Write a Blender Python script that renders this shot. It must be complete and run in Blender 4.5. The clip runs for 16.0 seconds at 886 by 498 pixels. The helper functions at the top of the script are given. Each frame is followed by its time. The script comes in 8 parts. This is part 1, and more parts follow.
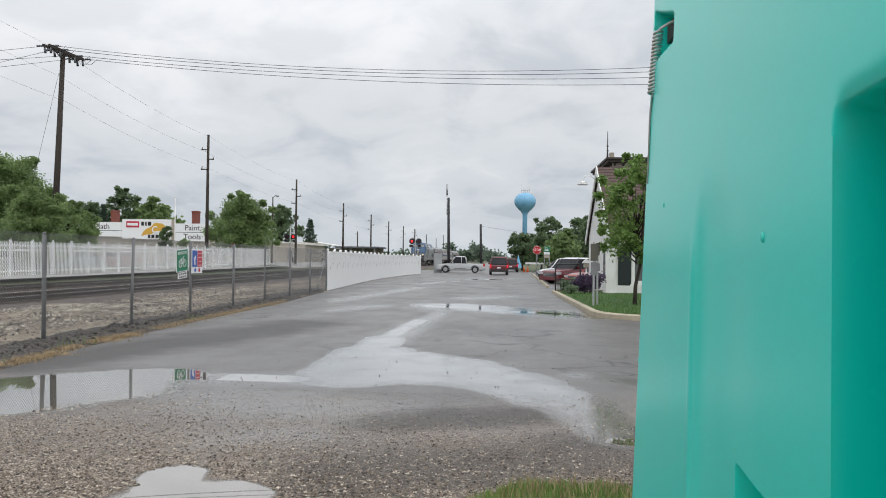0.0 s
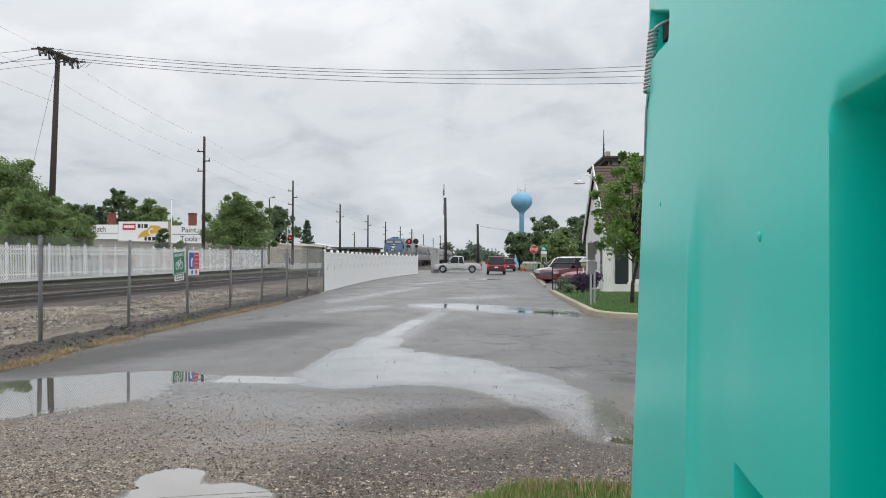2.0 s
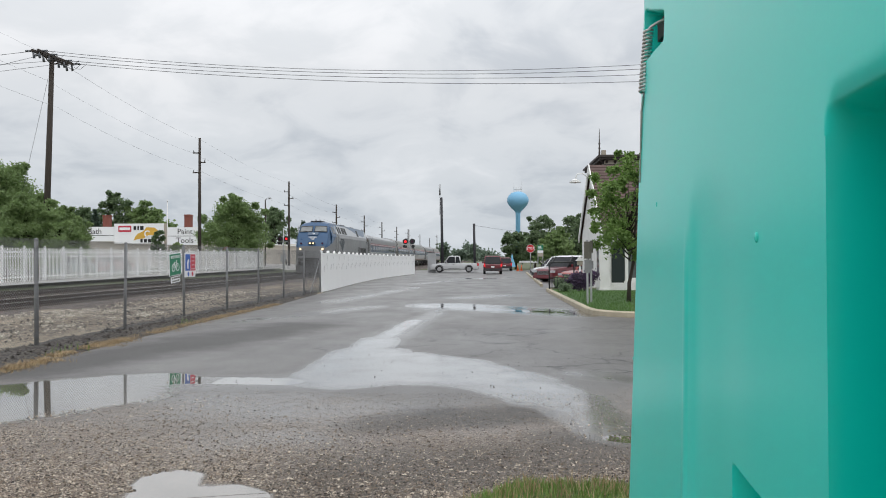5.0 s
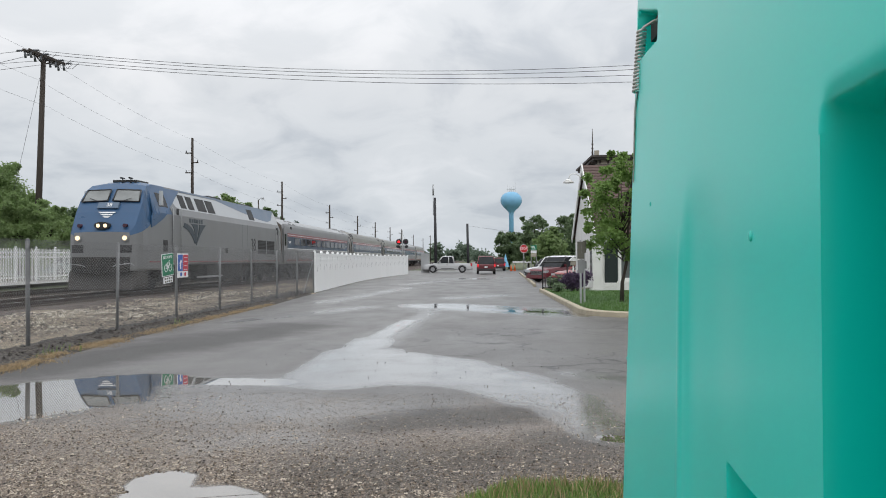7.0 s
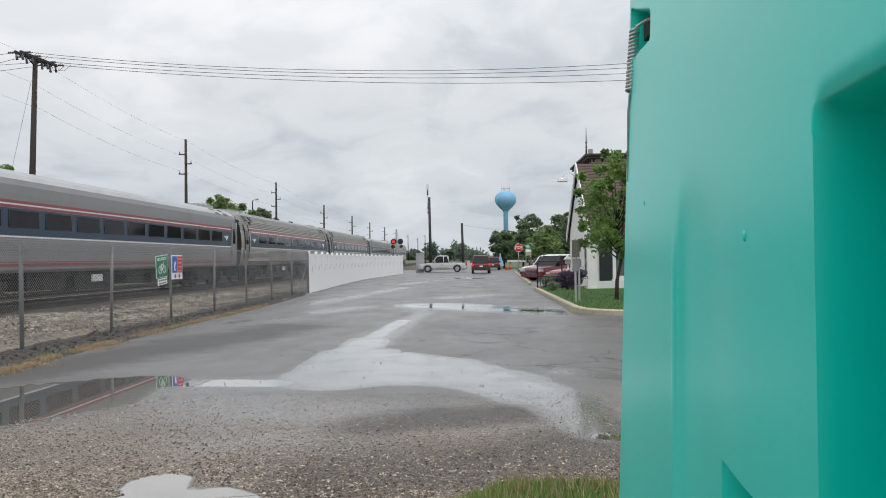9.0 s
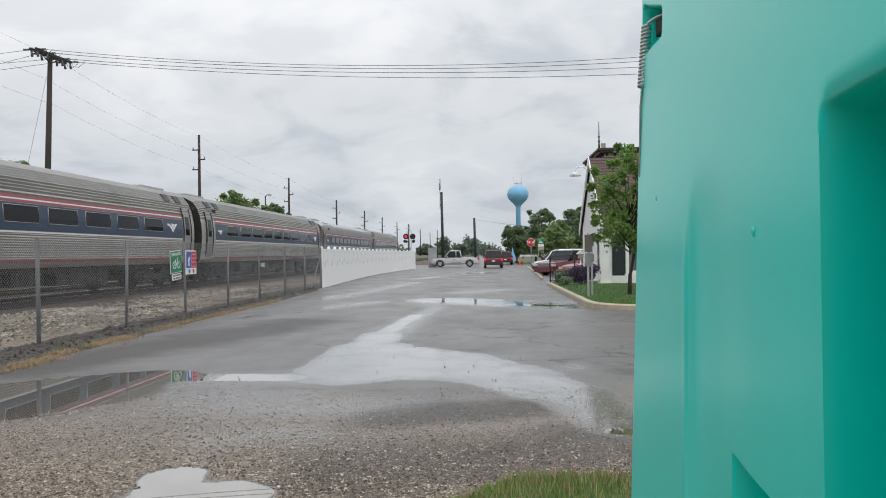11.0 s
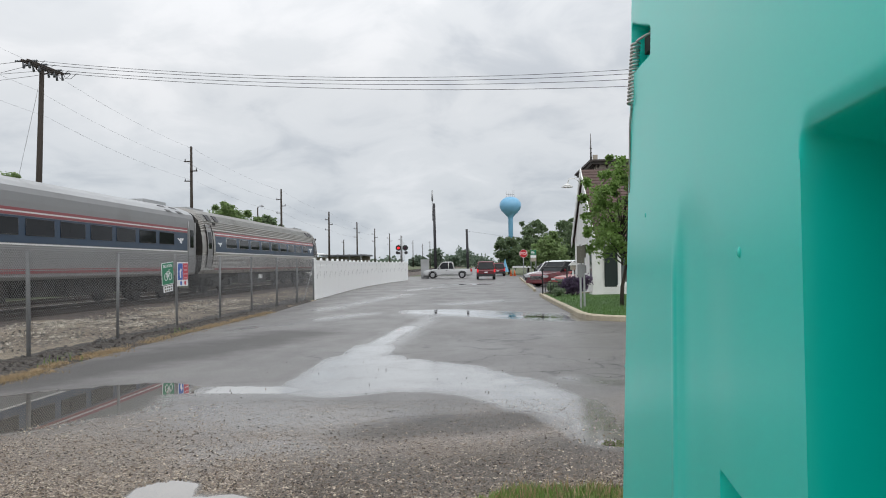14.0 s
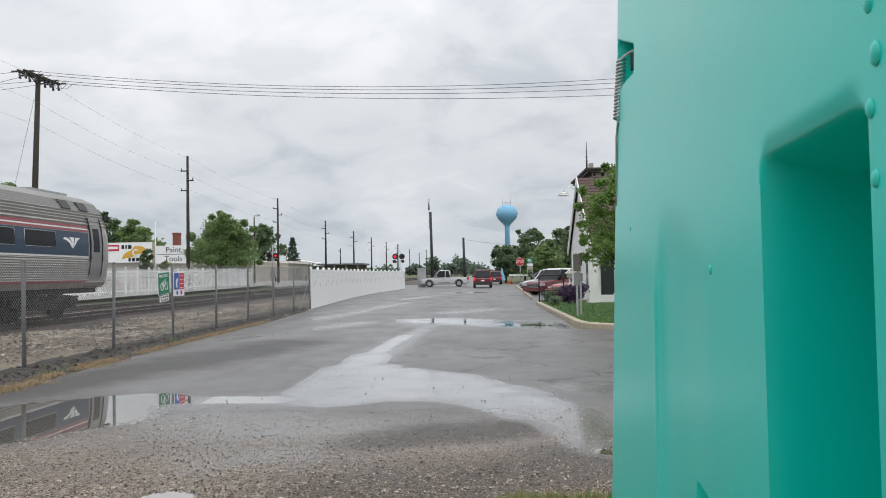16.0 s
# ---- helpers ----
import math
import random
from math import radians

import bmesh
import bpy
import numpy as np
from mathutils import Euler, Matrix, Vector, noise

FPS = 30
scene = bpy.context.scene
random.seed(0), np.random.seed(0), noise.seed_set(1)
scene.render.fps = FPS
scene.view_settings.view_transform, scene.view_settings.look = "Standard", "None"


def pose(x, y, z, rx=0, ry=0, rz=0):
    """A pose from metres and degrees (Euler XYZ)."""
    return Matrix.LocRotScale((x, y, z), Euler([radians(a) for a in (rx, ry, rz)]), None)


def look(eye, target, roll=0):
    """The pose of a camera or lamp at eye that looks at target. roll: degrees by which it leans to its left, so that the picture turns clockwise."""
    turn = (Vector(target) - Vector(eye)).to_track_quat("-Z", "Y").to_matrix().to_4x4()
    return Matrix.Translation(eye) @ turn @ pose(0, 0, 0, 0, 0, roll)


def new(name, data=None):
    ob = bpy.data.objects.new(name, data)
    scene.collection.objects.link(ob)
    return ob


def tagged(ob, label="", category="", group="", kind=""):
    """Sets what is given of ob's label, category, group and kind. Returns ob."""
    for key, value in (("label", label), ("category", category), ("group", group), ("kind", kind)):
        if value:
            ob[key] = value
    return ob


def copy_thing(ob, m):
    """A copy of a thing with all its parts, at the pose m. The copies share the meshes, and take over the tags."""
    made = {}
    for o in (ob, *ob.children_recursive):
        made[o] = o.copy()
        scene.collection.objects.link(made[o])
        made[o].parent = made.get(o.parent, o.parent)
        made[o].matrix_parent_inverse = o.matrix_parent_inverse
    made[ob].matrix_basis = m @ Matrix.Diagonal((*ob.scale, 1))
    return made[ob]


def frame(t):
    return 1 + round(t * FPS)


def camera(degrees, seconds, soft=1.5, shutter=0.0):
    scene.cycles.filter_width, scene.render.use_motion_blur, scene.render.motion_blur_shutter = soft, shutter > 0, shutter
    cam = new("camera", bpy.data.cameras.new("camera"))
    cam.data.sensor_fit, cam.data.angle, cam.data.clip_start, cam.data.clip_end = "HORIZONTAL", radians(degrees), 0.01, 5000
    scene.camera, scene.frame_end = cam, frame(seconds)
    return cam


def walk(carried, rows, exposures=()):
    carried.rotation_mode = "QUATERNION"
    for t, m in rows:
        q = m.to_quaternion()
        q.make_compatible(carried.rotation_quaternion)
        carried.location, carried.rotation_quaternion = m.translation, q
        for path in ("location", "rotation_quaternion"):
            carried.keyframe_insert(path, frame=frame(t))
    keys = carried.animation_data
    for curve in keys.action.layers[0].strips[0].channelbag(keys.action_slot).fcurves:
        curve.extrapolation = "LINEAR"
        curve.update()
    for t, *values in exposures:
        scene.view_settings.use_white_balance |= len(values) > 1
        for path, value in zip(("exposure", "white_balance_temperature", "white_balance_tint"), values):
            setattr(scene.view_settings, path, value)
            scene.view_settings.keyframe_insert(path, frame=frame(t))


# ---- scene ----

EYE = Vector((0.0, 0.0, 1.5))

# time, pan to the left, tilt up, roll, then the drift of the hand in metres
ROWS = [
    (0, 3.767, 0.766, -0.700, -0.0000, 0.0000, -0.0000),
    (0.5, 3.755, 0.767, -0.360, -0.0001, -0.0004, 0.0016),
    (1, 3.742, 0.770, -0.160, 0.0001, 0.0008, 0.0015),
    (1.5, 3.663, 0.753, -0.070, 0.0003, 0.0012, 0.0014),
    (2, 3.546, 0.766, -0.242, 0.0004, 0.0019, 0.0009),
    (2.5, 3.532, 0.762, -0.189, 0.0001, 0.0018, 0.0011),
    (3, 3.408, 0.769, -0.039, 0.0001, 0.0018, 0.0021),
    (3.5, 3.293, 0.769, 0.096, 0.0001, 0.0025, 0.0023),
    (4, 3.307, 0.757, 0.155, 0.0001, 0.0026, 0.0025),
    (6.5, 3.090, 0.763, 0.291, 0.0005, 0.0034, 0.0026),
    (7, 2.784, 0.770, 0.222, -0.0004, 0.0038, 0.0021),
    (7.5, 2.562, 0.729, 0.306, 0.0001, 0.0046, 0.0028),
    (8, 2.543, 0.730, 0.325, -0.0002, 0.0039, 0.0025),
    (8.5, 2.560, 0.729, 0.550, 0.0002, 0.0044, 0.0035),
    (9, 2.389, 0.731, 0.662, 0.0000, 0.0048, 0.0035),
    (11.5, 3.442, 0.309, 0.764, -0.0009, -0.0084, 0.0045),
    (12, 3.331, 0.368, 0.880, 0.0008, -0.0107, 0.0071),
    (12.5, 3.111, 0.619, 0.836, -0.0005, -0.0135, 0.0072),
    (13, 3.055, 1.046, 0.940, -0.0012, -0.0120, 0.0097),
    (13.5, 2.961, 1.158, 0.843, -0.0010, -0.0115, 0.0096),
    (14, 2.752, 1.198, 0.816, 0.0006, -0.0113, 0.0093),
    (14.5, 2.627, 1.405, 0.804, 0.0008, -0.0161, 0.0115),
    (15, 2.494, 1.672, 0.780, 0.0039, -0.0191, 0.0140),
    (15.5, 2.359, 1.801, 0.812, 0.0099, -0.0232, 0.0152),
    (16, 2.495, 1.833, 1.035, 0.0101, -0.0260, 0.0148),
]


def camera_pose(pan, tilt, roll, dx, dy, dz):
    eye = EYE + Vector((dx, dy, dz))
    a, b = radians(pan), radians(tilt)
    way = Vector((-math.sin(a) * math.cos(b), math.cos(a) * math.cos(b), math.sin(b)))
    return look(eye, eye + way * 10.0, -roll)


cam = camera(60.66, 16.0, soft=1.0)
walk(cam, [(r[0], camera_pose(*r[1:])) for r in ROWS])

# ---- light: overcast sky ----
SUN_EL, SUN_ROT = 50.0, 152.0
world = bpy.data.worlds.new("overcast_sky")
scene.world = world
world.use_nodes = True
wn, wl = world.node_tree.nodes, world.node_tree.links
wn.clear()
w_out = wn.new("ShaderNodeOutputWorld")
w_bg = wn.new("ShaderNodeBackground")
w_sky = wn.new("ShaderNodeTexSky")
w_sky.sky_type = "NISHITA"
w_sky.sun_disc = False
w_sky.sun_elevation = radians(SUN_EL)
w_sky.sun_rotation = radians(SUN_ROT)
w_sky.dust_density = 3.0
w_pos = wn.new("ShaderNodeTexCoord")
w_sep = wn.new("ShaderNodeSeparateXYZ")
wl.new(w_pos.outputs["Generated"], w_sep.inputs[0])


def w_math(op, a, b=0.0):
    n = wn.new("ShaderNodeMath")
    n.operation = op
    for k, v in ((0, a), (1, b)):
        if isinstance(v, (int, float)):
            n.inputs[k].default_value = v
        else:
            wl.new(v, n.inputs[k])
    return n.outputs[0]


# the cloud deck is a flat layer: its pattern runs together towards the horizon
w_up = w_math("MAXIMUM", w_math("ADD", w_sep.outputs["Z"], 0.34), 0.05)
w_vec = wn.new("ShaderNodeCombineXYZ")
wl.new(w_math("DIVIDE", w_sep.outputs["X"], w_up), w_vec.inputs[0])
wl.new(w_math("DIVIDE", w_sep.outputs["Y"], w_up), w_vec.inputs[1])


def w_noise(scale, detail, rough, shift):
    m = wn.new("ShaderNodeMapping")
    m.inputs["Location"].default_value = shift
    wl.new(w_vec.outputs[0], m.inputs["Vector"])
    n = wn.new("ShaderNodeTexNoise")
    n.inputs["Scale"].default_value = scale
    n.inputs["Detail"].default_value = detail
    n.inputs["Roughness"].default_value = rough
    n.inputs["Distortion"].default_value = 0.5
    wl.new(m.outputs[0], n.inputs["Vector"])
    return n.outputs["Fac"]


w_cloud = w_math("ADD", w_math("MULTIPLY", w_noise(1.25, 5.0, 0.5, (3.1, 0.4, 0.0)), 0.55),
                 w_math("MULTIPLY", w_noise(4.2, 6.0, 0.55, (7.0, 2.0, 0.0)), 0.45))
w_ramp = wn.new("ShaderNodeValToRGB")
w_ramp.color_ramp.interpolation = "EASE"
w_ramp.color_ramp.elements[0].position = 0.36
w_ramp.color_ramp.elements[0].color = (0.50, 0.53, 0.57, 1)
w_ramp.color_ramp.elements[1].position = 0.62
w_ramp.color_ramp.elements[1].color = (0.74, 0.75, 0.77, 1)
e = w_ramp.color_ramp.elements.new(0.50)
e.color = (0.645, 0.665, 0.69, 1)
wl.new(w_cloud, w_ramp.inputs[0])
# grey-blue band of far cloud just over the horizon
w_low = wn.new("ShaderNodeValToRGB")
w_low.color_ramp.elements[0].position = 0.0
w_low.color_ramp.elements[0].color = (0.60, 0.67, 0.73, 1)
w_low.color_ramp.elements[1].position = 0.22
w_low.color_ramp.elements[1].color = (1, 1, 1, 1)
wl.new(w_sep.outputs["Z"], w_low.inputs[0])
w_band = wn.new("ShaderNodeMix")
w_band.data_type, w_band.blend_type = "RGBA", "MULTIPLY"
w_band.inputs[0].default_value = 0.55
wl.new(w_ramp.outputs[0], w_band.inputs[6])
wl.new(w_low.outputs[0], w_band.inputs[7])
w_gain = wn.new("ShaderNodeVectorMath")
w_gain.operation = "SCALE"
# an overcast sky grows brighter towards the zenith
w_zen = w_math("MULTIPLY", w_math("MAXIMUM", w_math("SUBTRACT", w_sep.outputs["Z"], 0.22), 0.0), 1.15)
wl.new(w_math("MULTIPLY", w_math("ADD", w_zen, 1.0), 9.95), w_gain.inputs["Scale"])
wl.new(w_band.outputs[2], w_gain.inputs[0])
w_mix = wn.new("ShaderNodeMix")
w_mix.data_type = "RGBA"
w_mix.inputs[0].default_value = 0.96
wl.new(w_sky.outputs[0], w_mix.inputs[6])
wl.new(w_gain.outputs[0], w_mix.inputs[7])
wl.new(w_mix.outputs[2], w_bg.inputs["Color"])
w_bg.inputs["Strength"].default_value = 0.118
wl.new(w_bg.outputs[0], w_out.inputs[0])

sun_data = bpy.data.lights.new("sun", "SUN")
sun_data.energy, sun_data.angle, sun_data.color = 0.8, radians(50), (1.0, 0.97, 0.93)
sun = new("sun", sun_data)
sun_way = Vector((math.sin(radians(SUN_ROT)) * math.cos(radians(SUN_EL)),
                  math.cos(radians(SUN_ROT)) * math.cos(radians(SUN_EL)), math.sin(radians(SUN_EL))))
sun.matrix_world = look(sun_way * 60, (0, 0, 0))
scene.view_settings.exposure = 0.0


# ---- materials ----
class Nodes:
    """Short ways to write a node material."""

    def __init__(self, name):
        self.m = bpy.data.materials.new(name)
        self.m.use_nodes = True
        self.t = self.m.node_tree
        self.b = self.t.nodes["Principled BSDF"]
        self.coord = self.t.nodes.new("ShaderNodeTexCoord")

    def set(self, key, v):
        s = self.b.inputs[key]
        if hasattr(v, "is_output"):
            self.t.links.new(v, s)
        else:
            s.default_value = v

    def link(self, v, s):
        if hasattr(v, "is_output"):
            self.t.links.new(v, s)
        else:
            s.default_value = v

    def math(self, op, a, b=0.0, c=0.0, clamp=False):
        n = self.t.nodes.new("ShaderNodeMath")
        n.operation, n.use_clamp = op, clamp
        for k, v in enumerate((a, b, c)):
            self.link(v, n.inputs[k])
        return n.outputs[0]

    def place(self, scale=(1, 1, 1), shift=(0, 0, 0), rot=0.0, world_space=False):
        m = self.t.nodes.new("ShaderNodeMapping")
        m.inputs["Scale"].default_value = scale
        m.inputs["Location"].default_value = shift
        m.inputs["Rotation"].default_value = (0, 0, rot)
        if world_space:
            g = self.t.nodes.new("ShaderNodeNewGeometry")
            self.t.links.new(g.outputs["Position"], m.inputs["Vector"])
        else:
            self.t.links.new(self.coord.outputs["Object"], m.inputs["Vector"])
        return m.outputs[0]

    def noise(self, scale, detail=4.0, rough=0.55, at=None):
        n = self.t.nodes.new("ShaderNodeTexNoise")
        n.inputs["Scale"].default_value = scale
        n.inputs["Detail"].default_value = detail
        n.inputs["Roughness"].default_value = rough
        self.t.links.new(at if at is not None else self.coord.outputs["Object"], n.inputs["Vector"])
        return n.outputs["Fac"]

    def voronoi(self, scale, at=None, feature="F1", out="Distance", random=1.0):
        n = self.t.nodes.new("ShaderNodeTexVoronoi")
        n.feature = feature
        n.inputs["Scale"].default_value = scale
        n.inputs["Randomness"].default_value = random
        self.t.links.new(at if at is not None else self.coord.outputs["Object"], n.inputs["Vector"])
        return n.outputs[out]

    def ramp(self, fac, stops, smooth=False):
        n = self.t.nodes.new("ShaderNodeValToRGB")
        els = n.color_ramp.elements
        n.color_ramp.interpolation = "EASE" if smooth else "LINEAR"
        while len(els) < len(stops):
            els.new(0.5)
        for el, (p, c) in zip(els, stops):
            el.position = p
            el.color = (*(c if isinstance(c, tuple) else (c, c, c)), 1)
        self.t.links.new(fac, n.inputs[0])
        return n.outputs[0]

    def mix(self, fac, a, b, how="MIX"):
        n = self.t.nodes.new("ShaderNodeMix")
        n.data_type, n.blend_type = "RGBA", how
        self.link(fac, n.inputs[0])
        for v, s in ((a, n.inputs[6]), (b, n.inputs[7])):
            self.link((*v, 1) if isinstance(v, tuple) else v, s)
        return n.outputs[2]

    def bump(self, height, strength=0.3, distance=0.01):
        n = self.t.nodes.new("ShaderNodeBump")
        n.inputs["Distance"].default_value = distance
        self.link(strength, n.inputs["Strength"])
        self.t.links.new(height, n.inputs["Height"])
        self.t.links.new(n.outputs[0], self.b.inputs["Normal"])
        return n


def surface(name, colour, rough=0.6, metal=0.0, vary=0.25, scale=3.0, fine=40.0, bump=0.15, dirt=None, dirt_amount=0.3, depth=0.004):
    """Colour with broad stains and fine grain, roughness that follows the stains, fine relief."""
    n = Nodes(name)
    big = n.noise(scale, 5.0, 0.6)
    small = n.noise(fine, 3.0, 0.6)
    dark = tuple(c * (1 - vary) for c in colour)
    light = tuple(min(1.0, c * (1 + vary * 0.6)) for c in colour)
    col = n.ramp(big, [(0.3, dark), (0.7, light)])
    col = n.mix(0.35, col, n.ramp(small, [(0.3, dark), (0.7, light)]))
    if dirt:
        mask = n.ramp(n.noise(scale * 0.7, 6.0, 0.65, n.place(shift=(3, 7, 1))), [(0.5, 0.0), (0.72, dirt_amount)])
        col = n.mix(mask, col, dirt)
    n.set("Base Color", col)
    n.set("Metallic", metal)
    n.set("Roughness", n.ramp(big, [(0.25, max(0.02, rough - 0.08)), (0.75, min(1.0, rough + 0.1))]))
    if bump:
        n.bump(small, bump, depth)
    return n.m


def glow(name, colour, strength):
    n = Nodes(name)
    n.set("Base Color", (*colour, 1))
    n.set("Emission Color", (*colour, 1))
    n.set("Emission Strength", strength)
    return n.m


M = {}
M["galv"] = surface("galvanised_steel", (0.42, 0.43, 0.44), 0.45, 0.7, 0.3, 5, 60, 0.1)
M["post_grey"] = surface("weathered_post_zinc", (0.23, 0.235, 0.24), 0.5, 0.3, 0.25, 5, 60, 0.1)
M["wire"] = surface("fence_wire", (0.17, 0.174, 0.18), 0.5, 0.3, 0.2, 5, 60, 0.0)
M["vinyl"] = surface("white_vinyl", (0.92, 0.93, 0.93), 0.32, 0, 0.03, 1.2, 30, 0.02)
M["pole"] = surface("pole_wood", (0.048, 0.038, 0.031), 0.85, 0, 0.4, 6, 50, 0.4)
M["cable"] = surface("black_cable", (0.03, 0.03, 0.035), 0.6, 0, 0.1, 5, 30, 0.0)
M["steel_rail"] = surface("rail_steel", (0.06, 0.044, 0.036), 0.75, 0.1, 0.3, 5, 50, 0.2)
M["rail_top"] = surface("polished_rail", (0.45, 0.44, 0.43), 0.25, 0.9, 0.1, 5, 50, 0.05)
M["tie"] = surface("tie_wood", (0.07, 0.055, 0.045), 0.9, 0, 0.4, 8, 60, 0.5)
M["black"] = surface("black_paint", (0.018, 0.018, 0.02), 0.45, 0, 0.2, 5, 40, 0.05)
M["dark_gear"] = surface("dark_running_gear", (0.022, 0.021, 0.02), 0.8, 0.0, 0.45, 4, 40, 0.3, (0.07, 0.055, 0.045), 0.5)
M["white_paint"] = surface("white_paint", (0.78, 0.78, 0.76), 0.5, 0, 0.08, 2, 30, 0.05)
M["red_stop"] = surface("red_sign", (0.55, 0.03, 0.035), 0.4, 0, 0.1, 5, 40, 0.0)
M["sign_green"] = surface("green_sign", (0.012, 0.20, 0.10), 0.4, 0, 0.1, 5, 40, 0.0)
M["sign_blue"] = surface("blue_sign", (0.02, 0.10, 0.42), 0.4, 0, 0.1, 5, 40, 0.0)
M["sign_red"] = surface("red_panel", (0.50, 0.03, 0.06), 0.4, 0, 0.1, 5, 40, 0.0)
M["sign_white"] = surface("white_sign", (0.78, 0.79, 0.80), 0.4, 0, 0.05, 5, 40, 0.0)
M["yellow"] = surface("yellow_ochre_paint", (0.62, 0.36, 0.05), 0.5, 0, 0.1, 2, 30, 0.03)
M["trim_black"] = surface("near_black_lettering", (0.012, 0.012, 0.014), 0.5, 0, 0.1, 5, 40, 0.0)


# ---- mesh helpers ----
def part(name, bm, material, parent=None, label="", smooth=False):
    me = bpy.data.meshes.new(name)
    bm.normal_update()
    if smooth:
        for f in bm.faces:
            f.smooth = True
    bm.to_mesh(me)
    bm.free()
    for m in material if isinstance(material, (list, tuple)) else (material,):
        me.materials.append(m)
    ob = new(name, me)
    if parent is not None:
        ob.parent = parent
    if label:
        tagged(ob, label)
    return ob


def thing(name, label, category, at=(0, 0, 0), turn=0.0, group="", kind=""):
    ob = new(name)
    ob.matrix_world = pose(*at, 0, 0, turn)
    ob.empty_display_size = 0.1
    return tagged(ob, label, category, group, kind)


def box(bm, x0, x1, y0, y1, z0, z1, mi=0):
    v = [bm.verts.new(p) for p in ((x0, y0, z0), (x1, y0, z0), (x1, y1, z0), (x0, y1, z0), (x0, y0, z1), (x1, y0, z1), (x1, y1, z1), (x0, y1, z1))]
    fs = [bm.faces.new([v[i] for i in q]) for q in ((3, 2, 1, 0), (4, 5, 6, 7), (0, 1, 5, 4), (1, 2, 6, 5), (2, 3, 7, 6), (3, 0, 4, 7))]
    for f in fs:
        f.material_index = mi
    return v


def bar(bm, a, b, r0, r1=None, seg=8, cap=True, mi=0):
    """A round bar from a to b."""
    a, b = Vector(a), Vector(b)
    r1 = r0 if r1 is None else r1
    q = (b - a).to_track_quat("Z", "Y")
    rings = []
    for p, r in ((a, r0), (b, r1)):
        rings.append([bm.verts.new(p + q @ Vector((r * math.cos(k * math.tau / seg), r * math.sin(k * math.tau / seg), 0))) for k in range(seg)])
    for k in range(seg):
        f = bm.faces.new((rings[0][k], rings[0][(k + 1) % seg], rings[1][(k + 1) % seg], rings[1][k]))
        f.smooth = True
        f.material_index = mi
    if cap:
        bm.faces.new(rings[0][::-1]).material_index = mi
        bm.faces.new(rings[1]).material_index = mi
    return rings


def tube(bm, pts, r, seg=6, mi=0):
    """A bent bar along the points."""
    pts = [Vector(p) for p in pts]
    rings = []
    for i, p in enumerate(pts):
        d = (pts[min(i + 1, len(pts) - 1)] - pts[max(i - 1, 0)]).normalized()
        q = d.to_track_quat("Z", "Y")
        rr = r[i] if isinstance(r, (list, tuple)) else r
        rings.append([bm.verts.new(p + q @ Vector((rr * math.cos(k * math.tau / seg), rr * math.sin(k * math.tau / seg), 0))) for k in range(seg)])
    for a, b in zip(rings, rings[1:]):
        # keep neighbouring rings in step
        s = min(range(seg), key=lambda j: (b[j].co - pts[0] - (a[0].co - pts[0])).length)
        for k in range(seg):
            f = bm.faces.new((a[k], a[(k + 1) % seg], b[(k + 1 + s) % seg], b[(k + s) % seg]))
            f.smooth = True
            f.material_index = mi
    bm.faces.new(rings[0][::-1]).material_index = mi
    bm.faces.new(rings[-1]).material_index = mi


def prism(bm, pts, axis, lo, hi, mi=0):
    """A flat outline (two other axes in order) given depth along axis."""
    def at(p, d):
        return {"x": (d, p[0], p[1]), "y": (p[0], d, p[1]), "z": (p[0], p[1], d)}[axis]
    a = [bm.verts.new(at(p, lo)) for p in pts]
    b = [bm.verts.new(at(p, hi)) for p in pts]
    n = len(pts)
    fs = [bm.faces.new(a), bm.faces.new(b)]
    fs += [bm.faces.new((a[k], a[(k + 1) % n], b[(k + 1) % n], b[k])) for k in range(n)]
    for f in fs:
        f.material_index = mi
    bmesh.ops.recalc_face_normals(bm, faces=fs)


def loft(bm, sections, closed=True, cap=True, mi=0, smooth=False):
    rings = [[bm.verts.new(p) for p in s] for s in sections]
    n = len(rings[0])
    fs = []
    for a, b in zip(rings, rings[1:]):
        for k in range(n if closed else n - 1):
            fs.append(bm.faces.new((a[k], a[(k + 1) % n], b[(k + 1) % n], b[k])))
    if cap and closed:
        fs += [bm.faces.new(rings[0]), bm.faces.new(rings[-1])]
    for f in fs:
        f.material_index, f.smooth = mi, smooth
    bmesh.ops.recalc_face_normals(bm, faces=fs)
    return rings


def soften(bm, width, segments=2, angle=30):
    es = [e for e in bm.edges if len(e.link_faces) == 2 and e.calc_face_angle(0) > radians(angle)]
    bmesh.ops.bevel(bm, geom=es, offset=width, segments=segments, affect="EDGES", clamp_overlap=True)


def lettering(name, text, size, parent, at, turn, material, thick=0.004, stretch=1.0):
    """Raised letters as a mesh of their own."""
    cu = bpy.data.curves.new(name, "FONT")
    cu.body, cu.size, cu.extrude, cu.align_x, cu.align_y = text, size, thick, "CENTER", "CENTER"
    cu.resolution_u = 3
    tmp = new("letters", cu)
    me = bpy.data.meshes.new_from_object(tmp.evaluated_get(bpy.context.evaluated_depsgraph_get()))
    bpy.data.objects.remove(tmp)
    me.transform(Matrix.Diagonal((stretch, 1, 1, 1)))
    me.materials.clear()
    me.materials.append(material)
    ob = new(name, me)
    ob.parent = parent
    ob.matrix_local = pose(*at, *turn)
    return ob
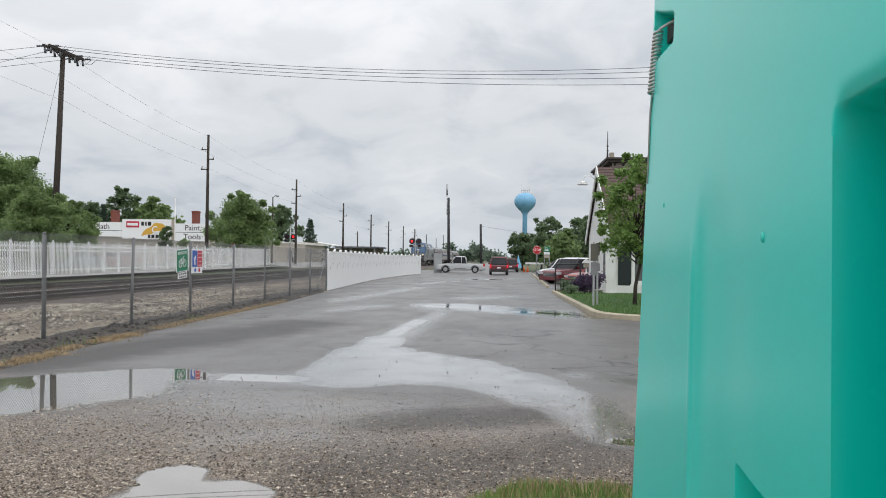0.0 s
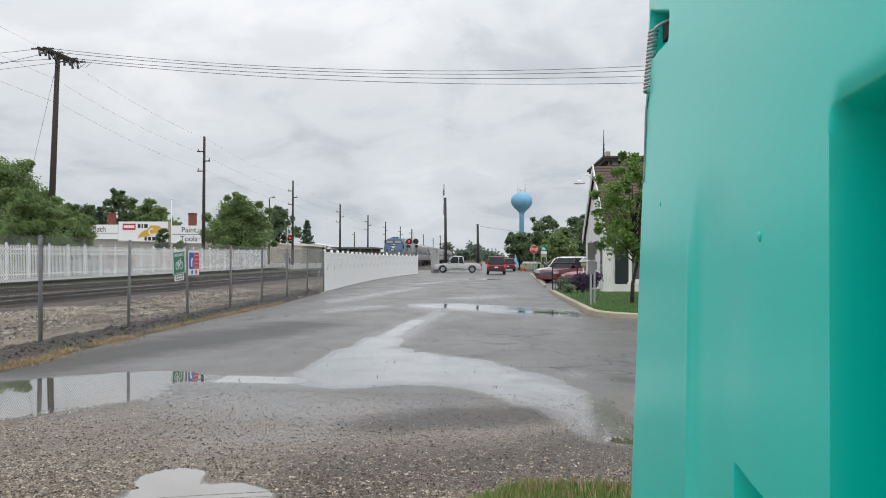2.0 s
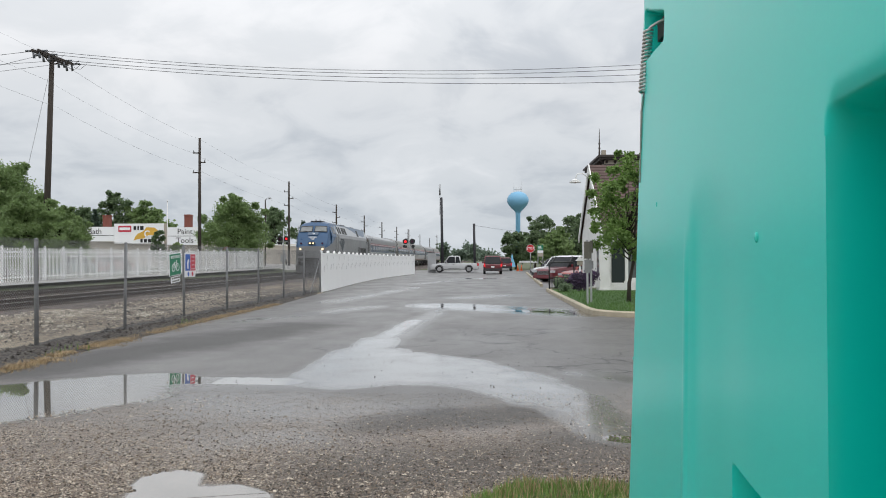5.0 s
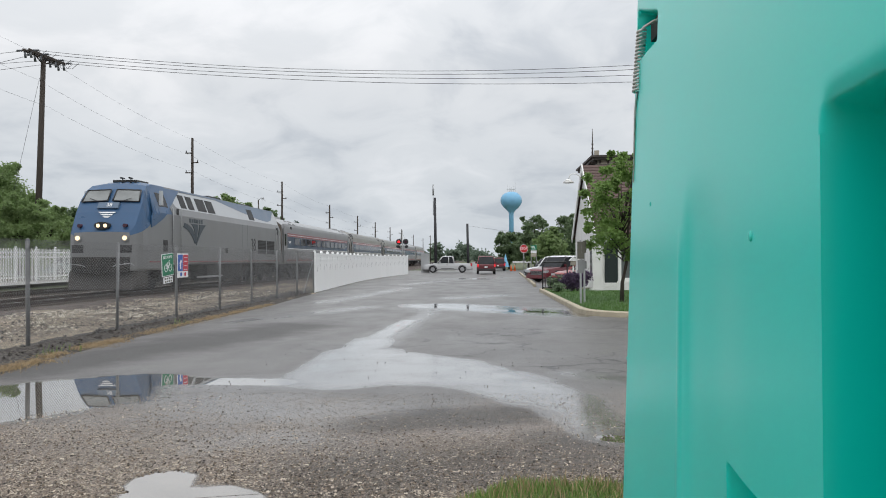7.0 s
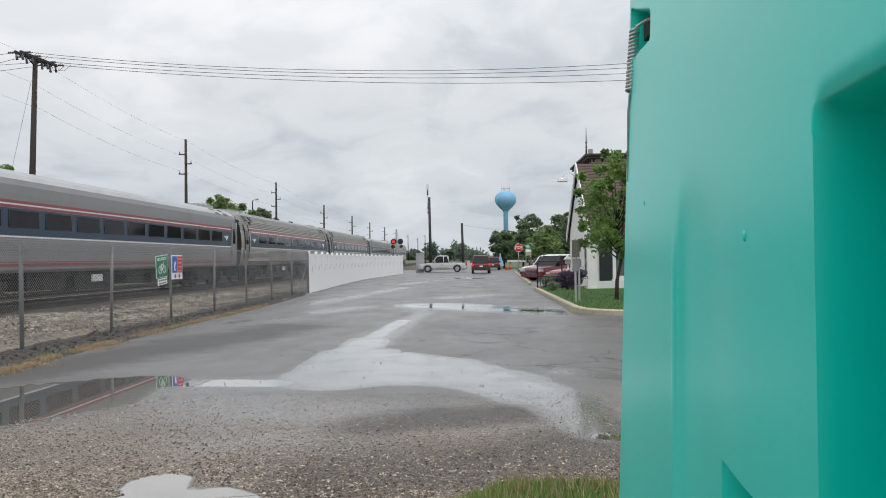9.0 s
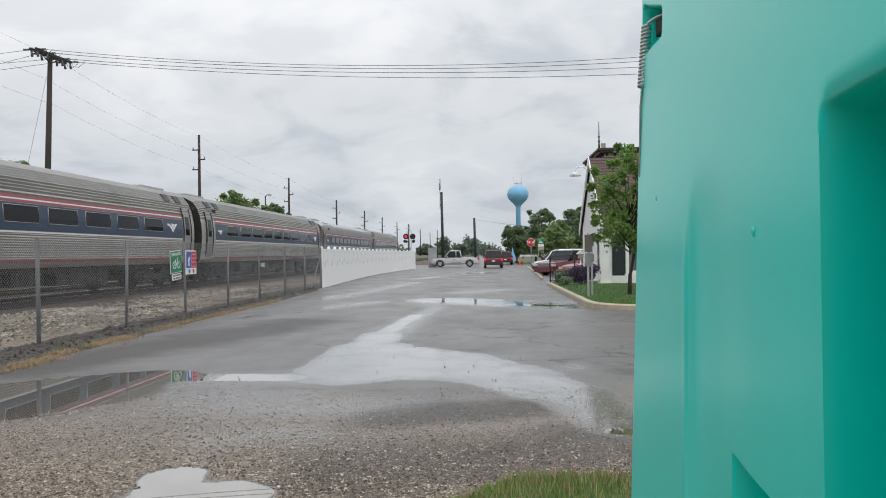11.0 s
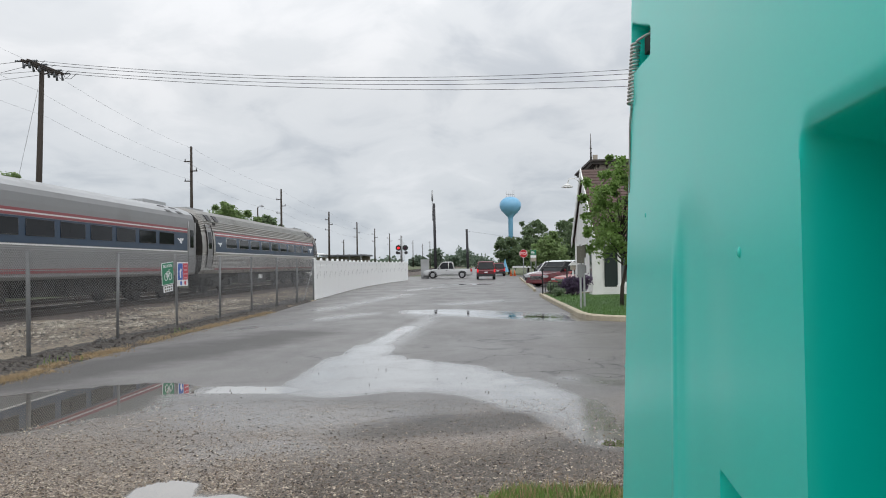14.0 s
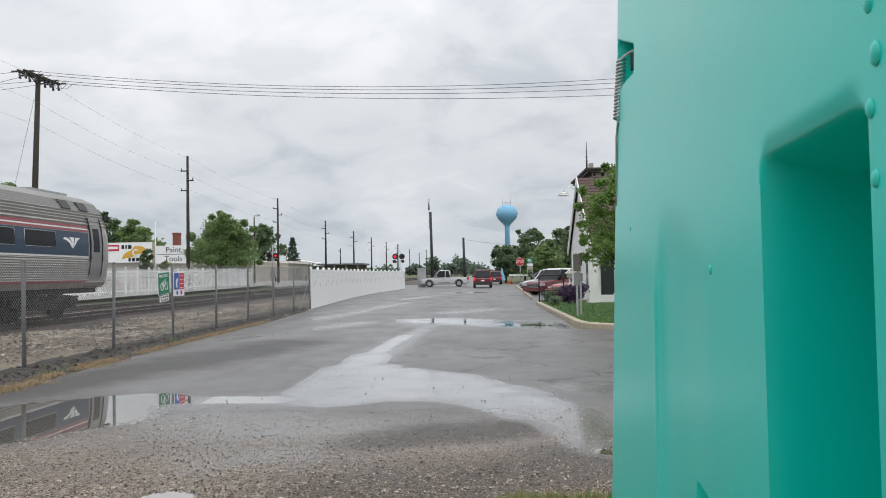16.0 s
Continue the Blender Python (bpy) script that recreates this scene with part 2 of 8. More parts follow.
# ---- ground materials ----
def capsules(n, pos, items):
    """The largest of 1 - distance / radius over a set of segments (x0, y0, x1, y1, radius)."""
    best = None
    for x0, y0, x1, y1, r in items:
        dx, dy = x1 - x0, y1 - y0
        inv = 1.0 / max(1e-6, dx * dx + dy * dy)
        px, py = n.math("SUBTRACT", pos[0], x0), n.math("SUBTRACT", pos[1], y0)
        h = n.math("MULTIPLY", n.math("ADD", n.math("MULTIPLY", px, dx), n.math("MULTIPLY", py, dy)), inv, clamp=True)
        ex = n.math("SUBTRACT", px, n.math("MULTIPLY", h, dx))
        ey = n.math("SUBTRACT", py, n.math("MULTIPLY", h, dy))
        d = n.math("SQRT", n.math("ADD", n.math("MULTIPLY", ex, ex), n.math("MULTIPLY", ey, ey)))
        v = n.math("SUBTRACT", 1.0, n.math("DIVIDE", d, r))
        best = v if best is None else n.math("MAXIMUM", best, v)
    return best


POOLS = [  # standing water: segment and half width
    (-6.6, 6.0, -4.8, 8.25, 1.5), (-4.75, 8.95, -4.2, 9.3, 0.72), (-4.0, 9.3, -2.5, 9.2, 0.34),
    (-1.2, 23.9, -0.4, 23.3, 0.42), (0.5, 22.2, 1.9, 21.4, 0.36), (-0.2, 22.6, 0.4, 22.5, 0.2),
    (-1.85, 4.1, -1.83, 4.5, 0.60), (-2.12, 4.85, -2.16, 5.1, 0.28), (-1.7, 4.8, -1.55, 4.7, 0.25), (1.08, 6.42, 1.25, 6.35, 0.15),
    (-2.0, 58.0, 0.0, 57.0, 1.1),
]
TRAILS = [  # fainter traces of water
    (-3.4, 9.0, -2.0, 9.2, 0.8), (-2.9, 7.9, -1.7, 7.5, 1.1), (-2.2, 6.1, -1.8, 6.3, 0.6),
    (-1.9, 13.5, -1.75, 17.0, 0.6), (-1.75, 16.5, -1.2, 24.0, 0.45), (1.2, 10.0, 2.4, 9.0, 0.45), (-6.0, 18.0, -3.5, 24.0, 0.7),
    (-1.0, 29.0, 0.6, 31.5, 1.4), (-5.5, 26.0, -3.8, 40.0, 0.8), (-2.3, 57.0, 1.5, 60.0, 2.6), (-4.5, 45.0, -2.6, 52.0, 1.0), (-1.3, 23.0, 2.4, 22.0, 1.8),
]
FILMS = [  # thin films of water
    (-2.08, 9.6, -2.12, 12.0, 0.5), (-1.25, 11.7, -0.4, 10.9, 0.6),
    (-1.8, 9.45, -1.2, 9.9, 0.85), (-1.5, 10.6, -1.85, 12.2, 0.75), (-1.95, 12.2, -2.0, 14.2, 0.46), (-1.0, 10.6, -0.3, 10.2, 0.8), (-2.0, 14.2, -1.75, 18.5, 0.24), (-1.2, 9.9, 0.1, 9.5, 0.9),
    (0.1, 9.5, 0.75, 8.2, 0.66), (0.75, 8.2, 1.2, 6.6, 0.46), (-1.4, 24.5, 2.4, 21.0, 1.5),
]


def asphalt_material():
    n = Nodes("wet_asphalt")
    at = n.place(world_space=True)
    sep = n.t.nodes.new("ShaderNodeSeparateXYZ")
    n.t.links.new(at, sep.inputs[0])
    pos = (sep.outputs[0], sep.outputs[1])
    edge = n.math("SUBTRACT", n.noise(0.9, 6.0, 0.62, at), 0.5)
    fine_edge = n.math("SUBTRACT", n.noise(7.0, 4.0, 0.6, at), 0.5)
    pool_v = n.math("ADD", capsules(n, pos, POOLS), n.math("ADD", n.math("MULTIPLY", edge, 0.5), n.math("MULTIPLY", fine_edge, 0.36)))
    pool = n.ramp(pool_v, [(0.13, 0.0), (0.27, 1.0)])
    damp_rim = n.ramp(pool_v, [(-0.0, 0.0), (0.2, 1.0)])
    film_v = n.math("ADD", capsules(n, pos, FILMS), n.math("ADD", n.math("MULTIPLY", edge, 0.7), n.math("MULTIPLY", fine_edge, 0.2)))
    film = n.ramp(film_v, [(0.0, 0.0), (0.22, 0.75), (0.6, 1.0)], True)
    trail_v = n.math("ADD", capsules(n, pos, TRAILS), n.math("ADD", n.math("MULTIPLY", edge, 1.2), n.math("MULTIPLY", fine_edge, 0.2)))
    film = n.math("MULTIPLY", film, n.ramp(n.noise(1.3, 3.0, 0.5, at), [(0.3, 0.78), (0.6, 1.0)]))
    film = n.math("MAXIMUM", film, n.math("MULTIPLY", n.ramp(trail_v, [(-0.15, 0.0), (0.8, 1.0)], True), 0.45))
    # loose gravel where the pavement breaks up
    near = n.math("ADD", pos[1], n.math("MULTIPLY", edge, 5.0))
    near = n.math("ADD", near, n.math("MULTIPLY", n.math("ABSOLUTE", n.math("ADD", pos[0], 1.4)), -0.22))
    gravel = n.ramp(n.math("MULTIPLY", near, 0.1), [(0.42, 1.0), (0.80, 0.0)])
    stones = n.voronoi(90.0, at, "F1", "Color")
    stone_d = n.voronoi(90.0, at)
    grain = n.noise(160.0, 3.0, 0.7, at)
    broad = n.noise(0.35, 5.0, 0.6, at)
    tar = n.mix(0.5, n.ramp(broad, [(0.34, (0.09, 0.086, 0.085)), (0.66, (0.165, 0.158, 0.153))]),
                n.ramp(grain, [(0.3, (0.06, 0.058, 0.058)), (0.72, (0.23, 0.222, 0.215))]))
    bw = n.t.nodes.new("ShaderNodeSeparateColor")
    n.t.links.new(stones, bw.inputs[0])
    pebble = n.ramp(bw.outputs[0], [(0.0, (0.03, 0.022, 0.016)), (0.45, (0.20, 0.148, 0.108)), (0.82, (0.42, 0.335, 0.255)), (1.0, (0.82, 0.74, 0.63))])
    # larger stones strewn among the small ones
    lumps = n.t.nodes.new("ShaderNodeSeparateColor")
    n.t.links.new(n.voronoi(34.0, at, "F1", "Color"), lumps.inputs[0])
    big_stone = n.math("MULTIPLY", n.ramp(lumps.outputs[1], [(0.74, 0.0), (0.78, 1.0)]), n.ramp(n.voronoi(34.0, at), [(0.38, 1.0), (0.46, 0.0)]))
    pebble = n.mix(big_stone, pebble, n.ramp(lumps.outputs[0], [(0.0, (0.03, 0.022, 0.017)), (0.5, (0.15, 0.115, 0.085)), (1.0, (0.62, 0.54, 0.44))]))
    # sandy brown fines in patches
    sand = n.math("MULTIPLY", n.ramp(n.noise(1.1, 6.0, 0.6, at), [(0.45, 0.0), (0.62, 0.6)]), n.ramp(stone_d, [(0.25, 0.25), (0.6, 1.0)]))
    pebble = n.mix(sand, pebble, n.ramp(grain, [(0.3, (0.10, 0.072, 0.05)), (0.7, (0.27, 0.20, 0.14))]))
    col = n.mix(n.math("MULTIPLY", gravel, 0.9), tar, pebble)
    # cracks in the middle of the lot
    warp = n.t.nodes.new("ShaderNodeVectorMath")
    warp.operation = "ADD"
    wob = n.t.nodes.new("ShaderNodeTexNoise")
    wob.inputs["Scale"].default_value = 1.4
    wob.inputs["Detail"].default_value = 5.0
    n.t.links.new(at, wob.inputs["Vector"])
    n.t.links.new(at, warp.inputs[0])
    n.t.links.new(wob.outputs["Color"], warp.inputs[1])
    crack_d = n.voronoi(0.62, warp.outputs[0], "DISTANCE_TO_EDGE")
    crack = n.ramp(crack_d, [(0.006, 1.0), (0.018, 0.0)])
    crack_zone = n.ramp(n.math("ADD", capsules(n, pos, [(-1.0, 12.4, 2.6, 11.6, 2.6), (0, 15.5, 3.0, 16.0, 1.4)]), edge), [(0.15, 0.0), (0.4, 1.0)])
    crack = n.math("MULTIPLY", crack, crack_zone)
    col = n.mix(n.math("MULTIPLY", crack, 0.9), col, (0.02, 0.02, 0.022))
    # soaked strip along the dirt bank
    soaked = n.ramp(n.math("ADD", capsules(n, pos, [(-6.4, 9.6, -4.2, 17.0, 1.5), (-0.9, 5.2, 1.0, 6.0, 1.1), (-0.9, 6.9, 0.3, 7.4, 0.65)]), n.math("MULTIPLY", edge, 1.2)), [(0.0, 0.0), (0.8, 0.6)], True)
    col = n.mix(soaked, col, (0.035, 0.033, 0.032))
    wet = n.math("MAXIMUM", n.math("MULTIPLY", film, 0.5), n.math("MULTIPLY", damp_rim, 0.45))
    col = n.mix(wet, col, (0.05, 0.048, 0.046))
    col = n.mix(n.math("MULTIPLY", pool, 0.8), col, (0.16, 0.142, 0.115))
    n.set("Base Color", col)
    rough_dry = n.ramp(n.noise(0.8, 6.0, 0.62, n.place((1.0, 0.5, 1.0), world_space=True)), [(0.30, 0.30), (0.5, 0.40), (0.70, 0.52)])
    rough = n.mix(film, rough_dry, (0.13, 0.13, 0.13))
    rough = n.mix(soaked, rough, (0.75, 0.75, 0.75))
    rough = n.mix(n.math("MULTIPLY", gravel, 0.5), rough, (0.55, 0.55, 0.55))
    rough = n.mix(pool, rough, (0.012, 0.012, 0.012))
    n.set("Roughness", rough)
    n.set("IOR", 1.45)
    # the sheet of water lying on the stone
    n.set("Coat Weight", n.math("MAXIMUM", pool, film))
    n.set("Coat IOR", 1.8)
    n.set("Coat Roughness", n.mix(pool, n.mix(film, (0.3, 0.3, 0.3), (0.08, 0.08, 0.08)), (0.012, 0.012, 0.012)))
    n.set("Specular IOR Level", n.math("ADD", 0.5, n.math("ADD", n.math("MULTIPLY", film, 0.35), n.math("MULTIPLY", pool, 0.45)), clamp=True))
    dry = n.math("SUBTRACT", 1.0, pool, clamp=True)
    high = n.math("ADD", n.math("MULTIPLY", n.math("SUBTRACT", grain, crack), n.math("SUBTRACT", 0.35, n.math("MULTIPLY", film, 0.28))), n.math("MULTIPLY", n.math("MULTIPLY", stone_d, n.math("MULTIPLY", gravel, n.math("SUBTRACT", 1.0, n.math("MULTIPLY", film, 0.8)))), -1.4))
    n.bump(high, n.math("MULTIPLY", dry, n.math("ADD", 0.5, n.math("MULTIPLY", gravel, 0.4))), 0.012)
    return n.m


def stony(name, dark, mid, light, scale, bump=0.7, patch=None):
    n = Nodes(name)
    at = n.place(world_space=True)
    cell = n.voronoi(scale, at, "F1", "Color")
    sep = n.t.nodes.new("ShaderNodeSeparateColor")
    n.t.links.new(cell, sep.inputs[0])
    col = n.ramp(sep.outputs[0], [(0.0, dark), (0.5, mid), (1.0, light)])
    if patch:
        col = n.mix(n.ramp(n.noise(0.55, 6.0, 0.65, n.place((1.0, 0.45, 1.0), world_space=True)), [(0.46, 0.0), (0.62, 0.6)]), col, n.ramp(sep.outputs[1], [(0.0, tuple(c * 0.6 for c in patch)), (1.0, patch)]))
    n.set("Base Color", col)
    n.set("Roughness", 0.75)
    n.bump(n.voronoi(scale, at), bump, 0.03)
    return n.m


def turf(name, a, b, c):
    n = Nodes(name)
    at = n.place(world_space=True)
    col = n.mix(0.5, n.ramp(n.noise(0.8, 5.0, 0.6, at), [(0.3, a), (0.7, b)]), n.ramp(n.noise(35.0, 3.0, 0.7, at), [(0.3, a), (0.75, c)]))
    n.set("Base Color", col)
    n.set("Roughness", 0.8)
    n.bump(n.noise(60.0, 3.0, 0.7, at), 0.8, 0.03)
    return n.m


M["asphalt"] = asphalt_material()
M["ballast"] = stony("track_ballast", (0.02, 0.014, 0.011), (0.072, 0.052, 0.042), (0.19, 0.15, 0.125), 14.0)
M["verge_stone"] = stony("pale_verge_stone", (0.02, 0.015, 0.011), (0.12, 0.094, 0.068), (0.37, 0.305, 0.225), 17.0, 0.9, (0.52, 0.43, 0.31))
M["dirt"] = stony("dark_dirt", (0.026, 0.022, 0.019), (0.05, 0.043, 0.037), (0.12, 0.105, 0.09), 26.0)
M["turf"] = turf("lawn", (0.035, 0.085, 0.018), (0.06, 0.13, 0.028), (0.09, 0.17, 0.045))
M["field"] = turf("far_field", (0.06, 0.085, 0.035), (0.10, 0.11, 0.05), (0.13, 0.13, 0.07))
M["concrete"] = surface("kerb_concrete", (0.44, 0.385, 0.285), 0.75, 0, 0.2, 2.5, 40, 0.3, (0.16, 0.14, 0.11), 0.5)
M["platform"] = surface("pale_concrete", (0.42, 0.41, 0.39), 0.7, 0, 0.12, 0.8, 30, 0.2, (0.22, 0.2, 0.18), 0.35)
M["blade"] = surface("grass_blades", (0.17, 0.27, 0.06), 0.6, 0, 0.35, 2, 20, 0.0)
M["blade_lawn"] = surface("lawn_blades", (0.085, 0.18, 0.035), 0.6, 0, 0.3, 2, 20, 0.0)
M["straw"] = surface("dry_grass", (0.40, 0.295, 0.165), 0.7, 0, 0.35, 2, 20, 0.0)
M["limestone"] = stony("pale_limestone", (0.22, 0.19, 0.15), (0.42, 0.38, 0.31), (0.66, 0.61, 0.52), 8.0, 0.3)
M["pebble"] = stony("loose_pebbles", (0.07, 0.052, 0.038), (0.26, 0.205, 0.155), (0.66, 0.58, 0.48), 30.0, 0.2)
M["pebble_dark"] = stony("dark_pebbles", (0.025, 0.022, 0.02), (0.055, 0.047, 0.04), (0.13, 0.11, 0.09), 30.0, 0.2)


def smooth_step(a, b, v):
    u = min(1.0, max(0.0, (v - a) / (b - a)))
    return u * u * (3 - 2 * u)


def ground_z(x, y):
    """Bare ground: level at the lot, rising behind the tracks."""
    return -0.03 + smooth_step(-19.5, -23.5, x) * (0.22 + 0.0048 * min(120.0, max(0.0, y)))


def sheet(name, xs, ys, height, material, kind="structure", label="", category=""):
    verts = [(x, y, height(x, y)) for y in ys for x in xs]
    w = len(xs)
    faces = [(j * w + i, j * w + i + 1, (j + 1) * w + i + 1, (j + 1) * w + i) for j in range(len(ys) - 1) for i in range(w - 1)]
    me = bpy.data.meshes.new(name)
    me.from_pydata(verts, [], faces)
    me.materials.append(material)
    return tagged(new(name, me), label, category, kind=kind)


def spread(a, b, step):
    k = max(1, round((b - a) / step))
    return [a + (b - a) * i / k for i in range(k + 1)]


def curve_points(nodes, v):
    """Straight interpolation through (v, value) pairs."""
    if v <= nodes[0][0]:
        return nodes[0][1]
    for (a, p), (b, q) in zip(nodes, nodes[1:]):
        if v <= b:
            return p + (q - p) * (v - a) / (b - a)
    return nodes[-1][1]


LOT_EDGE = [(-20, -6.2), (9.4, -6.33), (12.9, -6.64), (19, -6.8), (24.3, -6.85), (33.3, -7.35), (40, -7.8), (46, -8.05), (55, -8.25), (64, -8.05), (75, -7.2), (79, -8.5), (80, -60.0), (100, -60.0), (101, -6)]


def lot_left(y):
    return curve_points(LOT_EDGE, y) + (0.12 * noise.noise((y * 0.9, 3.0, 0.0)) + 0.05 * noise.noise((y * 4.0, 9.0, 0.0)) if y < 78 else 0)


def build_ground():
    xs = [-3000, -800, -300, -120, -60, -45, -35, -30, -27, -25, -24, -23, -22, -21, -20, -19, -17, -12, -8, 0, 8, 20, 60, 200, 800, 3000]
    ys = [-400, -100, -30, 0, 20, 40, 60, 80, 100, 120, 160, 250, 500, 1200, 4500]
    sheet("ground", xs, ys, ground_z, M["field"], label="level grassy ground reaching the far horizon", category="ground")
    # the lot, as strips across
    ys = spread(-20, 78, 0.35) + spread(78.1, 100.9, 1.2)
    verts, faces = [], []
    for y in ys:
        verts += [(lot_left(y), y, 0.0), (45.0, y, 0.0)]
    for k in range(len(ys) - 1):
        faces.append((2 * k, 2 * k + 1, 2 * k + 3, 2 * k + 2))
    me = bpy.data.meshes.new("parking_lot")
    me.from_pydata(verts, [], faces)
    me.materials.append(M["asphalt"])
    tagged(new("parking_lot", me), "wet cracked asphalt lot with puddles and loose gravel", "pavement", kind="structure")
    # road going on behind the crossing
    sheet("road", [-3.4, 3.4], [101, 200, 420], lambda x, y: 0.0, M["asphalt"], label="narrow wet asphalt road beyond the crossing", category="road")

    # track bed with rounded shoulders
    prof = [(-9.6, -0.02), (-10.6, 0.03), (-11.8, 0.03), (-12.9, 0.1), (-16.2, 0.1), (-16.7, 0.07), (-17.1, 0.1), (-20.4, 0.1), (-21.3, 0.06), (-22.4, 0.16)]
    verts, faces = [], []
    ys = spread(-30, 78.5, 0.5) + [100.5 + 12 * k for k in range(42)]
    for y in ys:
        for x, z in prof:
            verts.append((x, y, z + (0.03 * noise.noise((x * 2, y * 1.7, 5)) if y < 79 else 0)))
    w = len(prof)
    for j in range(len(ys) - 1):
        if ys[j] > 78.4 and ys[j + 1] < 101:
            continue
        for i in range(w - 1):
            faces.append((j * w + i, (j + 1) * w + i, (j + 1) * w + i + 1, j * w + i + 1))
    me = bpy.data.meshes.new("track_bed")
    me.from_pydata(verts, [], faces)
    me.materials.append(M["ballast"])
    tagged(new("track_bed", me), "brown crushed stone bed of the railway", "ballast", kind="structure")
    # pale stone verge inside the chain link fence
    sheet("stone_verge", [-12.6, -12.0, -11.2, -10.4, -9.6, -8.8, -8.0, -7.2], spread(-20, 76, 0.5),
          lambda x, y: -0.08 if y > 34 and x > -8.5 else 0.05 + 0.07 * noise.noise((x * 0.9, y * 0.5, 2.0)) - (0.06 if x > -7.5 else 0), M["verge_stone"], label="pale limestone gravel verge beside the rails", category="gravel")
    # pale concrete platform between the far track and the picket fence
    sheet("platform", [-25.0, -24.4, -23.8, -23.2, -22.4, -21.6], spread(6, 79, 2.0), lambda x, y: max(0.14, ground_z(min(x, -23.6), y)) + 0.02, M["platform"], label="pale concrete platform beside the far track", category="platform")
    # pale yard beyond the tracks, in front of the store and the sheds
    sheet("pavement", spread(-60, -23.6, 1.8) + [-22.6, -21.6], spread(81.5, 118, 3.0), lambda x, y: max(0.12, ground_z(x, y)) + 0.02, M["platform"], label="pale worn concrete yard beyond the tracks", category="pavement")
    # dark dirt and debris bank under the fence
    verts, faces = [], []
    ys = spread(-12, 34, 0.22)
    cols = [(-0.75, -0.05), (-0.45, 0.05), (-0.1, 0.10), (0.2, 0.08), (0.45, 0.03), (0.75, -0.03)]
    for y in ys:
        mid = lot_left(y) - 0.75
        for dx, z in cols:
            verts.append((mid + dx + 0.08 * noise.noise((y * 2.2, dx, 4)), y, z + 0.05 * noise.noise((y * 2.5, dx * 5, 1)) * (1 if z > 0 else 0)))
    w = len(cols)
    for j in range(len(ys) - 1):
        for i in range(w - 1):
            faces.append((j * w + i, j * w + i + 1, (j + 1) * w + i + 1, (j + 1) * w + i))
    me = bpy.data.meshes.new("dirt_bank")
    me.from_pydata(verts, [], faces)
    me.materials.append(M["dirt"])
    tagged(new("dirt_bank", me), "dark dirt bank with debris under the fence", "dirt", kind="structure")


def scatter_stones(name, count, spot, size, material, label, seed, sink=0.3):
    rng = random.Random(seed)
    verts, faces = [], []
    for _ in range(count):
        x, y, z = spot(rng)
        s = size(rng)
        a = rng.uniform(0, math.tau)
        base = len(verts)
        for ux, uy, uz in ((1, 0, 0), (0, 1, 0), (-1, 0, 0), (0, -1, 0), (0, 0, 0.8), (0, 0, -0.6)):
            j = s * rng.uniform(0.65, 1.15)
            c, d = math.cos(a), math.sin(a)
            verts.append((x + j * (c * ux - d * uy), y + j * (d * ux + c * uy), z + j * uz * 0.8 + s * (0.6 - sink)))
        for k in range(4):
            faces.append((base + k, base + (k + 1) % 4, base + 4))
            faces.append((base + (k + 1) % 4, base + k, base + 5))
    me = bpy.data.meshes.new(name)
    me.from_pydata(verts, [], faces)
    me.materials.append(material)
    return tagged(new(name, me), label, "gravel", kind="stuff")


def scatter_blades(name, count, spot, height, width, material, label, seed, lean=0.5):
    rng = random.Random(seed)
    verts, faces = [], []
    for _ in range(count):
        x, y, z = spot(rng)
        h, a, w = height(rng), rng.uniform(0, math.tau), width * rng.uniform(0.6, 1.3)
        l = lean * h * rng.uniform(0.2, 1.2)
        b = rng.uniform(0, math.tau)
        c, s = math.cos(a) * w, math.sin(a) * w
        k = len(verts)
        ox, oy = math.cos(b) * l, math.sin(b) * l
        verts += [(x - c, y - s, z - 0.01), (x + c, y + s, z - 0.01), (x + ox * 0.4 + c * 0.7, y + oy * 0.4 + s * 0.7, z + h * 0.6), (x + ox * 0.4 - c * 0.7, y + oy * 0.4 - s * 0.7, z + h * 0.6), (x + ox, y + oy, z + h)]
        faces += [(k, k + 1, k + 2, k + 3), (k + 3, k + 2, k + 4)]
    me = bpy.data.meshes.new(name)
    me.from_pydata(verts, [], faces)
    me.materials.append(material)
    return tagged(new(name, me), label, "grass", kind="stuff")


def lawn_edge(x):
    return 5.0 - 0.6 * smooth_step(0.25, -0.3, x) + 0.07 * noise.noise((x * 3.0, 0.0, 8.0)) + 0.05 * noise.noise((x * 9.0, 2.0, 8.0)) - 0.12 * smooth_step(0.7, 1.2, x)


